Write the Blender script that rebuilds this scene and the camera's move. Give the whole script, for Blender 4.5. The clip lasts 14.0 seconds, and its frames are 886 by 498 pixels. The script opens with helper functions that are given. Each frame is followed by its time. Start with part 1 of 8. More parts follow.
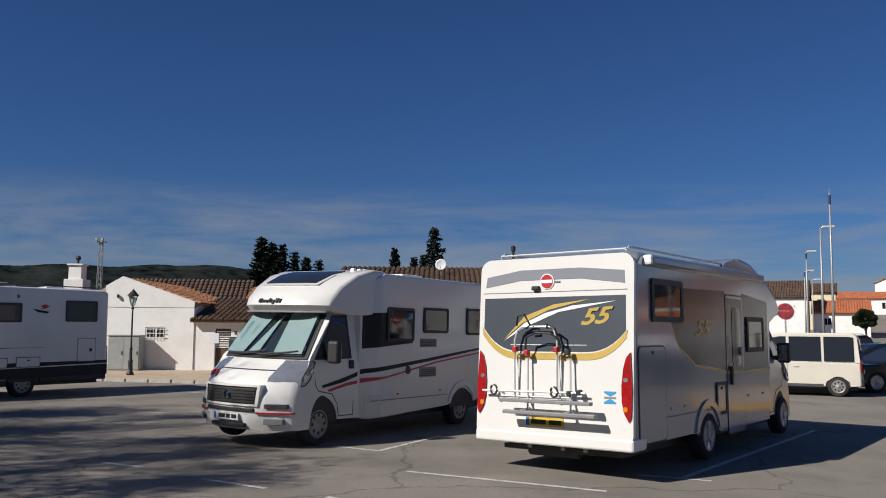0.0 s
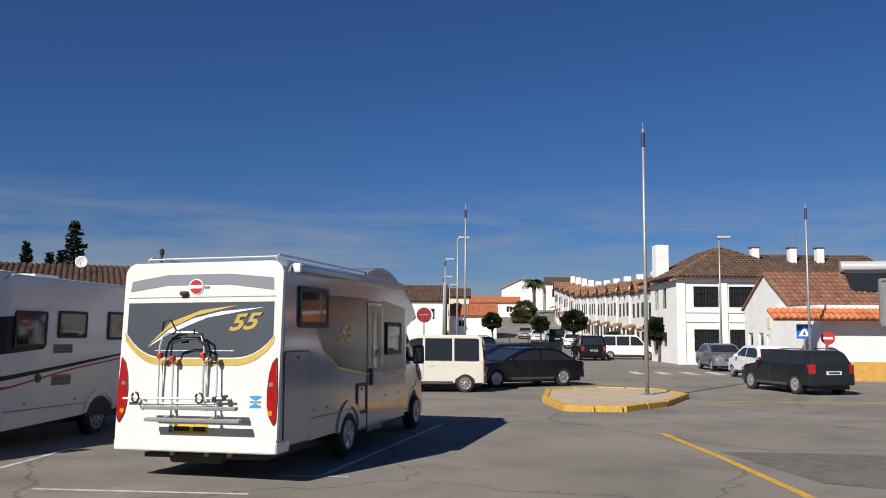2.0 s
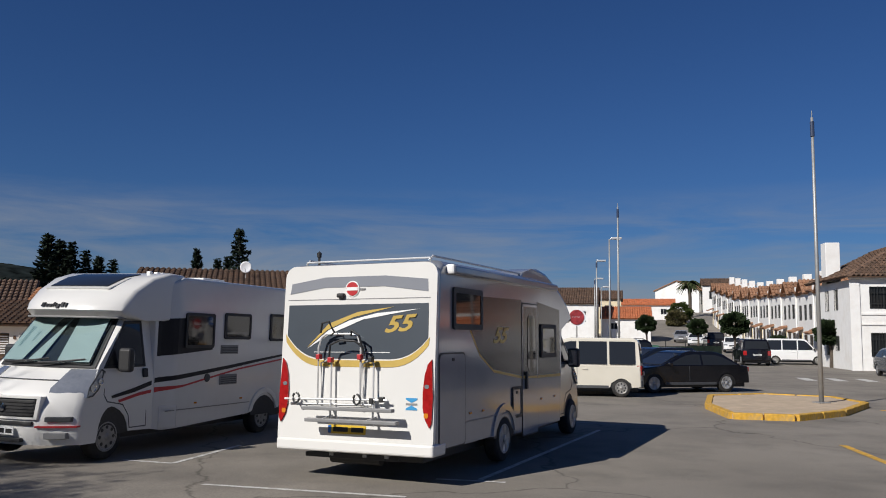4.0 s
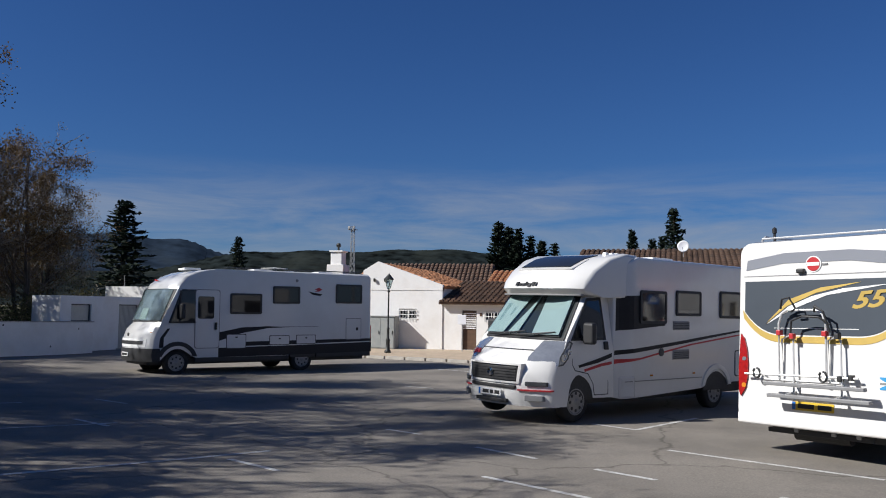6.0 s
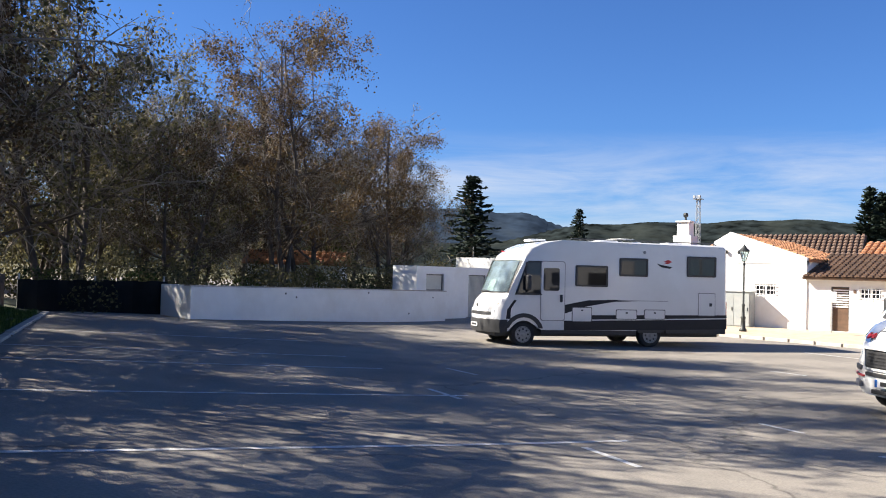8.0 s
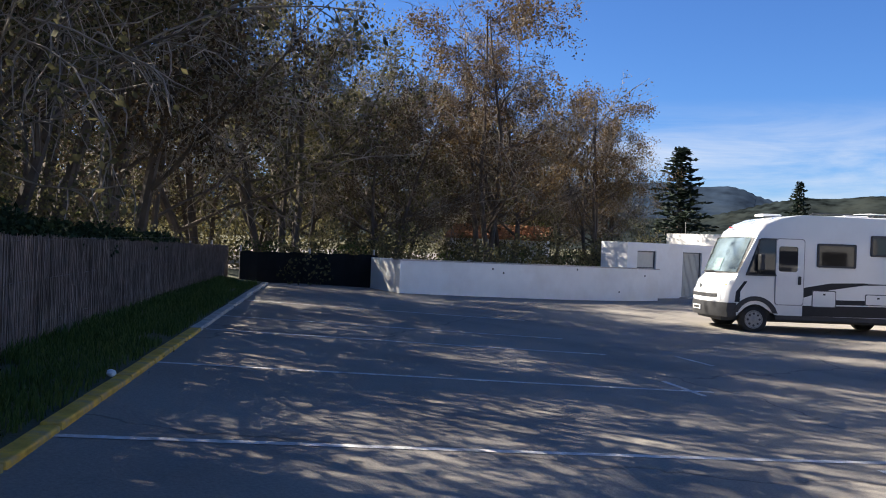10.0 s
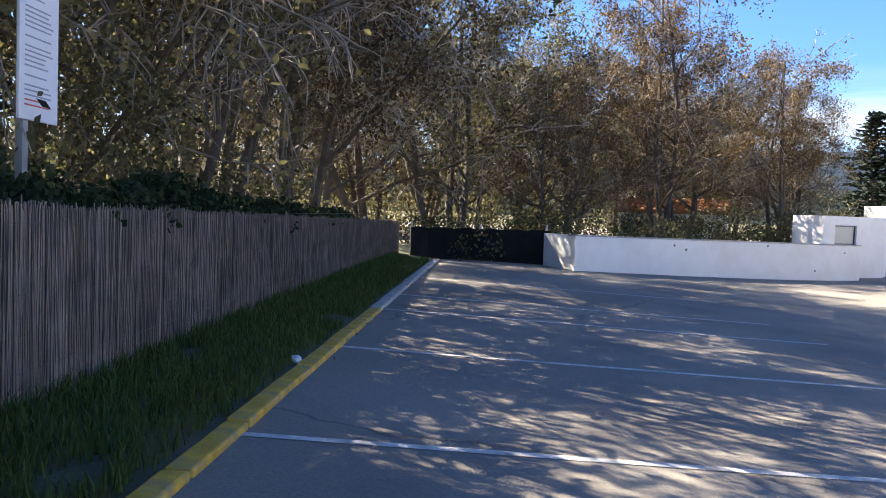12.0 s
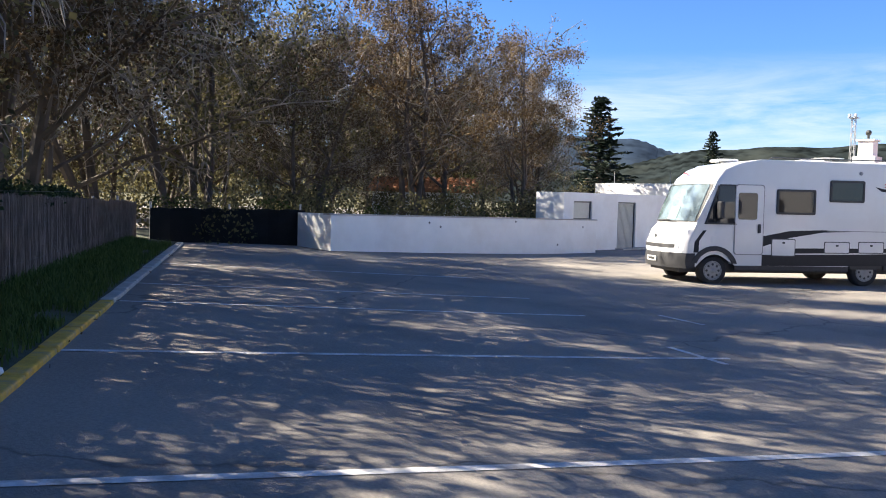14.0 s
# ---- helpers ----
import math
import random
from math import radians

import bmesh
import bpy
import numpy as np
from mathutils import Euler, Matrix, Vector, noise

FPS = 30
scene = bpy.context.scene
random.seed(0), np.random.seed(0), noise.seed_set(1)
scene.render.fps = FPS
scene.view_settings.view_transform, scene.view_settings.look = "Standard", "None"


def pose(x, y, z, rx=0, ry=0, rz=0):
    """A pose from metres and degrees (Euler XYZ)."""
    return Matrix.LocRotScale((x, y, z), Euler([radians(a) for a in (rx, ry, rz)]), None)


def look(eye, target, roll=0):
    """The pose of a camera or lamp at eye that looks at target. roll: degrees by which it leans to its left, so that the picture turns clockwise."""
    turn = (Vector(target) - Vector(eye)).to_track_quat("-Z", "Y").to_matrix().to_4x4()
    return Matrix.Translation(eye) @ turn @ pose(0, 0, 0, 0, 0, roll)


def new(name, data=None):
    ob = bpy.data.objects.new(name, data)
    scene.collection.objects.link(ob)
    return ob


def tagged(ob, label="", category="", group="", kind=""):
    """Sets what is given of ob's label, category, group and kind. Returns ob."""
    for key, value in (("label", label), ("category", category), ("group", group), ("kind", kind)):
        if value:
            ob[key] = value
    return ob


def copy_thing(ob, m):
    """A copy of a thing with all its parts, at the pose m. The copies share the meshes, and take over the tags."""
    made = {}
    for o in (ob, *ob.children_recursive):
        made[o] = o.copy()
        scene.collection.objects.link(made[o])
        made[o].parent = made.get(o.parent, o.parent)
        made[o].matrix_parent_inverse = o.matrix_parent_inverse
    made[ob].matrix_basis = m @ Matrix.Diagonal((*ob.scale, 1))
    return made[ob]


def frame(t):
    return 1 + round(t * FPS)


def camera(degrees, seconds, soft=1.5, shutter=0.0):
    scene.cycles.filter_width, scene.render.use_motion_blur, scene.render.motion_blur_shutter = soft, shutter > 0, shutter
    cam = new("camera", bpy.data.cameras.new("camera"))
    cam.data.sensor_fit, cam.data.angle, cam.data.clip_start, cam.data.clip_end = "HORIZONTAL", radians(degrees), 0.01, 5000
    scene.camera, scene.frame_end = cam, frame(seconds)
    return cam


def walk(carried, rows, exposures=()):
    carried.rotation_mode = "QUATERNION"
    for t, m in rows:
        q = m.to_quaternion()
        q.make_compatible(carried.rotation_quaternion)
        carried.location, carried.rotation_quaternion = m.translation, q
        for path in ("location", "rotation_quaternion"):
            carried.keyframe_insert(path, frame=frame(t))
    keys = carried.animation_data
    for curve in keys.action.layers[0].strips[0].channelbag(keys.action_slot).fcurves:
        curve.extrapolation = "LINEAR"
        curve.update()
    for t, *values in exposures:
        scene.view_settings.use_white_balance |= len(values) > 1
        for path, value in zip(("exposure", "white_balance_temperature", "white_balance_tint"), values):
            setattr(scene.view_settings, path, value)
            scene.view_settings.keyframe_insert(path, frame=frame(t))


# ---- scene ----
cam = camera(55.2, 14.0, 1.0)

PATH = [
    (0, (-0.09, 0.328, 1.859), (-0.084, 2.319, 2.046), 0.5),
    (0.5, (0.122, 0.241, 1.883), (0.287, 2.227, 2.049), -0.2),
    (1, (0.055, 0.212, 1.902), (0.431, 2.169, 2.073), -0.0),
    (1.5, (-0.047, 0.154, 1.926), (0.542, 2.056, 2.113), 0.4),
    (2, (-0.082, 0.024, 1.923), (0.702, 1.854, 2.118), 0.4),
    (2.2, (-0.106, -0.094, 1.902), (0.73, 1.712, 2.097), 0.3),
    (2.7, (-0.120, -0.100, 1.902), (0.769, 1.691, 2.097), 0.3),
    (3.3, (-0.100, 0.100, 1.908), (0.646, 1.956, 2.104), 0.4),
    (4.3, (-0.054, 0.351, 1.917), (0.25, 2.318, 2.115), 0.5),
    (4.5, (-0.073, 0.27, 1.921), (0.124, 2.25, 2.116), 0.4),
    (5, (-0.15, 0.076, 1.907), (-0.222, 2.067, 2.089), 0.4),
    (5.5, (-0.262, -0.175, 1.869), (-0.584, 1.792, 2.03), 0.6),
    (6, (-0.387, -0.283, 1.851), (-0.917, 1.641, 1.991), 0.8),
    (6.5, (-0.486, -0.138, 1.835), (-1.209, 1.723, 1.955), 1.1),
    (7, (-0.631, 0.077, 1.833), (-1.535, 1.859, 1.93), 1.3),
    (7.5, (-0.838, 0.313, 1.852), (-1.911, 1.999, 1.927), 1.5),
    (8, (-1.069, 0.638, 1.86), (-2.3, 2.214, 1.918), 1.6),
    (8.2, (-1.174, 0.71, 1.878), (-2.453, 2.247, 1.927), 1.9),
    (10.5, (-2.4, 1.209, 1.876), (-4.031, 2.366, 1.837), 2.3),
    (11, (-2.663, 1.246, 1.871), (-4.37, 2.288, 1.807), 2.4),
    (11.5, (-2.891, 1.28, 1.866), (-4.639, 2.25, 1.786), 2.1),
    (12, (-3.175, 1.361, 1.855), (-4.934, 2.308, 1.765), 2.0),
    (12.5, (-3.39, 1.483, 1.848), (-5.115, 2.491, 1.747), 1.9),
    (13, (-3.559, 1.592, 1.839), (-5.193, 2.741, 1.732), 1.7),
    (13.5, (-3.651, 1.653, 1.832), (-5.177, 2.941, 1.718), 1.6),
    (14, (-3.992, 1.813, 1.775), (-5.401, 3.226, 1.658), 1.4),
]
walk(cam, [(t, look(eye, target, roll)) for t, eye, target, roll in PATH], [
    (0.0, 0.12, 6150, 10), (1.0, 0.32, 6150, 10), (2.2, 0.26, 6150, 10), (4.3, -0.04, 6050, 10), (5.0, -0.1, 6050, 10), (5.5, 0.21, 6050, 10),
    (6.0, 0.33, 5850, 10), (6.5, 0.91, 5900, 10), (7.0, 1.28, 6100, 10), (7.5, 1.55, 6150, 10), (8.2, 1.73, 6450, 10), (10.3, 1.8, 6500, 10),
    (11.0, 2.33, 6900, 10), (11.5, 2.63, 7050, 10), (12.0, 2.78, 7050, 10), (12.5, 2.68, 7050, 10), (13.0, 2.46, 7050, 10), (13.5, 2.25, 6850, 10),
    (14.0, 2.25, 6650, 10)])

# ---- world, sun ----
SUN_EL, SUN_X, SUN_Y = radians(36.5), -0.853, -0.522
world = bpy.data.worlds.new("sky")
scene.world = world
world.use_nodes = True
wn, wl = world.node_tree.nodes, world.node_tree.links
wn.clear()
w_out = wn.new("ShaderNodeOutputWorld")
w_bg = wn.new("ShaderNodeBackground")
w_sky = wn.new("ShaderNodeTexSky")
w_sky.sky_type = "NISHITA"
w_sky.sun_disc = False
w_sky.sun_elevation = SUN_EL
w_sky.sun_rotation = math.atan2(SUN_X, SUN_Y)
w_sky.air_density, w_sky.dust_density, w_sky.ozone_density = 1.0, 0.15, 4.0
w_geo = wn.new("ShaderNodeTexCoord")
w_map = wn.new("ShaderNodeMapping")
w_map.inputs["Scale"].default_value = (2.2, 2.2, 16.0)
w_map.inputs["Rotation"].default_value = (0.03, 0.02, 0.4)
w_noise = wn.new("ShaderNodeTexNoise")
w_noise.inputs["Scale"].default_value = 1.7
w_noise.inputs["Detail"].default_value = 7.0
w_noise.inputs["Roughness"].default_value = 0.62
w_noise.inputs["Distortion"].default_value = 0.5
w_ramp = wn.new("ShaderNodeValToRGB")
w_ramp.color_ramp.elements[0].position, w_ramp.color_ramp.elements[1].position = 0.36, 0.68
w_sep = wn.new("ShaderNodeSeparateXYZ")
w_band = wn.new("ShaderNodeValToRGB")
cr = w_band.color_ramp
cr.elements[0].position, cr.elements[0].color = 0.0, (0.55, 0.55, 0.55, 1)
cr.elements[1].position, cr.elements[1].color = 0.17, (0, 0, 0, 1)
e = cr.elements.new(0.06)
e.color = (0.8, 0.8, 0.8, 1)
e = cr.elements.new(0.115)
e.color = (0.75, 0.75, 0.75, 1)
w_mul = wn.new("ShaderNodeMath")
w_mul.operation = "MULTIPLY"
w_mul2 = wn.new("ShaderNodeMath")
w_mul2.operation = "MULTIPLY"
w_mul2.inputs[1].default_value = 0.85
w_mix = wn.new("ShaderNodeMixRGB")
w_mix.inputs[2].default_value = (7.0, 7.3, 7.9, 1)
w_tint = wn.new("ShaderNodeMixRGB")
w_tint.blend_type = "MULTIPLY"
w_tint.inputs[0].default_value = 1.0
w_tint.inputs[2].default_value = (0.55, 0.83, 1.28, 1)
wl.new(w_geo.outputs["Generated"], w_map.inputs["Vector"])
wl.new(w_map.outputs["Vector"], w_noise.inputs["Vector"])
wl.new(w_noise.outputs["Fac"], w_ramp.inputs["Fac"])
wl.new(w_geo.outputs["Generated"], w_sep.inputs["Vector"])
wl.new(w_sep.outputs["Z"], w_band.inputs["Fac"])
wl.new(w_ramp.outputs["Color"], w_mul.inputs[0])
wl.new(w_band.outputs["Color"], w_mul.inputs[1])
wl.new(w_mul.outputs[0], w_mul2.inputs[0])
wl.new(w_mul2.outputs[0], w_mix.inputs["Fac"])
wl.new(w_sky.outputs["Color"], w_tint.inputs[1])
wl.new(w_tint.outputs["Color"], w_mix.inputs[1])
wl.new(w_mix.outputs["Color"], w_bg.inputs["Color"])
w_bg.inputs["Strength"].default_value = 0.0355
wl.new(w_bg.outputs[0], w_out.inputs[0])

sun_data = bpy.data.lights.new("sun", "SUN")
sun_data.energy, sun_data.angle, sun_data.color = 5.0, radians(0.5), (1.0, 0.92, 0.81)
sun = new("sun", sun_data)
sun.matrix_world = look((0, 0, 60), Vector((0, 0, 60)) - Vector((SUN_X * math.cos(SUN_EL), SUN_Y * math.cos(SUN_EL), math.sin(SUN_EL))))


# ---- materials ----
def mat(name, color, rough=0.6, metal=0.0, spread=0.15, scale=8.0, bump=0.0, bump_scale=60.0, coat=0.0, stain=None, stain_scale=1.2, stain_amount=0.5, random_tone=0.0, spec=0.5):
    """A surface with variation at two scales, and fine relief."""
    m = bpy.data.materials.new(name)
    m.use_nodes = True
    nt = m.node_tree
    n, l = nt.nodes, nt.links
    bs = n["Principled BSDF"]
    bs.inputs["Roughness"].default_value = rough
    bs.inputs["Metallic"].default_value = metal
    bs.inputs["Coat Weight"].default_value = coat
    bs.inputs["Coat Roughness"].default_value = 0.08
    bs.inputs["Specular IOR Level"].default_value = spec
    co = n.new("ShaderNodeTexCoord")
    no = n.new("ShaderNodeTexNoise")
    no.inputs["Scale"].default_value, no.inputs["Detail"].default_value = scale, 6.0
    l.new(co.outputs["Object"], no.inputs["Vector"])
    ramp = n.new("ShaderNodeValToRGB")
    c = Vector(color)
    ramp.color_ramp.elements[0].position, ramp.color_ramp.elements[1].position = 0.3, 0.72
    ramp.color_ramp.elements[0].color = (*(c * (1 - spread)), 1)
    ramp.color_ramp.elements[1].color = (*[min(1.0, v * (1 + spread)) for v in c], 1)
    l.new(no.outputs["Fac"], ramp.inputs["Fac"])
    out = ramp.outputs["Color"]
    if stain is not None:
        n2 = n.new("ShaderNodeTexNoise")
        n2.inputs["Scale"].default_value, n2.inputs["Detail"].default_value, n2.inputs["Roughness"].default_value = stain_scale, 8.0, 0.65
        l.new(co.outputs["Object"], n2.inputs["Vector"])
        r2 = n.new("ShaderNodeValToRGB")
        r2.color_ramp.elements[0].position, r2.color_ramp.elements[1].position = 0.48, 0.68
        r2.color_ramp.elements[1].color = (stain_amount, stain_amount, stain_amount, 1)
        l.new(n2.outputs["Fac"], r2.inputs["Fac"])
        mx = n.new("ShaderNodeMixRGB")
        mx.inputs[2].default_value = (*stain, 1)
        l.new(r2.outputs["Color"], mx.inputs["Fac"])
        l.new(out, mx.inputs[1])
        out = mx.outputs["Color"]
    if random_tone:
        oi = n.new("ShaderNodeObjectInfo")
        gi = n.new("ShaderNodeNewGeometry")
        ad = n.new("ShaderNodeMath")
        l.new(oi.outputs["Random"], ad.inputs[0])
        l.new(gi.outputs["Random Per Island"], ad.inputs[1])
        mr = n.new("ShaderNodeMapRange")
        mr.inputs["From Max"].default_value = 2.0
        mr.inputs["To Min"].default_value, mr.inputs["To Max"].default_value = 1 - random_tone, 1 + random_tone
        l.new(ad.outputs[0], mr.inputs["Value"])
        mm = n.new("ShaderNodeMixRGB")
        mm.blend_type = "MULTIPLY"
        mm.inputs[0].default_value = 1.0
        l.new(out, mm.inputs[1])
        l.new(mr.outputs["Result"], mm.inputs[2])
        out = mm.outputs["Color"]
    l.new(out, bs.inputs["Base Color"])
    if bump:
        n3 = n.new("ShaderNodeTexNoise")
        n3.inputs["Scale"].default_value, n3.inputs["Detail"].default_value = bump_scale, 4.0
        l.new(co.outputs["Object"], n3.inputs["Vector"])
        bp = n.new("ShaderNodeBump")
        bp.inputs["Strength"].default_value, bp.inputs["Distance"].default_value = bump, 0.02
        l.new(n3.outputs["Fac"], bp.inputs["Height"])
        l.new(bp.outputs["Normal"], bs.inputs["Normal"])
    return m


def leaf_mat(name, a, b, through_light=0.35):
    m = bpy.data.materials.new(name)
    m.use_nodes = True
    n, l = m.node_tree.nodes, m.node_tree.links
    bs = n["Principled BSDF"]
    bs.inputs["Roughness"].default_value = 0.75
    bs.inputs["Specular IOR Level"].default_value = 0.15
    gi = n.new("ShaderNodeNewGeometry")
    ramp = n.new("ShaderNodeValToRGB")
    ramp.color_ramp.elements[0].color = (*a, 1)
    ramp.color_ramp.elements[1].color = (*b, 1)
    l.new(gi.outputs["Random Per Island"], ramp.inputs["Fac"])
    l.new(ramp.outputs["Color"], bs.inputs["Base Color"])
    tr = n.new("ShaderNodeBsdfTranslucent")
    l.new(ramp.outputs["Color"], tr.inputs["Color"])
    mx = n.new("ShaderNodeMixShader")
    mx.inputs["Fac"].default_value = through_light
    l.new(bs.outputs[0], mx.inputs[1])
    l.new(tr.outputs[0], mx.inputs[2])
    l.new(mx.outputs[0], n["Material Output"].inputs["Surface"])
    return m


def ground_mat():
    """Worn pale concrete-asphalt with tyre dirt, oil spots and cracks."""
    m = mat("worn_asphalt", (0.235, 0.212, 0.18), 0.85, spread=0.14, scale=0.35, bump=0.25, bump_scale=90.0, stain=(0.125, 0.115, 0.10), stain_scale=0.55, stain_amount=0.55, spec=0.2)
    n, l = m.node_tree.nodes, m.node_tree.links
    bs = n["Principled BSDF"]
    base = bs.inputs["Base Color"].links[0].from_socket
    co = n.new("ShaderNodeTexCoord")
    fine = n.new("ShaderNodeTexNoise")
    fine.inputs["Scale"].default_value, fine.inputs["Detail"].default_value = 42.0, 8.0
    l.new(co.outputs["Object"], fine.inputs["Vector"])
    fr = n.new("ShaderNodeMapRange")
    fr.inputs["From Min"].default_value, fr.inputs["From Max"].default_value = 0.25, 0.75
    fr.inputs["To Min"].default_value, fr.inputs["To Max"].default_value = 0.8, 1.16
    l.new(fine.outputs["Fac"], fr.inputs["Value"])
    m1 = n.new("ShaderNodeMixRGB")
    m1.blend_type = "MULTIPLY"
    m1.inputs[0].default_value = 1.0
    l.new(base, m1.inputs[1])
    l.new(fr.outputs["Result"], m1.inputs[2])
    vo = n.new("ShaderNodeTexVoronoi")
    vo.feature = "DISTANCE_TO_EDGE"
    vo.inputs["Scale"].default_value = 0.16
    wob = n.new("ShaderNodeTexNoise")
    wob.inputs["Scale"].default_value, wob.inputs["Detail"].default_value = 1.2, 5.0
    wa = n.new("ShaderNodeMixRGB")
    wa.blend_type = "ADD"
    wa.inputs[0].default_value = 1.0
    l.new(co.outputs["Object"], wob.inputs["Vector"])
    l.new(co.outputs["Object"], wa.inputs[1])
    l.new(wob.outputs["Color"], wa.inputs[2])
    l.new(wa.outputs["Color"], vo.inputs["Vector"])
    ck = n.new("ShaderNodeMapRange")
    ck.inputs["From Max"].default_value = 0.006
    ck.inputs["To Min"].default_value, ck.inputs["To Max"].default_value = 0.55, 1.0
    l.new(vo.outputs["Distance"], ck.inputs["Value"])
    m2 = n.new("ShaderNodeMixRGB")
    m2.blend_type = "MULTIPLY"
    m2.inputs[0].default_value = 1.0
    l.new(m1.outputs["Color"], m2.inputs[1])
    l.new(ck.outputs["Result"], m2.inputs[2])
    l.new(m2.outputs["Color"], bs.inputs["Base Color"])
    return m


def glass_mat(name, tint=(0.02, 0.022, 0.024), rough=0.03):
    m = bpy.data.materials.new(name)
    m.use_nodes = True
    bs = m.node_tree.nodes["Principled BSDF"]
    bs.inputs["Base Color"].default_value = (*tint, 1)
    bs.inputs["Roughness"].default_value = rough
    bs.inputs["Specular IOR Level"].default_value = 0.5
    bs.inputs["Coat Weight"].default_value = 0.1
    bs.inputs["Coat Roughness"].default_value = 0.02
    return m


def clear_mat(name):
    """Clear glass: what is behind it, with the reflection that its angle gives."""
    m = bpy.data.materials.new(name)
    m.use_nodes = True
    n, l = m.node_tree.nodes, m.node_tree.links
    tr, gl, mx, fr = n.new("ShaderNodeBsdfTransparent"), n.new("ShaderNodeBsdfGlossy"), n.new("ShaderNodeMixShader"), n.new("ShaderNodeLayerWeight")
    pw, ad = n.new("ShaderNodeMath"), n.new("ShaderNodeMath")
    tr.inputs["Color"].default_value = (0.84, 0.90, 0.90, 1)
    gl.inputs["Roughness"].default_value = 0.02
    fr.inputs["Blend"].default_value = 0.5
    pw.operation, ad.operation = "POWER", "MULTIPLY_ADD"
    pw.inputs[1].default_value = 4.0
    ad.inputs[1].default_value, ad.inputs[2].default_value = 0.8, 0.07
    l.new(fr.outputs["Facing"], pw.inputs[0])
    l.new(pw.outputs[0], ad.inputs[0])
    l.new(ad.outputs[0], mx.inputs["Fac"])
    l.new(tr.outputs[0], mx.inputs[1])
    l.new(gl.outputs[0], mx.inputs[2])
    l.new(mx.outputs[0], n["Material Output"].inputs["Surface"])
    return m


ASPHALT = ground_mat()
OLD_PATCH = mat("dark_patch", (0.13, 0.12, 0.105), 0.9, spread=0.25, scale=5.0, bump=0.3, stain=(0.2, 0.18, 0.15))
LINE = mat("worn_white_line", (0.56, 0.55, 0.52), 0.8, spread=0.2, scale=14.0, stain=(0.27, 0.25, 0.22), stain_scale=5.0, stain_amount=0.9)
YELLOW = mat("yellow_paint", (0.60, 0.34, 0.035), 0.75, spread=0.25, scale=9.0, bump=0.2, stain=(0.30, 0.24, 0.15), stain_scale=6.0, stain_amount=0.65)
KERB = mat("kerb_concrete", (0.40, 0.37, 0.32), 0.85, spread=0.2, scale=6.0, bump=0.3, stain=(0.26, 0.24, 0.2))
PAVE = mat("pale_paving", (0.46, 0.36, 0.25), 0.85, spread=0.14, scale=4.0, bump=0.2, stain=(0.34, 0.28, 0.2), random_tone=0.12)
SOIL = mat("soil", (0.055, 0.06, 0.03), 0.95, spread=0.3, scale=5.0, bump=0.6, bump_scale=30)
FIELD = mat("far_ground", (0.11, 0.10, 0.06), 0.95, spread=0.3, scale=0.05, bump=0.3, bump_scale=2, stain=(0.06, 0.075, 0.03), stain_scale=0.02, spec=0.1)
# aerial haze is put into this colour, bluer and paler than the ridge
HAZY_FAR_HILL = mat("far_hill_with_haze", (0.022, 0.033, 0.050), 0.95, spread=0.4, scale=0.03, stain=(0.034, 0.046, 0.060), stain_scale=0.008, stain_amount=0.7, spec=0.0)
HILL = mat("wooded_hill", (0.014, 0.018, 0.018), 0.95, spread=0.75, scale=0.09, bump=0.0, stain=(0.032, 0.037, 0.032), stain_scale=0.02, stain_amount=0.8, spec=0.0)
WHITE_WALL = mat("whitewash", (0.80, 0.79, 0.76), 0.85, spread=0.03, scale=3.0, bump=0.25, bump_scale=30.0, stain=(0.66, 0.62, 0.56), stain_scale=0.9, stain_amount=0.45)
CREAM_WALL = mat("cream_wall", (0.72, 0.62, 0.42), 0.85, spread=0.06, scale=3.0, bump=0.2)
OCHRE = mat("ochre_plinth", (0.58, 0.33, 0.07), 0.85, spread=0.12, scale=4.0, bump=0.2)
TILE = mat("clay_tile", (0.46, 0.215, 0.10), 0.85, spread=0.35, scale=2.0, bump=0.3, stain=(0.15, 0.095, 0.065), stain_scale=2.0, stain_amount=0.75, random_tone=0.4)
TILE_MID = mat("weathered_clay_tile", (0.27, 0.125, 0.075), 0.88, spread=0.35, scale=2.0, bump=0.3, stain=(0.13, 0.085, 0.06), stain_scale=2.0, stain_amount=0.7, random_tone=0.4)
TILE_OLD = mat("old_clay_tile", (0.125, 0.075, 0.048), 0.9, spread=0.35, scale=2.0, bump=0.3, stain=(0.075, 0.058, 0.045), stain_scale=3.0, stain_amount=0.7, random_tone=0.35)
TILE_DULL = mat("weathered_clay_tile", (0.30, 0.155, 0.085), 0.88, spread=0.35, scale=2.0, bump=0.3, stain=(0.12, 0.085, 0.06), stain_scale=2.0, stain_amount=0.75, random_tone=0.4)
TILE_RED = mat("red_clay_tile", (0.50, 0.17, 0.07), 0.85, spread=0.2, scale=2.0, bump=0.3, random_tone=0.2)
BODY = mat("white_gelcoat", (0.71, 0.70, 0.67), 0.28, spread=0.015, scale=2.0, coat=0.5, stain=(0.70, 0.69, 0.65), stain_scale=1.1, stain_amount=0.35)
BODY_SIDE = mat("white_aluminium_skin", (0.66, 0.66, 0.65), 0.22, spread=0.02, scale=1.5, coat=0.8, stain=(0.57, 0.56, 0.53), stain_scale=0.8, stain_amount=0.4)
SILVER = mat("silver_skin", (0.31, 0.325, 0.36), 0.12, 0.2, spread=0.02, scale=1.5, coat=0.4, stain=(0.40, 0.40, 0.40), stain_scale=0.8, stain_amount=0.3)
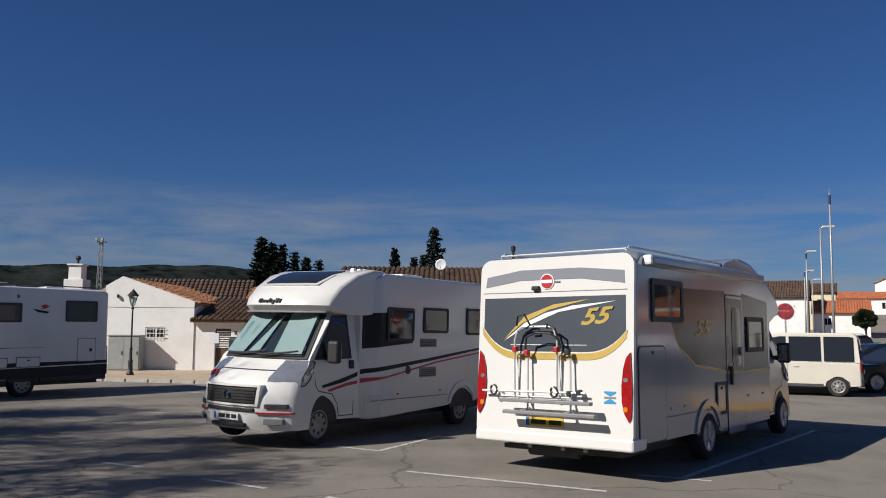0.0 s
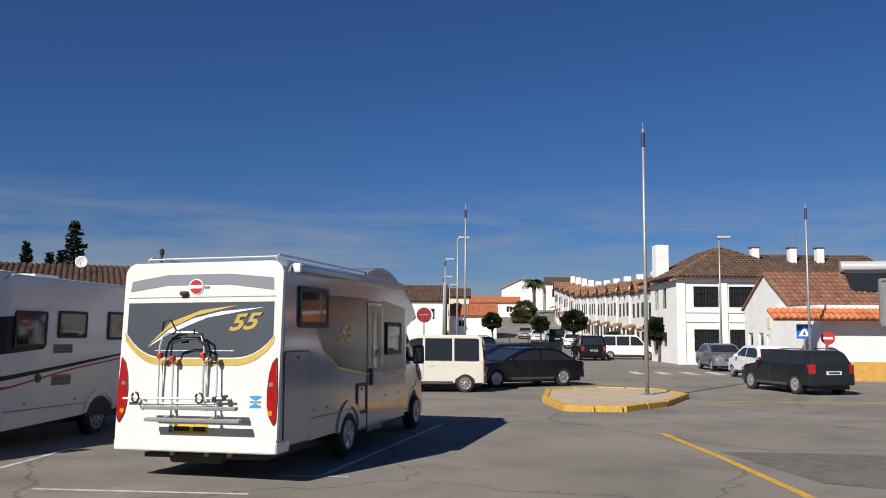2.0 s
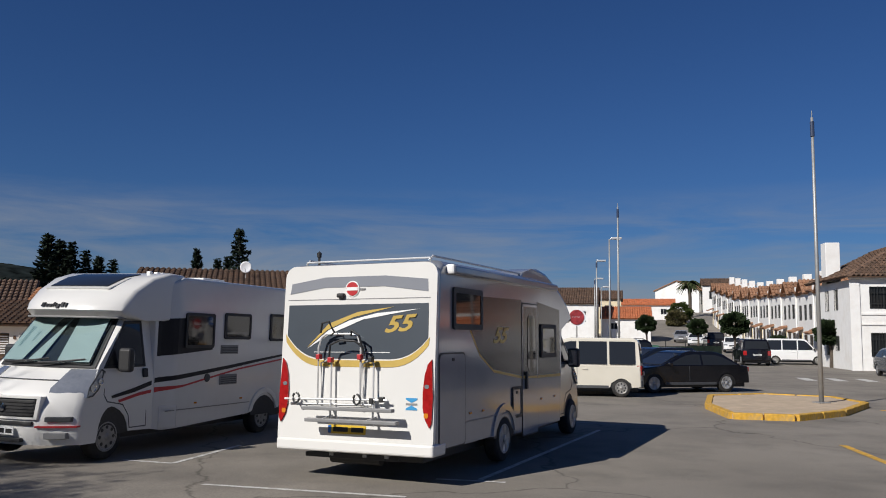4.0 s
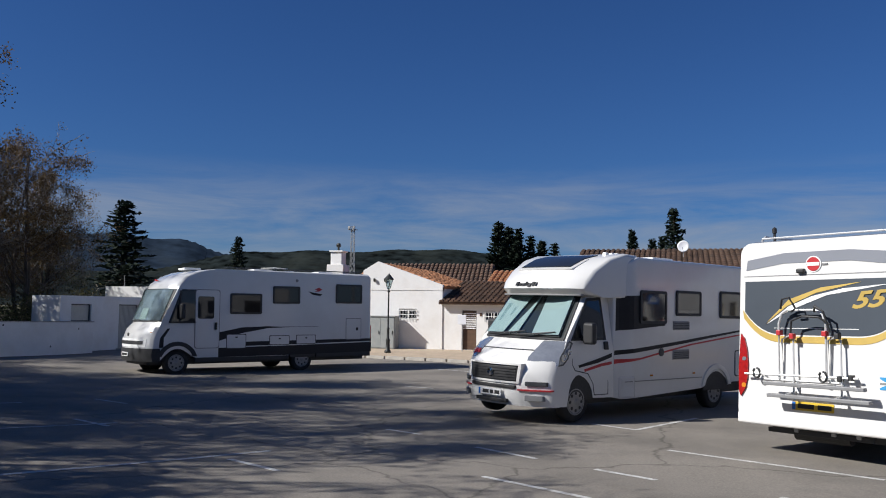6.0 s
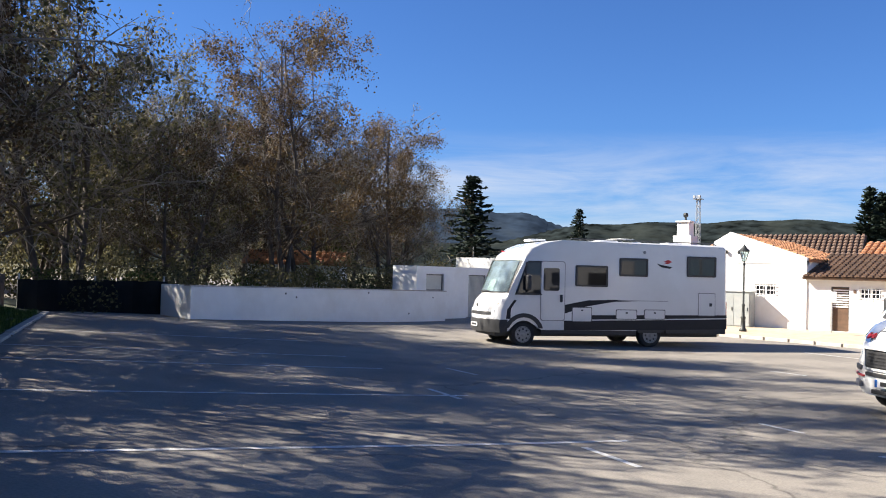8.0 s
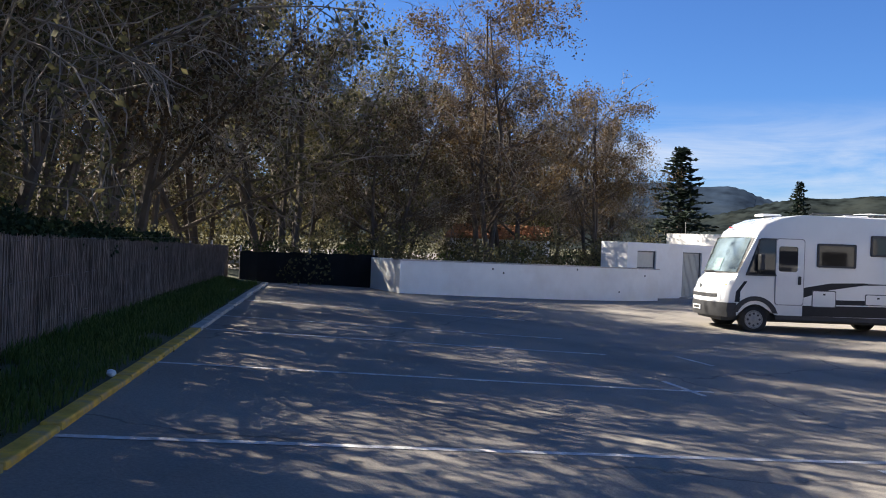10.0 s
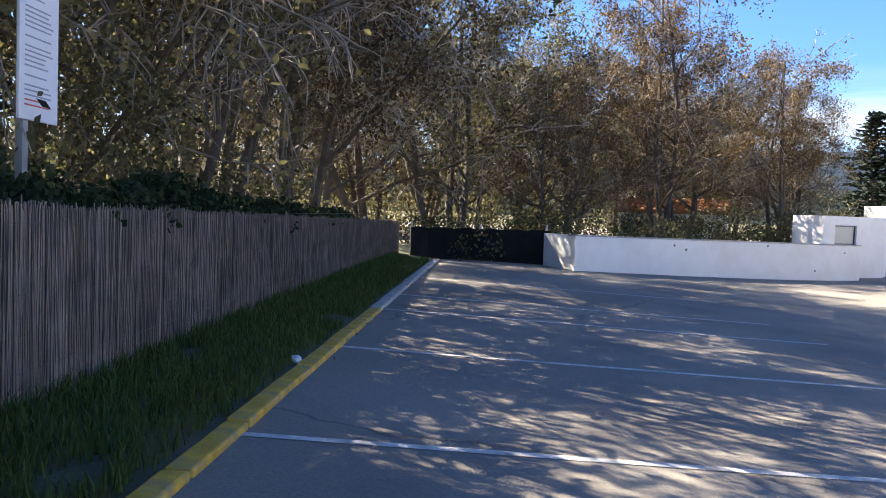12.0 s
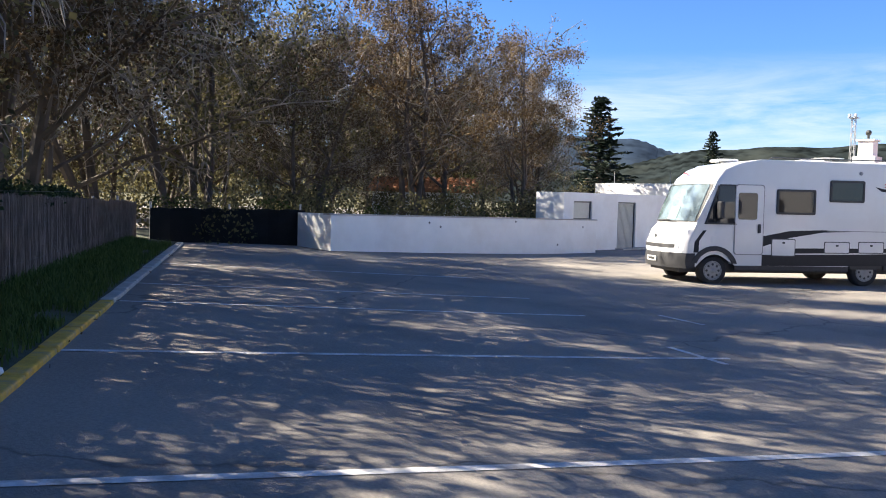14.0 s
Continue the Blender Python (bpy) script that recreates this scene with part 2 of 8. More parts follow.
SILVER_DARK = mat("grey_metallic_film", (0.036, 0.035, 0.035), 0.16, 0.0, spread=0.05, scale=2.0, spec=0.35)
CHAMPAGNE = mat("silver_cab_paint", (0.42, 0.39, 0.34), 0.3, 0.5, spread=0.03, scale=2.0, coat=0.6)
GREY_FILM = mat("slate_grey_film", (0.055, 0.068, 0.085), 0.4, 0.1, spread=0.05, scale=3.0, coat=0.2)
GOLD = mat("gold_film", (0.55, 0.39, 0.10), 0.4, 0.2, spread=0.1, scale=4.0)
WHITE_FILM = mat("white_film", (0.8, 0.8, 0.78), 0.4, spread=0.02)
RED_FILM = mat("red_film", (0.45, 0.03, 0.035), 0.4, spread=0.08)
DARK_FILM = mat("charcoal_film", (0.014, 0.015, 0.019), 0.45, spread=0.1, spec=0.25)
BLUE_FILM = mat("blue_film", (0.05, 0.28, 0.55), 0.4, spread=0.05)
GLASS = glass_mat("dark_glass")
GLASS_ACRYL = glass_mat("smoked_acrylic", (0.018, 0.016, 0.014), 0.04)
CLEAR = clear_mat("windscreen_glass")
BLIND = mat("thermal_blind", (0.36, 0.44, 0.43), 0.5, 0.0, spread=0.05, scale=6.0, bump=0.3, bump_scale=14)
# pale cab interior with the windscreen's sky reflection mixed into its colour
CAB_SKY_SHEEN = mat("pale_cab_sky_sheen", (0.20, 0.24, 0.28), 0.7, spread=0.5, scale=2.5)
BLACK = mat("black_plastic", (0.025, 0.025, 0.026), 0.55, spread=0.2, scale=20.0, bump=0.1)
DARK_GREY = mat("dark_grey_plastic", (0.06, 0.062, 0.066), 0.55, spread=0.15, scale=8.0, bump=0.1)
GREY_PLASTIC = mat("grey_plastic", (0.22, 0.22, 0.22), 0.5, spread=0.1, scale=8.0)
RUBBER = mat("tyre_rubber", (0.022, 0.021, 0.02), 0.85, spread=0.25, scale=12.0, bump=0.3, stain=(0.07, 0.062, 0.05), stain_scale=4.0)
RIM = mat("alloy_rim", (0.46, 0.46, 0.455), 0.32, 0.5, spread=0.06, scale=8.0)
STEEL_RIM = mat("dusty_wheel_cover", (0.30, 0.29, 0.27), 0.5, 0.4, spread=0.15, scale=8.0)
ALU = mat("aluminium_tube", (0.62, 0.62, 0.61), 0.35, 0.35, spread=0.06, scale=8.0)
CHROME = mat("chrome", (0.7, 0.7, 0.7), 0.12, 1.0, spread=0.03)
LAMP_RED = mat("red_lens", (0.32, 0.012, 0.012), 0.15, spread=0.2, scale=20, coat=0.6)
LAMP_CLEAR = mat("clear_lens", (0.36, 0.38, 0.41), 0.08, 0.5, spread=0.08, scale=16, coat=0.9)
LAMP_AMBER = mat("amber_lens", (0.6, 0.22, 0.02), 0.2, spread=0.1, coat=0.6)
PLATE_Y = mat("yellow_plate", (0.62, 0.42, 0.03), 0.4, spread=0.05)
PLATE_W = mat("white_plate", (0.72, 0.72, 0.70), 0.4, spread=0.05)
PLATE_INK = mat("plate_ink", (0.02, 0.02, 0.02), 0.5, spread=0.05)
IRON = mat("black_iron", (0.03, 0.032, 0.03), 0.5, 0.3, spread=0.25, scale=12, bump=0.15)
GALV = mat("galvanised_steel", (0.36, 0.36, 0.35), 0.5, 0.5, spread=0.12, scale=5, bump=0.1)
POLE_BLUE = mat("dark_sleeve", (0.03, 0.045, 0.09), 0.5, spread=0.1)
CABINET = mat("grey_green_metal", (0.30, 0.32, 0.31), 0.6, 0.1, spread=0.08, scale=4, stain=(0.38, 0.37, 0.35), stain_scale=3.0)
DOOR_GREY = mat("ribbed_metal_door", (0.36, 0.38, 0.37), 0.5, 0.2, spread=0.06, scale=5)
DOOR_BROWN = mat("brown_wood", (0.10, 0.055, 0.03), 0.6, spread=0.25, scale=6)
REED = mat("dry_reed", (0.235, 0.185, 0.15), 0.9, spread=0.3, scale=5, random_tone=0.12, stain=(0.12, 0.09, 0.07), stain_scale=1.5, stain_amount=0.7)
NETTING = mat("black_netting", (0.012, 0.013, 0.013), 0.9, spread=0.3, scale=3, bump=0.4, bump_scale=8)
BARK = mat("grey_brown_bark", (0.085, 0.066, 0.05), 0.9, spread=0.35, scale=4, bump=0.6, bump_scale=18)
TWIG = mat("pale_twig", (0.23, 0.195, 0.155), 0.9, spread=0.4, scale=3)
L_AUTUMN = leaf_mat("autumn_leaf", (0.075, 0.05, 0.026), (0.20, 0.135, 0.06), 0.25)
L_BROWN = leaf_mat("brown_leaf", (0.05, 0.035, 0.022), (0.13, 0.088, 0.048), 0.25)
L_OLIVE = leaf_mat("olive_leaf", (0.045, 0.046, 0.025), (0.20, 0.175, 0.08), 0.42)
L_IVY = leaf_mat("ivy_leaf", (0.014, 0.026, 0.011), (0.04, 0.06, 0.024), 0.2)
L_GREEN = leaf_mat("bright_green_leaf", (0.03, 0.05, 0.014), (0.11, 0.13, 0.04))
L_FIR = leaf_mat("fir_needle", (0.006, 0.012, 0.008), (0.018, 0.028, 0.017), 0.1)
L_PALM = leaf_mat("palm_leaf", (0.03, 0.05, 0.02), (0.09, 0.10, 0.04), 0.2)
GRASS = leaf_mat("grass_blade", (0.038, 0.066, 0.014), (0.12, 0.16, 0.04), 0.3)
SIGN_WHITE = mat("sign_white", (0.75, 0.76, 0.78), 0.45, spread=0.03)
SIGN_INK = mat("sign_grey_ink", (0.30, 0.31, 0.36), 0.5, spread=0.1)
SIGN_RED = mat("sign_red_ink", (0.60, 0.10, 0.09), 0.5, spread=0.1)
ADVERT_RED = mat("faded_advert_red", (0.26, 0.03, 0.035), 0.35, spread=0.5, scale=7.0)
SIGN_BLUE = mat("sign_blue", (0.02, 0.14, 0.50), 0.4, spread=0.05)
PAINTS = {k: mat("car_paint_" + k, c, 0.22, me, spread=0.03, scale=2.0, coat=0.25) for k, c, me in (
    ("black", (0.006, 0.006, 0.008), 0.0), ("cream", (0.66, 0.62, 0.52), 0.0), ("white", (0.75, 0.75, 0.74), 0.0), ("grey", (0.20, 0.215, 0.23), 0.4),
    ("anthracite", (0.02, 0.022, 0.024), 0.2), ("navy", (0.015, 0.02, 0.035), 0.3), ("silver", (0.4, 0.4, 0.4), 0.5))}


# ---- mesh helpers ----
def link_mesh(name, me, material, parent=None, label="", smooth=False):
    if material is not None and not me.materials:
        me.materials.append(material)
    if smooth:
        me.shade_smooth()
    ob = new(name, me)
    ob.parent = parent
    if label:
        tagged(ob, label)
    return ob


def part(name, bm, material, parent=None, label="", smooth=False):
    me = bpy.data.meshes.new(name)
    bmesh.ops.recalc_face_normals(bm, faces=bm.faces)
    bm.to_mesh(me)
    bm.free()
    return link_mesh(name, me, material, parent, label, smooth)


def soft(ob, angle=40):
    """Rounded forms shaded smooth, with the large flat faces kept true."""
    ob.data.shade_smooth()
    ob.data.set_sharp_from_angle(angle=radians(angle))
    w = ob.modifiers.new("normals", "WEIGHTED_NORMAL")
    w.keep_sharp = True
    return ob


def thing(name, m, label, category, group="", kind=""):
    ob = new(name)
    ob.empty_display_size = 0.3
    ob.matrix_basis = m
    return tagged(ob, label, category, group, kind)


def box(bm, x0, x1, y0, y1, z0, z1, bevel=0.0, seg=2):
    r = bmesh.ops.create_cube(bm, size=1.0, matrix=Matrix.LocRotScale(((x0 + x1) / 2, (y0 + y1) / 2, (z0 + z1) / 2), None, (abs(x1 - x0), abs(y1 - y0), abs(z1 - z0))))
    if bevel:
        es = list({e for v in r["verts"] for e in v.link_edges})
        bmesh.ops.bevel(bm, geom=es, offset=bevel, segments=seg, profile=0.5, affect="EDGES")
    return bm


def bm_box(*a, **k):
    return box(bmesh.new(), *a, **k)


def extrude_poly(bm, pts, axis, a, b):
    """The polygon pts, given in the two other axes, extruded along axis from a to b."""
    def p3(q, w):
        c = list(q)
        c.insert(axis, w)
        return c
    lo = [bm.verts.new(p3(q, a)) for q in pts]
    hi = [bm.verts.new(p3(q, b)) for q in pts]
    bm.faces.new(lo)
    bm.faces.new(list(reversed(hi)))
    n = len(pts)
    for i in range(n):
        bm.faces.new((lo[i], lo[(i + 1) % n], hi[(i + 1) % n], hi[i]))
    return bm


def plate(pts, axis, a, b):
    return extrude_poly(bmesh.new(), pts, axis, a, b)


def rrect(a0, a1, b0, b1, r, seg=4):
    pts = []
    for cx, cy, s in ((a1 - r, b1 - r, 0), (a0 + r, b1 - r, 90), (a0 + r, b0 + r, 180), (a1 - r, b0 + r, 270)):
        for i in range(seg + 1):
            t = radians(s + 90 * i / seg)
            pts.append((cx + r * math.cos(t), cy + r * math.sin(t)))
    return pts


def ring_plate(outer, inner, axis, a, b):
    """A frame between two loops of as many points."""
    bm = bmesh.new()
    def p3(q, w):
        c = list(q)
        c.insert(axis, w)
        return bm.verts.new(c)
    n = len(outer)
    oa, ob_, ia, ib = ([p3(q, w) for q in loop] for loop, w in ((outer, a), (outer, b), (inner, a), (inner, b)))
    for i in range(n):
        j = (i + 1) % n
        bm.faces.new((oa[i], oa[j], ia[j], ia[i]))
        bm.faces.new((ob_[i], ob_[j], ib[j], ib[i]))
        bm.faces.new((oa[i], oa[j], ob_[j], ob_[i]))
        bm.faces.new((ia[i], ia[j], ib[j], ib[i]))
    return bm


def tube(bm, pts, r, seg=8, r2=None):
    """A round tube along pts."""
    pts = [Vector(p) for p in pts]
    rings = []
    for i, p in enumerate(pts):
        d = (pts[min(i + 1, len(pts) - 1)] - pts[max(i - 1, 0)]).normalized()
        s = d.cross(Vector((0, 0, 1)))
        if s.length < 0.05:
            s = d.cross(Vector((1, 0, 0)))
        s.normalize()
        u = s.cross(d)
        rr = r if r2 is None else r + (r2 - r) * i / (len(pts) - 1)
        rings.append([bm.verts.new(p + (s * math.cos(2 * math.pi * k / seg) + u * math.sin(2 * math.pi * k / seg)) * rr) for k in range(seg)])
    for a, b in zip(rings, rings[1:]):
        for k in range(seg):
            bm.faces.new((a[k], a[(k + 1) % seg], b[(k + 1) % seg], b[k]))
    bm.faces.new(list(reversed(rings[0])))
    bm.faces.new(rings[-1])
    return bm


def bm_tube(*a, **k):
    return tube(bmesh.new(), *a, **k)


def lathe(profile, seg=24, axis=2):
    """profile: (radius, along); turned about the axis."""
    bm = bmesh.new()
    rings = []
    for r, h in profile:
        ring = []
        for k in range(seg):
            t = 2 * math.pi * k / seg
            c = [r * math.cos(t), r * math.sin(t)]
            c.insert(axis, h)
            ring.append(bm.verts.new(c))
        rings.append(ring)
    for a, b in zip(rings, rings[1:]):
        for k in range(seg):
            bm.faces.new((a[k], a[(k + 1) % seg], b[(k + 1) % seg], b[k]))
    bm.faces.new(rings[0])
    bm.faces.new(list(reversed(rings[-1])))
    bmesh.ops.remove_doubles(bm, verts=bm.verts, dist=1e-5)
    return bm


def cut(bm, axis, values):
    for v in values:
        co, no = [0, 0, 0], [0, 0, 0]
        co[axis], no[axis] = v, 1
        bmesh.ops.bisect_plane(bm, geom=bm.verts[:] + bm.edges[:] + bm.faces[:], plane_co=co, plane_no=no)
    return bm


def bend(bm, fn):
    for v in bm.verts:
        v.co = Vector(fn(*v.co))
    return bm


def text_mesh(name, body, size, material, parent, m, depth=0.004, shear=0.0, align="CENTER", weight=0.0):
    cu = bpy.data.curves.new(name, "FONT")
    cu.body, cu.size, cu.extrude, cu.shear, cu.align_x, cu.align_y = body, size, depth, shear, align, "CENTER"
    cu.resolution_u = 3
    cu.offset = weight
    tmp = new("lettering_tmp", cu)
    me = bpy.data.meshes.new_from_object(tmp.evaluated_get(bpy.context.evaluated_depsgraph_get()))
    bpy.data.objects.remove(tmp)
    me.materials.clear()
    ob = link_mesh(name, me, material, parent)
    ob.matrix_basis = m
    return ob


def smoothstep(a, b, x):
    t = min(1.0, max(0.0, (x - a) / (b - a)))
    return t * t * (3 - 2 * t)


def ground_z(x, y):
    """The lot falls gently away from the fence; beyond it the street climbs."""
    s = max(-5.0, 0.64 * x + 0.77 * y)
    q = (5.0 - s) / 1.5
    z = 0.0825 * (math.log1p(math.exp(-abs(q))) + max(q, 0.0))
    along = 0.44 * x + 0.9 * y
    z += 0.03 * max(0.0, along - 72.0) * smoothstep(0.0, 25.0, x - 0.1 * y) * (1 if along < 300 else 300 / along)
    z += 0.06 * max(0.0, min(70.0, along - 115.0)) * smoothstep(0.0, 25.0, x - 0.1 * y)
    return z


# ---- ground ----
def axis_steps(lo, hi, fine_lo, fine_hi, fine, grow=1.25):
    v = [fine_lo + i * fine for i in range(int((fine_hi - fine_lo) / fine) + 1)]
    s = fine
    while v[-1] < hi:
        s *= grow
        v.append(min(hi, v[-1] + s))
    s = fine
    while v[0] > lo:
        s *= grow
        v.insert(0, max(lo, v[0] - s))
    return v


def make_ground():
    xs, ys = axis_steps(-3000, 3000, -40, 60, 1.0), axis_steps(-3000, 3000, -20, 80, 1.0)
    verts = [(x, y, ground_z(x, y)) for y in ys for x in xs]
    n = len(xs)
    faces = [(j * n + i, j * n + i + 1, (j + 1) * n + i + 1, (j + 1) * n + i) for j in range(len(ys) - 1) for i in range(n - 1)]
    me = bpy.data.meshes.new("ground")
    me.from_pydata(verts, [], faces)
    ob = link_mesh("ground", me, ASPHALT, smooth=True)
    me.materials.append(FIELD)
    for p in me.polygons:
        c = p.center
        if abs(c.x - 25) > 110 or c.y > 170 or c.y < -60:
            p.material_index = 1
    return tagged(ob, "worn pale grey asphalt of an open parking lot", "ground", kind="structure")


make_ground()


def ground_strip(name, pts, width, material, lift=0.005, parent=None, label="", category="", kind="structure"):
    """A painted line along pts on the ground."""
    bm = bmesh.new()
    dense = []
    for a, b in zip(pts, pts[1:]):
        a, b = Vector(a), Vector(b)
        k = max(1, int((b - a).length / 0.5))
        dense += [a.lerp(b, i / k) for i in range(k)]
    dense.append(Vector(pts[-1]))
    rows = []
    for i, p in enumerate(dense):
        d = (dense[min(i + 1, len(dense) - 1)] - dense[max(i - 1, 0)]).normalized()
        s = Vector((-d.y, d.x)) * width / 2
        rows.append([bm.verts.new((q.x, q.y, ground_z(q.x, q.y) + lift)) for q in (p + s, p - s)])
    for a, b in zip(rows, rows[1:]):
        bm.faces.new((a[0], a[1], b[1], b[0]))
    ob = part(name, bm, material, parent, "")
    if not parent:
        tagged(ob, label, category, kind=kind)
    return ob


KD = Vector((-0.8483, 0.5295))          # along the fence, away from the camera
KN = Vector((0.5295, 0.8483))           # from the fence into the lot


def fence_point(u, off):
    """u metres along the kerb from its near corner, off metres into the lot from it."""
    p = Vector((-7.605, 2.153)) + KD * u + KN * off
    return p.x, p.y


# ---- the lot: lines, kerb, grass strip, fence ----
BAY = Vector((0.43, 0.90))
lines_thing = thing("bay_markings", pose(0, 0, 0), "worn white painted lines of the parking bays", "road marking", kind="structure")
for u, run in ((0.85, 7.2), (4.1, 6.6), (7.2, 6.2), (9.1, 6.0), (12.3, 6.0)):
    x, y = fence_point(u, 0.16)
    a = Vector((x, y))
    ground_strip("painted_line", [a, a + BAY * run], 0.085, LINE, parent=lines_thing)
for a, b in (((-5.25, 8.42), (-4.45, 8.02)), ((-1.72, 13.85), (-1.0, 13.4)), ((-1.0, 13.4), (-0.05, 15.3)), ((-4.58, 11.9), (-3.95, 11.6)), ((-2.95, 10.78), (-2.05, 10.2)),
             ((-0.5, 11.55), (1.85, 10.3)), ((2.47, 11.46), (3.3, 11.05)), ((3.03, 11.3), (7.0, 16.55)), ((-2.4, 8.77), (-1.2, 8.1)), ((-1.3, 9.75), (-0.6, 9.35)),
             ((-10.6, 13.05), (-9.7, 12.75)), ((-8.9, 10.4), (-8.0, 10.0)), ((0.6, 8.9), (2.4, 8.0)), ((-6.6, 19.0), (-5.8, 18.7)), ((-7.4, 24.7), (-4.4, 23.4))):
    ground_strip("painted_line", [a, b], 0.085, LINE, parent=lines_thing)
ground_strip("yellow_line", [(10.4, 13.67), (9.2, 10.6), (7.7, 7.11), (6.4, 4.0)], 0.14, YELLOW, label="worn yellow line painted across the lot's exit", category="road marking")
ground_strip("yellow_line", [(16.4, 19.8), (19.0, 18.2), (24.0, 15.6)], 0.22, YELLOW, label="worn yellow line along the street edge", category="road marking")

cross = thing("zebra_crossing", pose(0, 0, 0), "faded white stripes of a crossing in the street", "road marking", kind="structure")
for i in range(7):
    a = Vector((24.5 + i * 1.15, 33.5 - i * 0.55))
    ground_strip("painted_stripe", [a, a + Vector((1.1, 2.3))], 0.5, LINE, parent=cross)

for pts, lab in ((((9.7, 11.2), (11.6, 10.2), (14.2, 7.2), (11.0, 5.4), (8.9, 8.4)), "dark asphalt repair patch in the lot"), (((5.4, 19.8), (6.4, 19.5), (6.5, 19.9), (5.5, 20.2)), "small dark drain patch in the lot")):
    bm = bmesh.new()
    bm.faces.new([bm.verts.new((x, y, ground_z(x, y) + 0.004)) for x, y in pts])
    tagged(part("asphalt_patch", bm, OLD_PATCH), lab, "road patch", kind="structure")

# kerb stones, yellow near the sign, plain further off
kerb = thing("kerb", pose(0, 0, 0), "low kerb with worn yellow paint along the grass strip", "kerb", kind="structure")
stone = bpy.data.meshes.new("kerb_stone")
bm = bm_box(-0.49, 0.49, -0.08, 0.08, -0.1, 0.045, bevel=0.018)
bm.to_mesh(stone)
bm.free()
stone_y = stone.copy()
stone_y.materials.append(YELLOW)
stone.materials.append(KERB)
for i in range(28):
    u = -9.5 + i
    x, y = fence_point(u, 0.085)
    ob = new("kerb_stone", stone_y if u < 6.8 else stone)
    ob.parent = kerb
    ob.matrix_basis = pose(x, y, ground_z(x, y) + random.uniform(-0.006, 0.006), 0, 0, math.degrees(math.atan2(KD.y, KD.x)) + random.uniform(-0.5, 0.5))

# soil bank behind the kerb
bm = bmesh.new()
rows = []
for i in range(70):
    u = -12 + i * 0.5
    rows.append([bm.verts.new((*fence_point(u, o), ground_z(*fence_point(u, o)) + h + 0.03 * noise.noise((u, o, 0)))) for o, h in ((0.05, 0.02), (-0.5, 0.08), (-1.2, 0.16), (-2.5, 0.3), (-6.0, 0.35), (-14.0, 0.3))])
for a, b in zip(rows, rows[1:]):
    for k in range(5):
        bm.faces.new((a[k], a[k + 1], b[k + 1], b[k]))
tagged(part("soil_bank", bm, SOIL, smooth=True), "dark soil bank behind the kerb", "ground", kind="structure")


def blades(name, spots, h, w, material, label, category):
    """Many thin bent blades."""
    rng = np.random.default_rng(5)
    n = len(spots)
    P = np.array(spots)
    ang = rng.uniform(0, 6.283, n)
    hh = h * rng.uniform(0.5, 1.3, n)
    d = np.stack([np.cos(ang), np.sin(ang), np.zeros(n)], 1)
    s = np.stack([-np.sin(ang), np.cos(ang), np.zeros(n)], 1) * w
    up = np.array([0, 0, 1.0])
    mid = P + up * (hh * 0.6)[:, None] + d * (hh * 0.12)[:, None]
    top = P + up * hh[:, None] + d * (hh * rng.uniform(0.2, 0.7, n))[:, None]
    V = np.concatenate([P - s, P + s, mid + s * 0.8, mid - s * 0.8, top], 0)
    i = np.arange(n)
    F = [tuple(q) for q in np.stack([i, i + n, i + 2 * n, i + 3 * n], 1).tolist()] + [tuple(q) for q in np.stack([i + 3 * n, i + 2 * n, i + 4 * n], 1).tolist()]
    me = bpy.data.meshes.new(name)
    me.from_pydata(V.tolist(), [], F)
    ob = link_mesh(name, me, material)
    return tagged(ob, label, category, kind="stuff")


spots = []
for i in range(40000):
    u, o = random.uniform(-9, 17), -0.02 - 1.33 * random.random() ** 0.9
    if noise.noise((u * 0.8, o * 2.0, 3.0)) < -0.45:
        continue
    x, y = fence_point(u, o)
    spots.append((x, y, ground_z(x, y) + 0.02 + 0.12 * max(0.0, min(1.6, -o))))
blades("grass", spots, 0.12, 0.006, GRASS, "uneven green grass between kerb and reed fence", "grass")

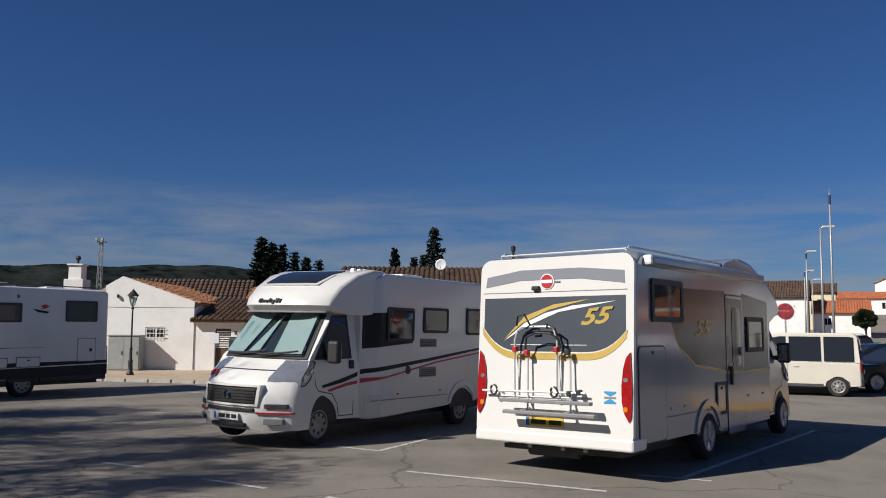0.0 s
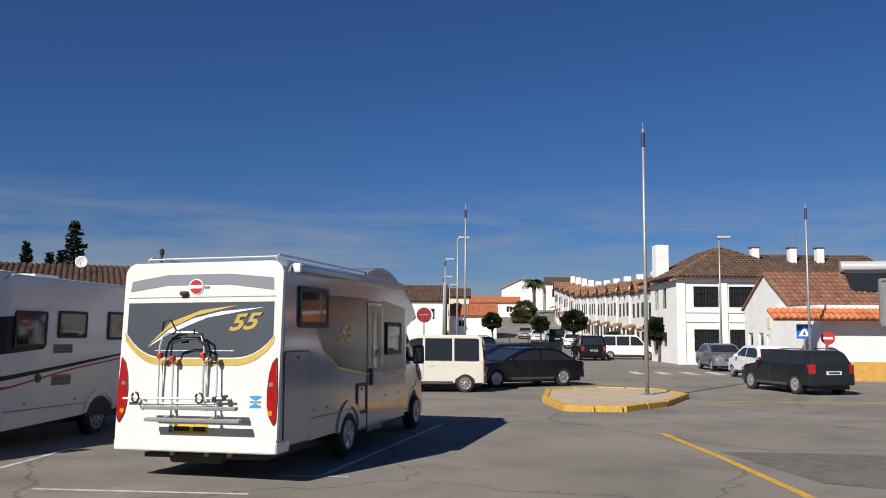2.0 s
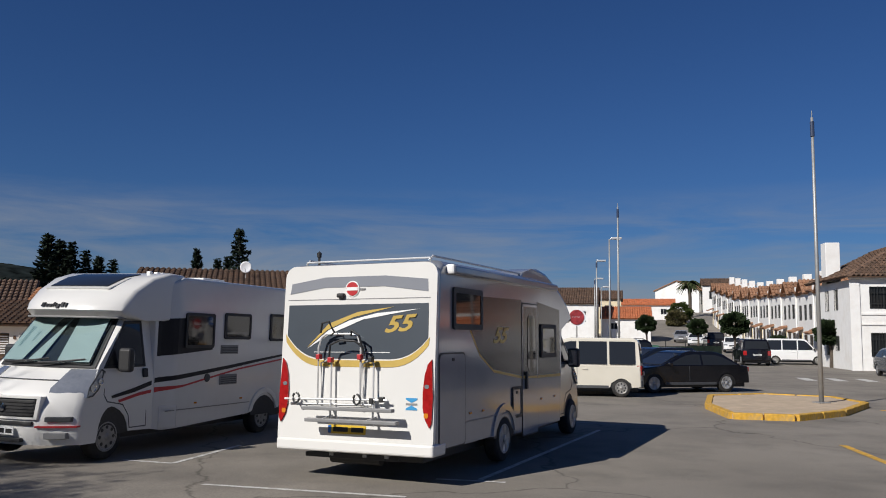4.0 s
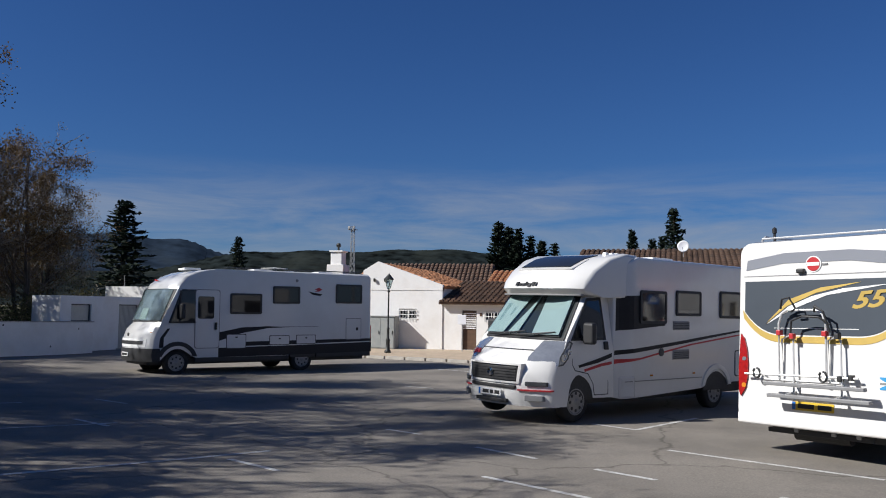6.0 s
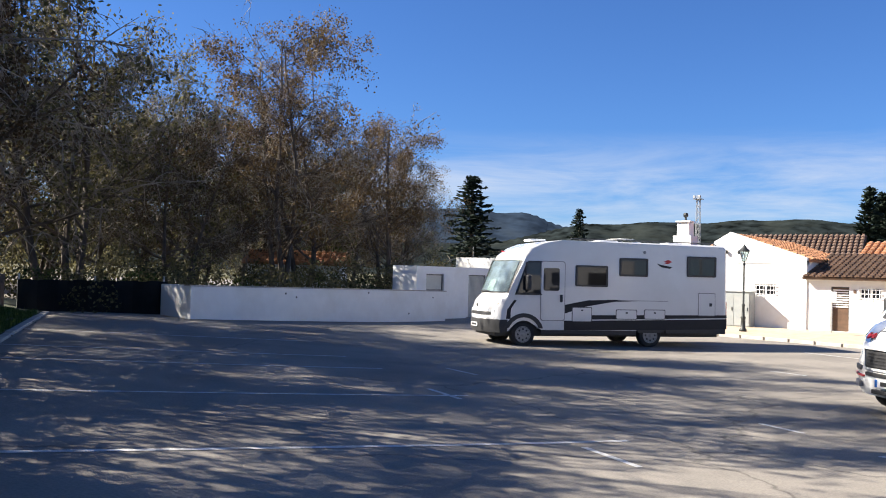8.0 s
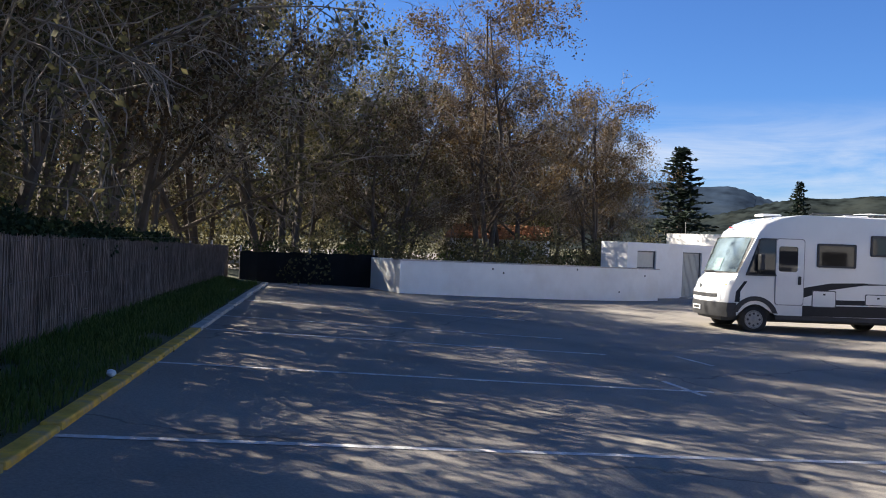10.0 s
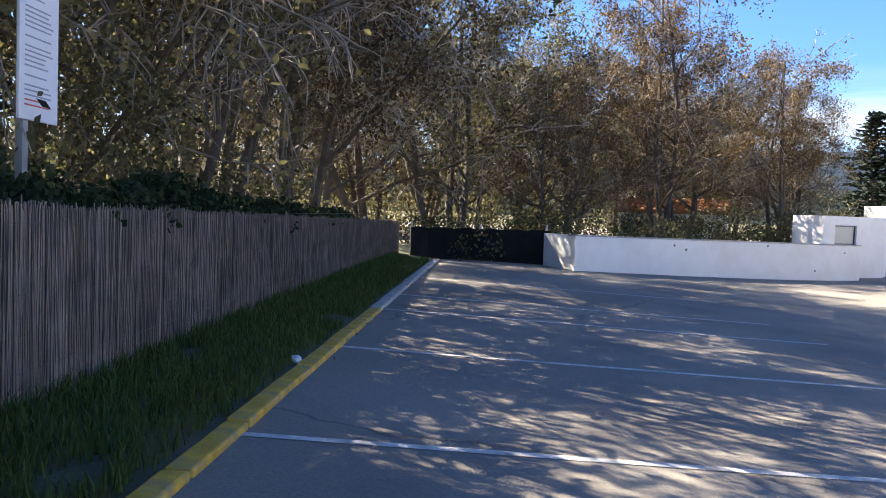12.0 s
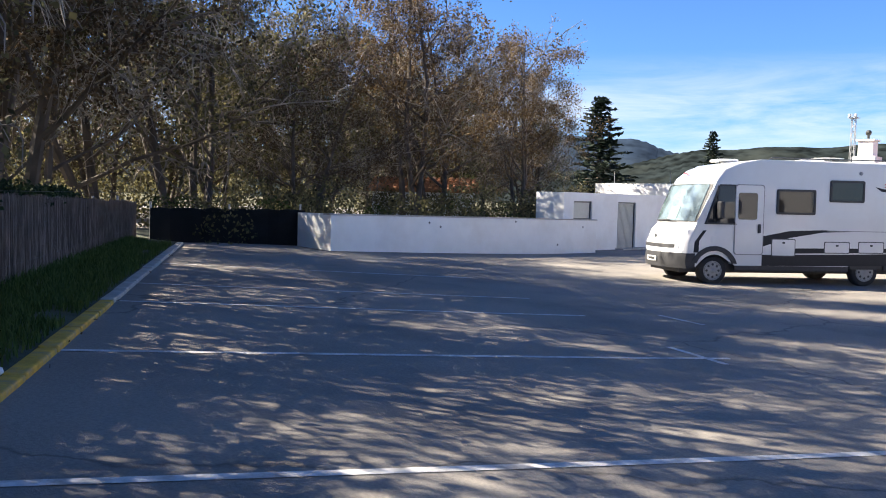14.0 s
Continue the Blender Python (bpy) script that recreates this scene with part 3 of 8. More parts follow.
# reed fence
def reed_fence():
    rng = np.random.default_rng(2)
    V, F = [], []
    u = -9.0
    while u < 18.6:
        x, y = fence_point(u, -1.0 + rng.normal(0, 0.008))
        z0 = ground_z(x, y) + 0.12
        top = 1.80 - 0.016 * max(0.0, u - 1.0) + 0.035 * noise.noise((u * 1.3, 0, 0)) + rng.normal(0, 0.016)
        r = rng.uniform(0.0035, 0.0062)
        lx, ly = rng.normal(0, 0.014), rng.normal(0, 0.006)
        k = len(V)
        for z, dx, dy in ((z0, 0, 0), (top, lx, ly)):
            for a in (0, 120, 240):
                V.append((x + dx + r * math.cos(radians(a)), y + dy + r * math.sin(radians(a)), z))
        for a in range(3):
            b = (a + 1) % 3
            F.append((k + a, k + b, k + 3 + b, k + 3 + a))
        F.append((k + 3, k + 4, k + 5))
        u += 0.0048
    me = bpy.data.meshes.new("reeds")
    me.from_pydata(V, [], F)
    fence = thing("reed_fence", pose(0, 0, 0), "dry brown reed screen fence along the grass strip", "fence")
    tagged(link_mesh("reeds", me, REED, fence), kind="stuff")
    # solid sheet in reed colour, added to stop light between the reeds
    q = [(*fence_point(-9 + i, -1.018), ground_z(*fence_point(-9 + i, -0.9)) + 0.1, 1.74 - 0.016 * max(0, i - 10)) for i in range(28)]
    bm = bmesh.new()
    for a, b in zip(q, q[1:]):
        bm.faces.new([bm.verts.new(p) for p in ((a[0], a[1], a[2]), (b[0], b[1], b[2]), (b[0], b[1], b[3]), (a[0], a[1], a[3]))])
    bmesh.ops.remove_doubles(bm, verts=bm.verts, dist=1e-4)
    bmesh.ops.solidify(bm, geom=bm.faces[:], thickness=0.006)
    part("inner_mat", bm, REED, fence, "solid reed-brown sheet added to block light through the reeds")
    for h in (0.35, 0.8, 1.2):
        part("wire", bm_tube([(*fence_point(u, -0.985), ground_z(*fence_point(u, -0.9)) + h) for u in range(-9, 19)], 0.002, 5), DARK_GREY, fence)
    for u in range(-8, 19, 3):
        x, y = fence_point(u, -1.06)
        part("post", bm_tube([(x, y, ground_z(x, y)), (x, y, 1.68)], 0.025, 8), GALV, fence)


reed_fence()

# information board over the fence
board = thing("information_board", pose(-9.76, 1.66, 0.6, 0, 0, math.degrees(math.atan2(-KD.y, -KD.x)) + 2), "white information board with lines of print on a steel post", "sign")
part("panel", bm_box(-0.265, 0.265, -0.012, 0.012, 1.775, 2.92, bevel=0.006), SIGN_WHITE, board)
part("post", bm_box(0.09, 0.16, -0.075, -0.016, -0.15, 2.7, bevel=0.006), GALV, board)
for k in range(31):
    z = 2.83 - k * 0.033
    if k % 8 in (0, 6):
        continue
    w = random.uniform(0.24, 0.4)
    red = k in (1, 2, 28, 29, 30)
    part("print_line", bm_box(0.2, 0.2 - w, 0.0122, 0.0135, z, z + 0.011), SIGN_RED if red else SIGN_INK, board)

# dark netted gate and white boundary wall
gate = thing("netted_gate", pose(0, 0, 0), "low gate covered with black shade netting", "gate")
bm = bmesh.new()
pts = [Vector((-23.6, 11.35)).lerp(Vector((-22.7, 15.3)), i / 16) for i in range(17)]
cols = [[bm.verts.new((p.x + 0.03 * math.sin(i * 1.9 + z), p.y, z)) for z in (0.38, 0.7, 1.05, 1.40 + 0.02 * math.sin(i * 2.3))] for i, p in enumerate(pts)]
for a, b in zip(cols, cols[1:]):
    for k in range(3):
        bm.faces.new((a[k], a[k + 1], b[k + 1], b[k]))
bmesh.ops.solidify(bm, geom=bm.faces[:], thickness=0.02)
part("netting", bm, NETTING, gate)
for y in (11.4, 13.3, 15.2):
    x = -23.66 + (y - 11.35) * 0.228
    part("post", bm_tube([(x, y, 0.2), (x, y, 1.55)], 0.03, 8), GALV, gate)

wall = thing("boundary_wall", pose(0, 0, 0), "low whitewashed boundary wall with a dark weathered top", "wall", kind="structure")
bm = bmesh.new()
ys = [15.1 + i * 11.7 / 14 for i in range(15)]
for y0, y1 in zip(ys, ys[1:]):
    q = [bm.verts.new((x, y, z)) for y in (y0, y1) for x, z in ((-21.55, -0.1), (-21.3, -0.1), (-21.3, 1.30 - 0.0125 * (y - 15.1)), (-21.55, 1.30 - 0.0125 * (y - 15.1)))]
    for a, b in ((0, 1), (1, 2), (2, 3), (3, 0)):
        bm.faces.new((q[a], q[b], q[b + 4], q[a + 4]))
    if y0 == ys[0]:
        bm.faces.new(q[:4])
    if y1 == ys[-1]:
        bm.faces.new(q[4:])
bmesh.ops.remove_doubles(bm, verts=bm.verts, dist=1e-4)
part("wall_face", bm, WHITE_WALL, wall)
part("wall_return", bm_box(-22.75, -21.553, 15.1, 15.32, 0.1, 1.33), WHITE_WALL, wall)
bm = bmesh.new()
q = [bm.verts.new((x, y, z)) for y in (15.05, 26.83) for x, z in ((-21.59, 1.304 - 0.0125 * (y - 15.1)), (-21.27, 1.304 - 0.0125 * (y - 15.1)), (-21.29, 1.34 - 0.0125 * (y - 15.1)), (-21.57, 1.34 - 0.0125 * (y - 15.1)))]
for a, b in ((0, 1), (1, 2), (2, 3), (3, 0)):
    bm.faces.new((q[a], q[b], q[b + 4], q[a + 4]))
bm.faces.new(q[:4])
bm.faces.new(q[4:])
part("coping", bm, KERB, wall)
for y, z in ((18.6, 1.1), (19.05, 0.98), (22.4, 1.12), (24.6, 0.35), (26.0, 0.93)):
    part("vent_hole", lathe([(0.0, 0), (0.035, 0.0), (0.035, 0.006), (0.0, 0.006)], 8, 0), BLACK, wall).location = (-21.3, y, z)


# ---- buildings ----
def wall_panel(bm, p0, p1, z0, z1, thick, openings=(), top=None):
    """A wall from p0 to p1 with its outer face on the right of that way; openings: (s0, s1, z0, z1)."""
    p0, p1 = Vector(p0), Vector(p1)
    d = (p1 - p0)
    L = d.length
    d.normalize()
    n = Vector((d.y, -d.x))
    ss = sorted({0.0, L, *[v for o in openings for v in o[:2]]})
    zs = sorted({z0, z1, *[v for o in openings for v in o[2:]]})
    def pt(s, z, back):
        q = p0 + d * s - n * (thick if back else 0)
        return bm.verts.new((q.x, q.y, z))
    def inside(s, z):
        return any(o[0] < s < o[1] and o[2] < z < o[3] for o in openings)
    for s0, s1 in zip(ss, ss[1:]):
        for a, b in zip(zs, zs[1:]):
            if inside((s0 + s1) / 2, (a + b) / 2):
                continue
            for back in (0, 1):
                bm.faces.new([pt(s, z, back) for s, z in ((s0, a), (s1, a), (s1, b), (s0, b))])
    for o in openings:
        c = ((o[0], o[2]), (o[1], o[2]), (o[1], o[3]), (o[0], o[3]))
        for (sa, za), (sb, zb) in zip(c, c[1:] + c[:1]):
            bm.faces.new((pt(sa, za, 0), pt(sb, zb, 0), pt(sb, zb, 1), pt(sa, za, 1)))
    for (sa, za), (sb, zb) in (((0, z1), (L, z1)),):
        bm.faces.new((pt(sa, za, 0), pt(sb, zb, 0), pt(sb, zb, 1), pt(sa, za, 1)))
    return bm


def window_unit(parent, p0, d, s0, s1, z0, z1, setback=0.09, frame_mat=None, bars=0, hbars=0, glass=None, mid=True, bar_mat=None):
    """A framed window in an opening of a wall that runs along d from p0; its outer side is to the right."""
    w = new("window")
    w.parent = parent
    d = Vector(d).normalized()
    n = Vector((d.y, -d.x))
    o = Vector(p0) + d * s0 - n * setback
    w.matrix_basis = Matrix(((d.x, -n.x, 0, o.x), (d.y, -n.y, 0, o.y), (0, 0, 1, 0), (0, 0, 0, 1)))
    W = s1 - s0
    f = 0.05
    fm = frame_mat or WHITE_WALL
    outer = [(0, z0), (W, z0), (W, z1), (0, z1)]
    inner = [(f, z0 + f), (W - f, z0 + f), (W - f, z1 - f), (f, z1 - f)]
    part("frame", ring_plate(outer, inner, 1, -0.025, 0.03), fm, w)
    part("pane", bm_box(f, W - f, 0.0, 0.01, z0 + f, z1 - f), glass or GLASS, w)
    if mid and W > 0.7:
        part("mullion", bm_box(W / 2 - 0.025, W / 2 + 0.025, -0.022, 0.0, z0 + f, z1 - f), fm, w)
    for i in range(bars):
        x = W * (i + 0.5) / bars
        part("bar", bm_tube([(x, -setback - 0.03, z0 - 0.03), (x, -setback - 0.03, z1 + 0.03)], 0.011, 5), bar_mat or IRON, w)
    for i in range(hbars):
        z = z0 + (z1 - z0) * (i + 0.5) / hbars
        part("bar", bm_box(-0.04, W + 0.04, -setback - 0.045, -setback - 0.02, z - 0.014, z + 0.014), bar_mat or IRON, w)
    return w


def door_unit(parent, p0, d, s0, s1, z0, z1, material, setback=0.1, ribs=0):
    w = new("door")
    w.parent = parent
    d = Vector(d).normalized()
    n = Vector((d.y, -d.x))
    o = Vector(p0) + d * s0 - n * setback
    w.matrix_basis = Matrix(((d.x, -n.x, 0, o.x), (d.y, -n.y, 0, o.y), (0, 0, 1, 0), (0, 0, 0, 1)))
    W = s1 - s0
    part("leaf", bm_box(0.04, W - 0.04, 0, 0.04, z0 + 0.01, z1 - 0.04, bevel=0.004), material, w)
    part("frame", ring_plate([(0, z0), (W, z0), (W, z1), (0, z1)], [(0.04, z0 + 0.004), (W - 0.04, z0 + 0.004), (W - 0.04, z1 - 0.04), (0.04, z1 - 0.04)], 1, -0.03, 0.05), DARK_GREY, w)
    part("handle", bm_box(W - 0.16, W - 0.08, -0.05, -0.002, z0 + 0.95, z0 + 0.98, bevel=0.006), CHROME, w)
    for i in range(ribs):
        x = 0.07 + (W - 0.14) * (i + 0.5) / ribs
        part("rib", bm_box(x - 0.012, x + 0.012, -0.012, 0.0, z0 + 0.03, z1 - 0.07), material, w)
    return w


def tile_roof(name, o, eave, slope, pitch_w, pitch_l, material, parent, thick=0.10):
    """Rows of half-round clay tiles on a slab; eave and slope are the two edge vectors from the corner o."""
    o, eave, slope = Vector(o), Vector(eave), Vector(slope)
    eu, su = eave.normalized(), slope.normalized()
    n = eu.cross(su).normalized()
    if n.z < 0:
        n = -n
    bm = bmesh.new()
    c = [o, o + eave, o + eave + slope, o + slope]
    lo = [bm.verts.new(p - n * thick) for p in c]
    hi = [bm.verts.new(p) for p in c]
    bm.faces.new(lo)
    bm.faces.new(hi)
    for i in range(4):
        j = (i + 1) % 4
        bm.faces.new((lo[i], lo[j], hi[j], hi[i]))
    roof = part(name, bm, material, parent)
    nu, nv = max(1, round(eave.length / pitch_w)), max(1, round(slope.length / pitch_l))
    V, F = [], []
    rng = random.Random(nu * 31 + nv)
    for i in range(nu):
        for j in range(nv):
            cu = (i + 0.5) / nu * eave.length + rng.uniform(-0.01, 0.01)
            v0, v1 = (j - 0.12) / nv * slope.length, (j + 1) / nv * slope.length
            lift = rng.uniform(0, 0.012)
            k = len(V)
            for v, r, h in ((v0, pitch_w * 0.44, 0.03 + lift), (v1, pitch_w * 0.34, 0.0)):
                for a in (0, 45, 90, 135, 180):
                    V.append(o + eu * (cu + r * math.cos(radians(a))) + su * v + n * (r * 0.8 * math.sin(radians(a)) + h))
            for a in range(4):
                F.append((k + a, k + a + 1, k + 6 + a, k + 5 + a))
            F.append((k, k + 1, k + 2, k + 3, k + 4))
    me = bpy.data.meshes.new("roof_tiles")
    me.from_pydata([tuple(v) for v in V], [], F)
    t = link_mesh("roof_tiles", me, material, roof)
    tagged(t, kind="stuff")
    return roof


def gable_wall(bm, pts, axis, a, b):
    return extrude_poly(bm, pts, axis, a, b)


# small white house with the gable to the lot
house = thing("gabled_house", pose(0, 0, 0), "low whitewashed house with a gable and weathered clay tile roofs", "house")
bm = bmesh.new()
wall_panel(bm, (-13.75, 35.0), (-10.1, 35.0), -0.1, 2.62, 0.25, [(1.68, 2.5, 1.32, 1.82)])
wall_panel(bm, (-10.1, 35.0), (-10.1, 43.0), -0.1, 2.75, 0.25)
wall_panel(bm, (-13.75, 43.0), (-13.75, 35.0), -0.1, 2.75, 0.25)
extrude_poly(bm, [(-13.75, 2.6), (-10.1, 2.6), (-10.1, 2.86), (-13.07, 3.88), (-13.75, 3.48)], 1, 35.0, 35.25)
part("wall", bm, WHITE_WALL, house)
window_unit(house, (-13.75, 35.0), (1, 0), 1.68, 2.5, 1.32, 1.82, frame_mat=WHITE_WALL, bars=6, hbars=3, bar_mat=WHITE_FILM)
tile_roof("roof", (-10.0, 35.255, 2.80), (0, 7.75, 0), (-3.1, 0, 1.0), 0.23, 0.34, TILE, house)
tile_roof("roof", (-13.95, 43.0, 3.28), (0, -7.745, 0), (0.85, 0, 0.5), 0.23, 0.34, TILE, house)
for x, z in ((-13.2, 3.02), (-12.7, 3.02)):
    part("wall_lamp", lathe([(0.0, 0.12), (0.05, 0.1), (0.06, 0.0), (0.03, -0.04), (0.0, -0.04)], 8), IRON, house).location = (x, 34.93, z)

wing = thing("house_wing", pose(0, 0, 0), "whitewashed house wing with a barred door under old brown tiles", "house")
bm = bmesh.new()
wall_panel(bm, (-10.095, 35.05), (-3.6, 35.05), -0.1, 2.2, 0.25, [(0.85, 1.5, 0.1, 1.78), (1.85, 2.6, 1.3, 1.78), (4.2, 5.0, 1.1, 1.8)])
wall_panel(bm, (-3.6, 35.05), (-3.6, 42.5), -0.1, 2.2, 0.25)
part("wall", bm, WHITE_WALL, wing)
d1 = door_unit(wing, (-10.095, 35.05), (1, 0), 0.85, 1.5, 0.1, 1.78, DOOR_BROWN, 0.14)
for i in range(8):
    part("louvre", bm_box(0.05, 0.6, -0.03, -0.002, 1.0 + i * 0.09, 1.045 + i * 0.09), WHITE_FILM, d1)
window_unit(wing, (-10.095, 35.05), (1, 0), 1.85, 2.6, 1.3, 1.78, bars=6, hbars=3, bar_mat=WHITE_FILM)
window_unit(wing, (-10.095, 35.05), (1, 0), 4.2, 5.0, 1.1, 1.8, bars=6, hbars=3, bar_mat=WHITE_FILM)
tile_roof("roof", (-10.2, 34.75, 2.12), (6.8, 0, 0), (0.0, 4.2, 1.0), 0.23, 0.34, TILE_OLD, wing)
tile_roof("roof", (-10.2, 43.0, 2.0), (6.8, 0, 0), (0.0, -4.1, 1.1), 0.23, 0.34, TILE_OLD, wing)
part("door_sign", bm_box(-8.45, -8.35, 35.03, 35.046, 1.55, 1.68), DOOR_BROWN, wing)

# grey metal cabinet against the gable
cab_ = thing("meter_cabinet", pose(-12.63, 34.55, 0.1), "grey-green metal meter cabinet standing against the white gable", "cabinet")
part("body", bm_box(-0.63, 0.63, -0.3, 0.3, 0, 1.36, bevel=0.012), CABINET, cab_)
for x0, x1 in ((-0.6, -0.005), (0.005, 0.6)):
    dd = part("door", bm_box(x0, x1, -0.315, -0.302, 0.04, 1.3, bevel=0.004), CABINET, cab_)
    part("handle", bm_box(x1 - 0.08, x1 - 0.05, -0.335, -0.316, 0.62, 0.76, bevel=0.004), IRON, dd)
part("lid", bm_box(-0.66, 0.66, -0.34, 0.32, 1.362, 1.40, bevel=0.008), CABINET, cab_)

# pavement in front of the houses
pave = thing("pavement", pose(0, 0, 0), "raised pale paved footway in front of the houses", "pavement", kind="structure")
edge = [(-15.2, 30.9), (-12.2, 29.4), (-7.2, 28.05), (2.0, 26.2), (12.0, 26.4)]
bm = bmesh.new()
poly = edge + [(12.0, 36.0), (-15.2, 36.0)]
extrude_poly(bm, poly, 2, -0.1, 0.095)
part("paving_bed", bm, PAVE, pave)
kb = bpy.data.meshes.new("kerb_block")
bm = bm_box(-0.397, 0.397, -0.08, 0.08, -0.1, 0.105, bevel=0.008)
bm.to_mesh(kb)
bm.free()
kb.materials.append(KERB)
for a, b in zip(edge, edge[1:]):
    a, b = Vector(a), Vector(b)
    k = int((b - a).length / 0.8)
    for i in range(k):
        p = a.lerp(b, (i + 0.5) / k)
        o = new("kerb_block", kb)
        o.parent = pave
        o.matrix_basis = pose(p.x, p.y, random.uniform(-0.006, 0.006), 0, 0, math.degrees(math.atan2(b.y - a.y, b.x - a.x)))

# long tiled building behind the white van
long_house = thing("long_house", pose(0, 0, 0), "long white building with a low brown tile roof", "house")
bm = bmesh.new()
wall_panel(bm, (-4.7, 38.0), (9.5, 38.0), -0.1, 3.6, 0.25, [(2.0, 3.0, 1.2, 2.3), (6.0, 7.0, 1.2, 2.3), (10.0, 11.0, 1.2, 2.3)])
wall_panel(bm, (-4.7, 46.0), (-4.7, 38.0), -0.1, 3.6, 0.25)
extrude_poly(bm, [(38.0, 3.6), (46.0, 3.6), (42.0, 4.75)], 0, -4.7, -4.45)
part("wall", bm, WHITE_WALL, long_house)
for s in (2.0, 6.0, 10.0):
    window_unit(long_house, (-4.7, 38.0), (1, 0), s, s + 1.0, 1.2, 2.3, bars=6)
tile_roof("roof", (-4.9, 37.75, 3.62), (14.6, 0, 0), (0, 4.3, 1.22), 0.24, 0.36, TILE_OLD, long_house)
tile_roof("roof", (-4.9, 46.3, 3.62), (14.6, 0, 0), (0, -4.3, 1.22), 0.24, 0.36, TILE_OLD, long_house)
dish = thing("satellite_dish", pose(-0.05, 40.2, 4.3, 0, 0, -8) @ Matrix.Diagonal((0.8, 0.8, 0.8, 1)), "pale round satellite dish on the tile roof", "satellite dish")
bm = lathe([(0.0, 0.07), (0.12, 0.065), (0.26, 0.03), (0.33, 0.0), (0.33, -0.012), (0.26, 0.015), (0.0, 0.05)], 20, 1)
part("bowl", bm, SIGN_WHITE, dish, smooth=True).location = (0, -0.1, 0.7)
part("mast", bm_tube([(0, 0, -0.1), (0, 0, 0.75)], 0.025, 8), GALV, dish)
part("arm", bm_tube([(0, -0.08, 0.42), (0, -0.45, 0.62)], 0.012, 6), GALV, dish)

# flat service hut behind the boundary wall
hut = thing("service_hut", pose(0, 0, 0), "flat-roofed white hut with a grey ribbed door", "building")
bm = bmesh.new()
wall_panel(bm, (-22.3, 26.2), (-22.3, 34.5), -0.2, 2.14, 0.25, [(0.6, 1.74, 1.16, 1.83), (3.44, 4.73, 0.0, 1.83)])
wall_panel(bm, (-23.55, 26.2), (-22.3, 26.2), -0.2, 2.14, 0.25)
wall_panel(bm, (-22.3, 34.5), (-23.55, 34.5), -0.2, 2.14, 0.25)
part("wall", bm, WHITE_WALL, hut)
part("roof", bm_box(-23.55, -22.45, 26.35, 34.3, 1.95, 2.06), KERB, hut)
window_unit(hut, (-22.3, 26.2), (0, 1), 0.6, 1.74, 1.16, 1.83, glass=DOOR_GREY, frame_mat=DARK_GREY, bars=0, mid=False)
door_unit(hut, (-22.3, 26.2), (0, 1), 3.44, 4.73, 0.0, 1.83, DOOR_GREY, ribs=14)
part("doorstep", bm_box(-22.28, -21.9, 29.5, 31.4, -0.05, 0.06, bevel=0.01), KERB, hut)
hut2 = thing("white_block", pose(0, 0, 0), "taller flat white block behind the hut", "building")
bm = bmesh.new()
wall_panel(bm, (-27.8, 36.0), (-21.5, 36.0), -0.1, 2.72, 0.25)
wall_panel(bm, (-21.5, 36.0), (-21.5, 42.0), -0.1, 2.72, 0.25)
wall_panel(bm, (-27.8, 42.0), (-27.8, 36.0), -0.1, 2.72, 0.25)
part("wall", bm, WHITE_WALL, hut2)
part("roof", bm_box(-27.6, -21.7, 36.2, 41.8, 2.5, 2.6), KERB, hut2)
for x in (-27.0, -24.0):
    part("aerial", bm_tube([(x, 36.4, 2.55), (x, 36.4, 3.3)], 0.012, 5), GALV, hut2)

# house with the white chimney, mostly hidden by the large motorhome
ch = thing("chimney_house", pose(0, 0, 0), "low white house with a tall whitewashed chimney", "house")
bm = bmesh.new()
wall_panel(bm, (-19.0, 36.5), (-14.2, 36.5), -0.1, 2.9, 0.25)
wall_panel(bm, (-14.2, 36.5), (-14.2, 43.0), -0.1, 2.9, 0.25)
part("wall", bm, WHITE_WALL, ch)
tile_roof("roof", (-19.2, 36.3, 2.92), (5.2, 0, 0), (0, 3.4, 0.5), 0.25, 0.36, TILE_OLD, ch)
stack = part("chimney", bm_box(-16.33, -15.49, 36.9, 37.7, 2.7, 3.85, bevel=0.02), WHITE_WALL, ch)
part("chimney_top", bm_box(-16.19, -15.63, 37.02, 37.58, 3.852, 4.45, bevel=0.02), WHITE_WALL, stack)
part("cap", bm_box(-16.25, -15.57, 36.96, 37.64, 4.452, 4.52, bevel=0.01), WHITE_WALL, stack)
part("cowl", lathe([(0.05, 4.52), (0.05, 4.68), (0.1, 4.72), (0.12, 4.8), (0.08, 4.88), (0.0, 4.9)], 10), IRON, stack).location = (-15.91, 37.3, 0)

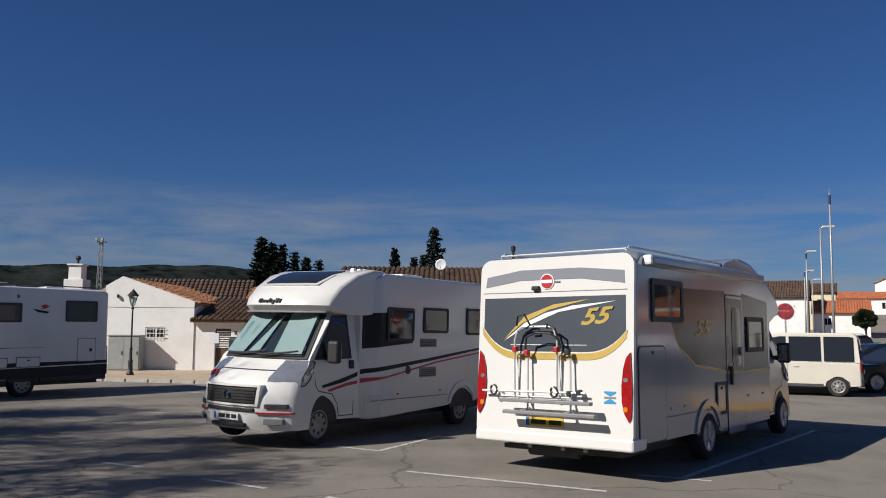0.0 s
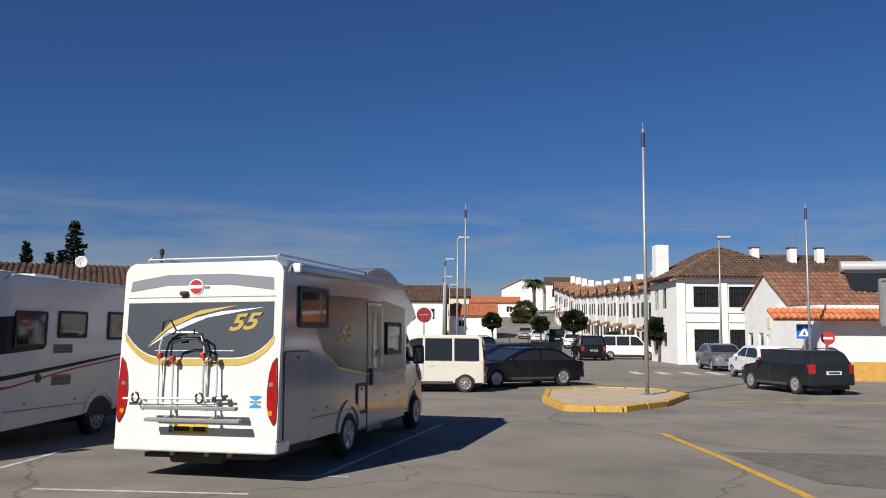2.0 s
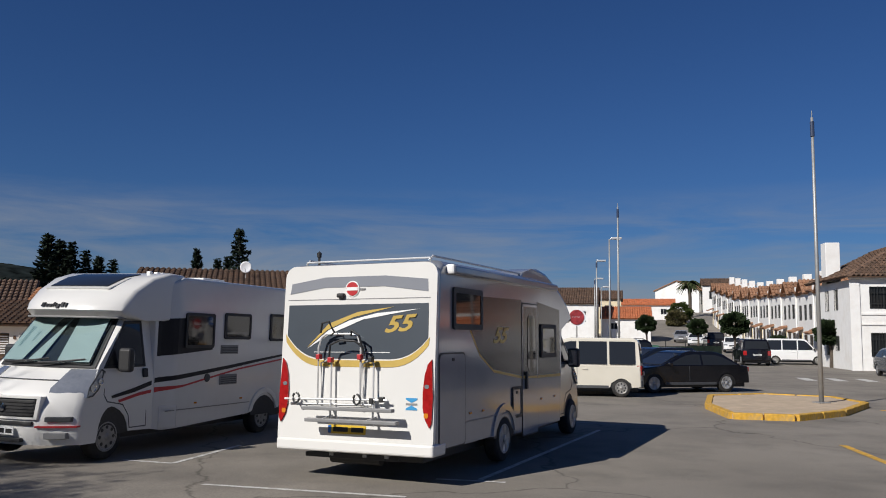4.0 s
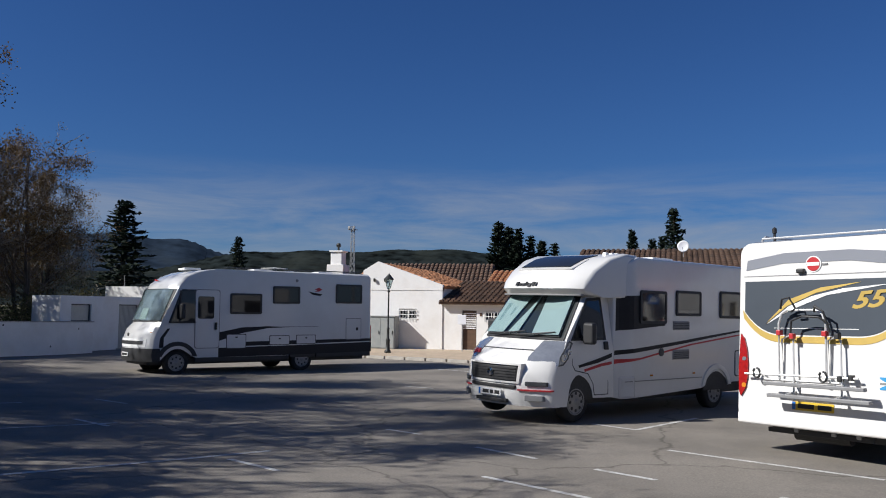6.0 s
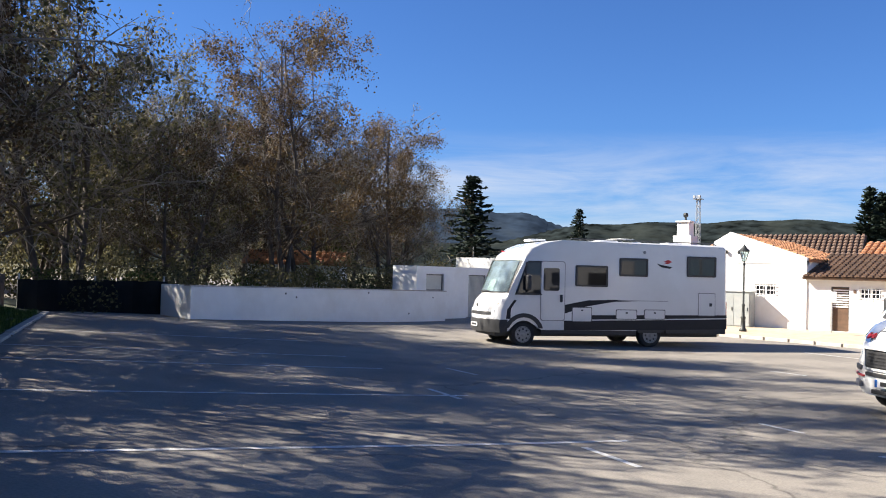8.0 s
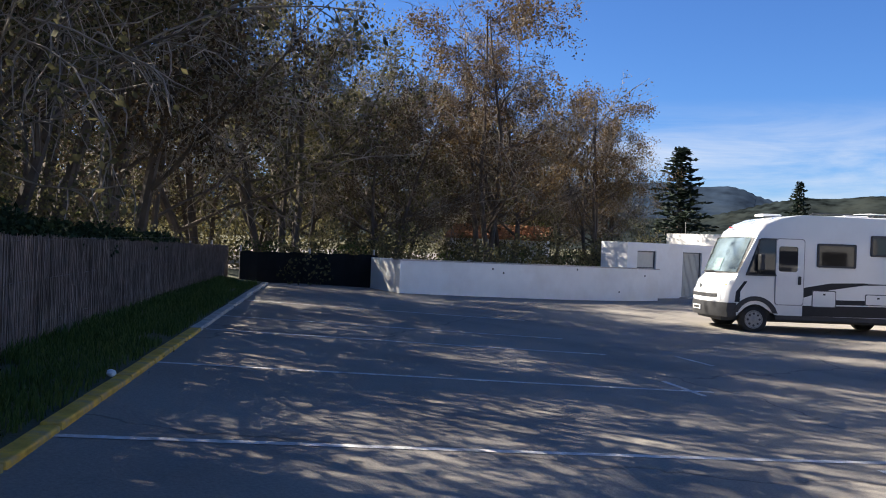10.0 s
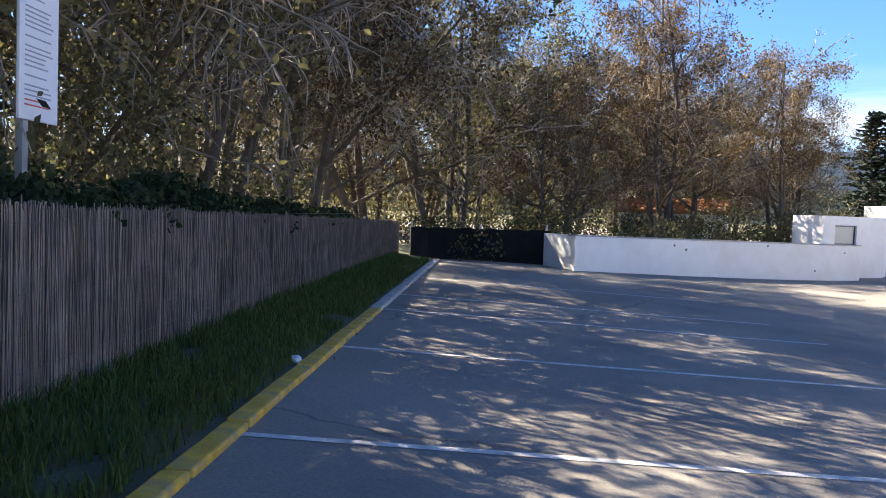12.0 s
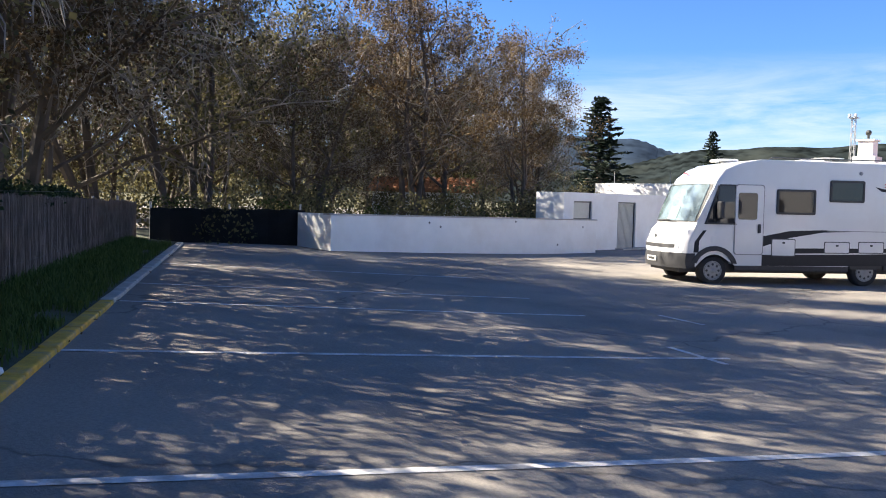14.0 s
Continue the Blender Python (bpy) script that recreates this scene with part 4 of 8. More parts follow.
# ochre roofs beyond
def far_house(x, y, w, dp, eave, ridge, turn, wallm, roofm, label, windows=0, z=0.0, along_x=True):
    h = thing("far_house", pose(x, y, z, 0, 0, turn), label, "house")
    bm = bmesh.new()
    ops = [((i + 0.35) * w / max(1, windows), (i + 0.65) * w / max(1, windows), eave * 0.5, eave * 0.8) for i in range(windows)]
    wall_panel(bm, (-w / 2, -dp / 2), (w / 2, -dp / 2), -0.5, eave, 0.25, ops)
    wall_panel(bm, (w / 2, -dp / 2), (w / 2, dp / 2), -0.5, eave, 0.25)
    wall_panel(bm, (w / 2, dp / 2), (-w / 2, dp / 2), -0.5, eave, 0.25)
    wall_panel(bm, (-w / 2, dp / 2), (-w / 2, -dp / 2), -0.5, eave, 0.25)
    for xx in (-w / 2, w / 2 - 0.25):
        extrude_poly(bm, [(-dp / 2, eave), (dp / 2, eave), (0, ridge - 0.1)], 0, xx, xx + 0.25)
    part("wall", bm, wallm, h)
    for o in ops:
        window_unit(h, (-w / 2, -dp / 2), (1, 0), *o)
    tile_roof("roof", (-w / 2 - 0.25, -dp / 2 - 0.3, eave), (w + 0.5, 0, 0), (0, dp / 2 + 0.3, ridge - eave), 0.3, 0.5, roofm, h)
    tile_roof("roof", (-w / 2 - 0.25, dp / 2 + 0.3, eave), (w + 0.5, 0, 0), (0, -dp / 2 - 0.3, ridge - eave), 0.3, 0.5, roofm, h)
    return h


far_house(-17.0, 58.0, 8.0, 6.0, 3.6, 5.0, 8, WHITE_WALL, TILE_OLD, "low white house with an ochre-brown tile roof")
far_house(-10.0, 60.0, 7.0, 6.0, 3.2, 4.5, -5, WHITE_WALL, TILE_OLD, "low white house with a brown tile roof")
far_house(-4.0, 62.0, 5.0, 5.0, 3.6, 4.6, 10, WHITE_WALL, TILE, "small white house behind the tiled roofs")
far_house(-6.6, 47.0, 7.0, 6.0, 2.9, 4.0, 0, WHITE_WALL, TILE, "low white house with an orange tile roof behind the wing")
far_house(-36.5, 33.0, 5.0, 4.0, 2.2, 2.9, 40, WHITE_WALL, TILE, "small sunlit white house behind the trees", 2)


# ---- hills ----
def hills(name, dist, base, pairs, rough, seed, label, material):
    """A ridge round the place: (bearing in degrees from north to the east, elevation in degrees)."""
    bm = bmesh.new()
    rows = []
    for i in range(721):
        a = -180 + i * 0.5
        k = max(j for j in range(len(pairs)) if pairs[j][0] <= a)
        p, q = pairs[k], pairs[min(k + 1, len(pairs) - 1)]
        t = 0 if q[0] == p[0] else (a - p[0]) / (q[0] - p[0])
        el = p[1] + (q[1] - p[1]) * t * t * (3 - 2 * t)
        for f in (0.0, 0.25):
            aa = radians(a + f)
            e = el + rough * noise.noise((a * 0.35 + f * 0.35, seed, 0)) + rough * 0.12 * noise.noise((a * 1.7 + f * 1.7, seed, 5)) + rough * 0.12 * random.uniform(-0.4, 0.4)
            col = []
            for s in (0.0, 0.35, 0.7, 1.0):
                d = dist * (0.62 + 0.38 * s)
                col.append(bm.verts.new((d * math.sin(aa), d * math.cos(aa), base + (d * math.tan(radians(max(0.05, e))) - base) * s ** 1.3 + (8 * noise.noise((a * 0.3, s * 3, seed)) if 0 < s < 1 else 0))))
            rows.append(col)
    for a, b in zip(rows, rows[1:]):
        for k in range(3):
            bm.faces.new((a[k], a[k + 1], b[k + 1], b[k]))
    return tagged(part(name, bm, material, smooth=True), label, "hill", kind="structure")


# the far ridge carries its blue haze in the material's colour
hills("far_hills", 1900, -20, [(-180, 3.0), (-100, 4.0), (-62, 3.2), (-50, 3.4), (-38, 4.5), (-33, 4.2), (-28, 3.0), (-15, 2.6), (-5, 2.0), (10, 1.4), (40, 1.0), (90, 1.2), (180, 3.0)], 0.35, 2.0, "distant wooded hills tinted with blue haze", HAZY_FAR_HILL)
hills("near_hills", 800, -10, [(-180, 1.5), (-70, 1.5), (-36, 2.2), (-28, 3.7), (-22, 3.9), (-14, 4.1), (-8, 3.3), (-4, 2.0), (8, 0.9), (25, 0.5), (33, 0.6), (60, 0.3), (120, 0.5), (180, 2.0)], 0.18, 7.0, "dark wooded ridge behind the village", HILL)


# ---- motorhomes (x to the right, y ahead, z up; origin on the ground under the rear axle) ----
def wheel(parent, x, y, r=0.335, w=0.21, style="alloy", rim_mat=None, name="wheel"):
    """A tyre with its rim; x carries the side."""
    sgn = 1 if x > 0 else -1
    prof = [(r * 0.62, -w / 2), (r * 0.9, -w / 2), (r * 0.985, -w * 0.38), (r, -w * 0.2), (r, w * 0.2), (r * 0.985, w * 0.38), (r * 0.9, w / 2), (r * 0.62, w / 2)]
    t = part(name, lathe(prof, 28, 0), RUBBER, parent, "worn black tyre", smooth=True)
    t.location = (x, y, r)
    rm = rim_mat or RIM
    o = sgn * w / 2
    part("rim_barrel", lathe([(r * 0.64, o * 0.98), (r * 0.63, o * 1.05), (r * 0.58, o * 1.05), (r * 0.56, o * 1.012), (0.0, o * 1.01)], 24, 0), DARK_GREY, t, smooth=True)
    part("rim_lip", lathe([(r * 0.655, o * 1.0), (r * 0.645, o * 1.08), (r * 0.60, o * 1.08), (r * 0.59, o * 1.04)], 24, 0), rm, t, smooth=True)
    if style == "alloy":
        for k in range(5):
            a = radians(72 * k + 10)
            for da in (-0.13, 0.13):
                bm = bmesh.new()
                c0, c1 = (0.05, a), (r * 0.6, a + da)
                p = [(math.cos(c1[1] + s * 0.09) * c1[0], math.sin(c1[1] + s * 0.09) * c1[0]) for s in (-1, 1)]
                q = [(math.cos(a + s * 0.5) * 0.07, math.sin(a + s * 0.5) * 0.07) for s in (1, -1)]
                extrude_poly(bm, p + q, 0, o * 0.96, o * 1.07)
                part("spoke", bm, rm, t)
    else:
        for k in range(8):
            a = radians(45 * k)
            part("vent_slot", lathe([(0.0, 0), (0.028, 0), (0.028, sgn * 0.004), (0.0, sgn * 0.004)], 8, 0), BLACK, t).location = (o * 1.055, math.cos(a) * r * 0.42, math.sin(a) * r * 0.42)
        part("cover", lathe([(r * 0.55, o * 1.015), (r * 0.5, o * 1.055), (r * 0.3, o * 1.05), (r * 0.22, o * 1.12), (0.0, o * 1.13)], 24, 0), rm, t, smooth=True)
    part("hub_cap", lathe([(0.06, o * 1.02), (0.055, o * 1.15), (0.0, o * 1.17)], 12, 0), rm, t, smooth=True)
    return t


def arch_pts(cy, r, z0, seg=10, cz=0.335):
    """Points of a wheel arch from its front foot over to its rear foot, for a profile that runs along the underside to the rear."""
    a0 = math.asin((z0 - cz) / r)
    return [(cy + r * math.cos(a0 + (math.pi - 2 * a0) * i / seg), cz + r * math.sin(a0 + (math.pi - 2 * a0) * i / seg)) for i in range(seg + 1)]


def arch_trim(parent, cy, r0, r1, z0, x, material, cz=0.335):
    a = arch_pts(cy, r1, z0, 12, cz)
    b = arch_pts(cy, r0, z0, 12, cz)
    return part("arch_trim", plate(a + b[::-1], 0, x, x + (0.024 if x > 0 else -0.024)), material, parent)


def shell(parent, name, prof, half, material, bevel=0.07, seg=3, zmin=0.8, fn=None, cuts=(), label="", ycuts=()):
    bm = plate(prof, 0, -half, half)
    if bevel:
        es = [e for e in bm.edges if (e.verts[0].co.z + e.verts[1].co.z) / 2 > zmin and abs(e.verts[0].co.x - e.verts[1].co.x) < 1e-4]
        bmesh.ops.bevel(bm, geom=es, offset=bevel, segments=seg, profile=0.5, affect="EDGES")
    if cuts:
        cut(bm, 0, cuts)
    if ycuts:
        cut(bm, 1, ycuts)
    if fn:
        bmesh.ops.triangulate(bm, faces=[f for f in bm.faces if len(f.verts) > 4])
        bend(bm, fn)
    return soft(part(name, bm, material, parent, label))


def side_window(parent, x, y0, y1, z0, z1, r=0.06, frame=0.045, glass=None):
    """A framed acrylic window that stands proud of the side at x."""
    s = 1 if x > 0 else -1
    w = part("window", ring_plate(rrect(y0, y1, z0, z1, r), rrect(y0 + frame, y1 - frame, z0 + frame, z1 - frame, r * 0.6), 0, x - s * 0.01, x + s * 0.028), BLACK, parent, "black-framed window")
    part("pane", plate(rrect(y0 + frame * 0.8, y1 - frame * 0.8, z0 + frame * 0.8, z1 - frame * 0.8, r * 0.6), 0, x - s * 0.005, x + s * 0.02), glass or GLASS_ACRYL, w)
    return w


def side_hatch(parent, name, x, y0, y1, z0, z1, r=0.05, material=None, knob=True, line=None):
    s = 1 if x > 0 else -1
    h = part(name, plate(rrect(y0, y1, z0, z1, r), 0, x, x + s * 0.012), material or BODY_SIDE, parent)
    part("seal", ring_plate(rrect(y0 - 0.02, y1 + 0.02, z0 - 0.02, z1 + 0.02, r), rrect(y0 + 0.004, y1 - 0.004, z0 + 0.004, z1 - 0.004, r * 0.9), 0, x, x + s * 0.007), line or DARK_GREY, h)
    if knob:
        part("lock", bm_box(x + s * 0.012, x + s * 0.024, (y0 + y1) / 2 - 0.03, (y0 + y1) / 2 + 0.03, z1 - 0.09, z1 - 0.05, bevel=0.004), BLACK, h)
    return h


def stripe(parent, name, x, upper, lower, material, th=0.003, fn=None):
    """A film on a side; upper and lower are lists of (y, z) over the same way."""
    s = 1 if x > 0 else -1
    bm = plate(list(upper) + list(lower)[::-1], 0, x, x + s * th)
    if fn:
        bend(cut(bm, 1, (2.66, 2.76, 2.86, 2.96)), fn)
    return part(name, bm, material, parent)


def cab_form(x, y, z):
    """Van cab: the sides lean in above the belt, the nose is rounded in plan."""
    if z > 1.2:
        x *= 1 - 0.15 * (z - 1.2)
    k = min(1.0, max(0.0, (y - 3.9) / 1.05))
    y -= k * 0.42 * (abs(x) / 1.0) ** 2.6
    return x, y, z


XC = (-0.92, -0.8, -0.6, -0.35, 0.0, 0.35, 0.6, 0.8, 0.92)


def van_cab(parent, paint, bumper_mat, blind_left=True, blinds=True):
    prof = [(2.9, 0.36), (2.9, 2.12), (3.72, 2.07), (4.42, 1.33), (4.72, 1.14), (4.93, 0.98), (5.0, 0.76), (5.03, 0.5), (4.96, 0.27), (4.52, 0.27)] + arch_pts(4.035, 0.44, 0.38)
    bm = plate(prof, 0, -1.0, 1.0)
    es = [e for e in bm.edges if (e.verts[0].co.z + e.verts[1].co.z) / 2 > 0.5 and abs(e.verts[0].co.x - e.verts[1].co.x) < 1e-4 and (e.verts[0].co.yz - Vector((4.035, 0.335))).length > 0.5]
    bmesh.ops.bevel(bm, geom=es, offset=0.06, segments=3, profile=0.5, affect="EDGES")
    cut(bm, 0, XC)
    cut(bm, 2, (1.2,))
    bmesh.ops.triangulate(bm, faces=[f for f in bm.faces if len(f.verts) > 4])
    cabp = soft(part("cab", bend(bm, cab_form), paint, parent))

    def form(name, bm, material, par=cabp, label="", cuts=XC):
        cut(bm, 0, cuts)
        return soft(part(name, bend(bm, cab_form), material, par, label))
    glass_p = [(4.40, 1.36), (3.74, 2.05), (3.752, 2.062), (4.412, 1.372)]
    form("windscreen_surround", extrude_poly(bmesh.new(), [(4.425, 1.33), (3.715, 2.075), (3.728, 2.088), (4.44, 1.345)], 0, -0.93, 0.93), BLACK)
    # black sheet close behind the glass, the unlit cab's darkness as a colour
    form("cab_tone_sheet", extrude_poly(bmesh.new(), [(a + 0.018, b + 0.018) for a, b in glass_p], 0, -0.86, 0.86), BLACK)
    if blinds:
        def blind(x0, x1, x2, x3):
            b = bmesh.new()
            f = [(x0, 4.43, 1.41), (x1, 4.43, 1.41), (x2, 3.8, 2.06), (x3, 3.8, 2.06)]
            lo = [b.verts.new((x, y + 0.012, z + 0.012)) for x, y, z in f]
            hi = [b.verts.new((x, y + 0.018, z + 0.018)) for x, y, z in f]
            b.faces.new(lo)
            b.faces.new(hi)
            for i in range(4):
                b.faces.new((lo[i], lo[(i + 1) % 4], hi[(i + 1) % 4], hi[i]))
            return b
        form("sun_blind", blind(0.86, 0.34, 0.22, 0.84), BLIND, label="pale green thermal blind behind the windscreen")
        form("sun_blind", blind(0.22, -0.02, -0.02, -0.02), BLIND, label="pale green thermal blind folded to one corner")
        form("sun_blind", blind(-0.36, -0.86, -0.84, -0.18), BLIND, label="pale green thermal blind behind the windscreen")
    ws = form("windscreen", extrude_poly(bmesh.new(), [(a + 0.048, b + 0.048) for a, b in glass_p], 0, -0.88, 0.88), CLEAR)
    for x0, x1 in ((0.62, 0.05), (-0.05, -0.55)):
        form("wiper", bm_tube([(x0, 4.50, 1.40), (x1, 4.46, 1.44), (x1 - 0.25, 4.43, 1.47)], 0.012, 5), BLACK)
    for s in (-1, 1):
        X = s * 1.0
        form("side_glass", plate([(4.26, 1.37), (3.66, 2.0), (3.34, 2.02), (3.3, 1.38)], 0, X, X + s * 0.008), GLASS, cuts=())
        form("glass_seal", ring_plate([(4.34, 1.335), (3.68, 2.045), (3.3, 2.06), (3.26, 1.345)], [(4.25, 1.375), (3.66, 1.995), (3.345, 2.015), (3.305, 1.385)], 0, X, X + s * 0.012), BLACK, cuts=())
        dr = [(4.3, 1.3), (4.33, 0.95), (4.2, 0.84), (3.75, 0.78), (3.62, 0.62), (3.58, 0.42), (3.2, 0.42), (3.2, 1.3)]
        dri = [(4.285, 1.3), (4.315, 0.955), (4.19, 0.855), (3.74, 0.795), (3.605, 0.62), (3.565, 0.435), (3.215, 0.435), (3.215, 1.3)]
        form("door_gap", ring_plate(dr, dri, 0, X, X + s * 0.004), DARK_GREY, cuts=())
        form("door_handle", bm_box(X, X + s * 0.04, 3.24, 3.34, 1.18, 1.32, bevel=0.012), BLACK, cuts=())
        form("headlamp", extrude_poly(bmesh.new(), [(4.93, 0.93), (4.88, 1.06), (4.45, 1.325), (4.36, 1.3), (4.55, 1.05), (4.75, 0.95)], 0, s * 0.6, s * 1.015), LAMP_CLEAR, cuts=(s * 0.7, s * 0.8, s * 0.9))
        for hy, hz, hr in ((4.72, 1.06, 0.062), (4.58, 1.15, 0.05)):
            form("reflector", lathe([(hr, 0.0), (hr, s * 0.012), (hr * 0.8, s * 0.014), (hr * 0.7, s * 0.004), (0.0, s * 0.003)], 14, 0), CHROME, cuts=()).location = (s * 1.012, hy - 0.33, hz)
        form("lamp_rim", ring_plate([(4.935, 0.925), (4.885, 1.07), (4.445, 1.335), (4.345, 1.3), (4.545, 1.04), (4.745, 0.94)], [(4.92, 0.945), (4.87, 1.055), (4.455, 1.31), (4.385, 1.29), (4.56, 1.06), (4.755, 0.96)], 0, s * 1.012, s * 1.021), DARK_GREY, cuts=())
        form("bumper_vent", bm_box(s * 0.66, s * 0.94, 4.95, 5.055, 0.60, 0.67, bevel=0.01), DARK_GREY, cuts=(s * 0.8,))
        form("fog_lamp", bm_box(s * 0.66, s * 0.9, 4.95, 5.058, 0.36, 0.45, bevel=0.012), GREY_PLASTIC, cuts=(s * 0.8,))
        # mirror
        mir = part("mirror", bm_box(s * 1.02, s * 1.24, 3.80, 3.94, 1.28, 1.64, bevel=0.045, seg=3), BLACK, cabp)
        part("mirror_arm", bm_box(s * 0.93, s * 1.06, 3.85, 3.91, 1.33, 1.41, bevel=0.01), BLACK, mir)
        part("mirror_glass", bm_box(s * 1.05, s * 1.21, 3.79, 3.799, 1.32, 1.60), CHROME, mir)
        form("arch_liner", bm_box(s * 0.55, s * 0.99, 3.6, 4.47, 0.36, 0.77), BLACK, cuts=())
    form("grille", bm_box(-0.52, 0.52, 4.9, 5.03, 0.66, 0.9, bevel=0.015), BLACK)
    for i in range(5):
        form("grille_bar", bm_box(-0.5, 0.5, 5.0, 5.042, 0.68 + i * 0.045, 0.695 + i * 0.045), BLACK)
    part("badge", lathe([(0.0, 5.03), (0.06, 5.03), (0.065, 5.05), (0.0, 5.058)], 16, 1), CHROME, cabp).location = (0, 0, 0.79)
    form("grille_surround", ring_plate([(-0.56, 0.63), (0.56, 0.63), (0.6, 0.95), (-0.6, 0.95)], [(-0.52, 0.66), (0.52, 0.66), (0.55, 0.92), (-0.55, 0.92)], 1, 4.93, 5.045), bumper_mat)
    form("lower_intake", bm_box(-0.5, 0.5, 4.95, 5.05, 0.545, 0.60, bevel=0.01), BLACK)
    form("chin_intake", bm_box(-0.35, 0.35, 4.93, 5.045, 0.31, 0.37, bevel=0.01), BLACK)
    pl = part("number_plate", bm_box(-0.26, 0.26, 5.035, 5.05, 0.41, 0.52, bevel=0.004), PLATE_W, cabp)
    part("plate_band", bm_box(0.215, 0.255, 5.05, 5.053, 0.415, 0.515), SIGN_BLUE, pl)
    for x0, x1 in ((0.16, 0.02), (-0.01, -0.09), (-0.12, -0.23)):
        part("plate_mark", bm_box(x0, x1, 5.05, 5.053, 0.435, 0.495), PLATE_INK, pl)
    form("hood_gap", extrude_poly(bmesh.new(), [(4.70, 1.158), (4.685, 1.168), (4.69, 1.175), (4.705, 1.165)], 0, -0.6, 0.6), DARK_GREY)
    return cabp


def motorhome(m, label, name="motorhome"):
    return thing(name, m, label, "motorhome", "parked motorhomes")


# silver-sided coachbuilt with the grey rear panel and cycle rack
def rear_slope(x, y, z):
    return x, y - 2.505 + 0.062 * (z - 0.45) - 0.0, z


def build_silver():
    mh = motorhome(pose(2.89, 13.36, 0.012, -0.1, -0.64, -37.7), "white and silver motorhome with grey rear panel and cycle rack")
    H = 1.14
    prof = [(-2.5, 0.42), (-2.36, 2.7), (-2.2, 2.83), (2.3, 2.83), (2.95, 2.72), (3.45, 2.48), (3.75, 2.24), (3.72, 2.12), (2.95, 2.08), (2.95, 0.36), (0.46, 0.36)] + arch_pts(0, 0.42, 0.40) + [(-0.6, 0.42)]
    shell(mh, "body", prof, H, SILVER, 0.09, 3, 0.5, label="silver-grey body side")
    van_cab(mh, CHAMPAGNE, CHAMPAGNE)
    # white rear wall
    def rear(name, pts, y0, y1, material, par=None, label=""):
        bm = plate([(x, z) for x, z in pts], 1, y0, y1)
        cut(bm, 2, (0.8, 1.2, 1.6, 2.0, 2.4))
        return part(name, bend(bm, rear_slope), material, par or back, label)
    back = part("rear_wall", bend(cut(plate(rrect(-1.15, 1.15, 0.40, 2.80, 0.16, 6), 1, -0.035, 0.03), 2, (0.8, 1.6, 2.2)), rear_slope), BODY, mh, "glossy white rear wall")
    dark = [(-1.07, 2.27), (1.04, 2.27)] + [(x, 1.56 + 0.34 * max(0.0, (abs(x) - 0.45) / 0.65) ** 2.6) for x in [1.045 - 2.115 * i / 24 for i in range(25)]]
    rear("grey_panel", dark, -0.041, -0.034, GREY_FILM, label="slate grey film round the rear window")
    def bow(k, w):
        # the band's edge: level in the middle, turning up towards the sides
        return [(x, 1.54 - w + 0.34 * max(0.0, (abs(x) - 0.45) / 0.65) ** 2.6) for x in [(-1.1 + 2.17 * i / 26) * k for i in range(27)]]
    rear("gold_band", bow(1.0, 0.0) + bow(0.985, 0.085)[::-1], -0.041, -0.034, GOLD)
    rear("top_band", [(-1.06, 2.42), (-0.5, 2.50), (0.4, 2.50), (1.03, 2.42), (1.02, 2.58), (0.4, 2.64), (-0.5, 2.64), (-1.04, 2.56)], -0.040, -0.034, SILVER)
    rear("panel_gap", [(-1.09, 2.335), (1.06, 2.335), (1.06, 2.345), (-1.09, 2.345)], -0.039, -0.034, GREY_PLASTIC)
    rear("gold_swoosh", [(-0.75, 1.70), (-0.45, 1.93), (-0.05, 2.10), (0.55, 2.23), (0.02, 2.17), (-0.42, 2.02)], -0.046, -0.041, GOLD)
    rear("white_swoosh", [(-0.74, 1.69), (-0.4, 1.88), (0.1, 2.07), (0.92, 2.2), (0.3, 2.15), (-0.1, 2.06), (-0.42, 1.93)], -0.047, -0.0415, WHITE_FILM)
    rear("thin_line", [(-0.63, 1.64), (0.51, 1.64), (0.51, 1.648), (-0.63, 1.648)], -0.045, -0.041, WHITE_FILM)
    lg = part("badge", lathe([(0.0, 0.0), (0.105, 0.0), (0.105, -0.012), (0.0, -0.014)], 20, 1), WHITE_FILM, back)
    lg.location = (-0.08, -2.418, 2.475)
    part("badge_disc", lathe([(0.0, -0.012), (0.09, -0.012), (0.09, -0.018), (0.0, -0.018)], 20, 1), RED_FILM, lg)
    part("badge_bar", bm_box(-0.085, 0.085, -0.021, -0.018, -0.022, 0.022), WHITE_FILM, lg)
    part("badge_mark", bm_box(0.11, 0.19, -0.012, 0.0, -0.015, 0.005), GREY_PLASTIC, lg)
    part("rear_camera", bm_box(-0.3, -0.19, -2.48, -2.40, 2.36, 2.42, bevel=0.018), BLACK, back)
    t5 = text_mesh("number_mark", "55", 0.28, GOLD, back, pose(0.6, -2.455, 2.0, 90, -4, 0) @ Matrix.Diagonal((1.4, 1, 1, 1)), 0.003, 0.45, weight=0.008)
    text_mesh("number_mark", "55", 0.32, GOLD, mh, pose(H + 0.008, -0.2, 1.86, 90, 0, 90) @ Matrix.Diagonal((1.7, 1, 1, 1)), 0.003, 0.45, weight=0.008)
    for s in (-1, 1):
        la = rear("rear_lamp", [(s * a, z) for a, z in ((1.115, 1.56), (1.06, 1.5), (1.02, 1.36), (1.0, 1.16), (1.005, 0.96), (1.04, 0.82), (1.10, 0.72), (1.13, 0.78), (1.14, 1.1))], -0.06, -0.03, LAMP_RED, label="tall red rear lamp")
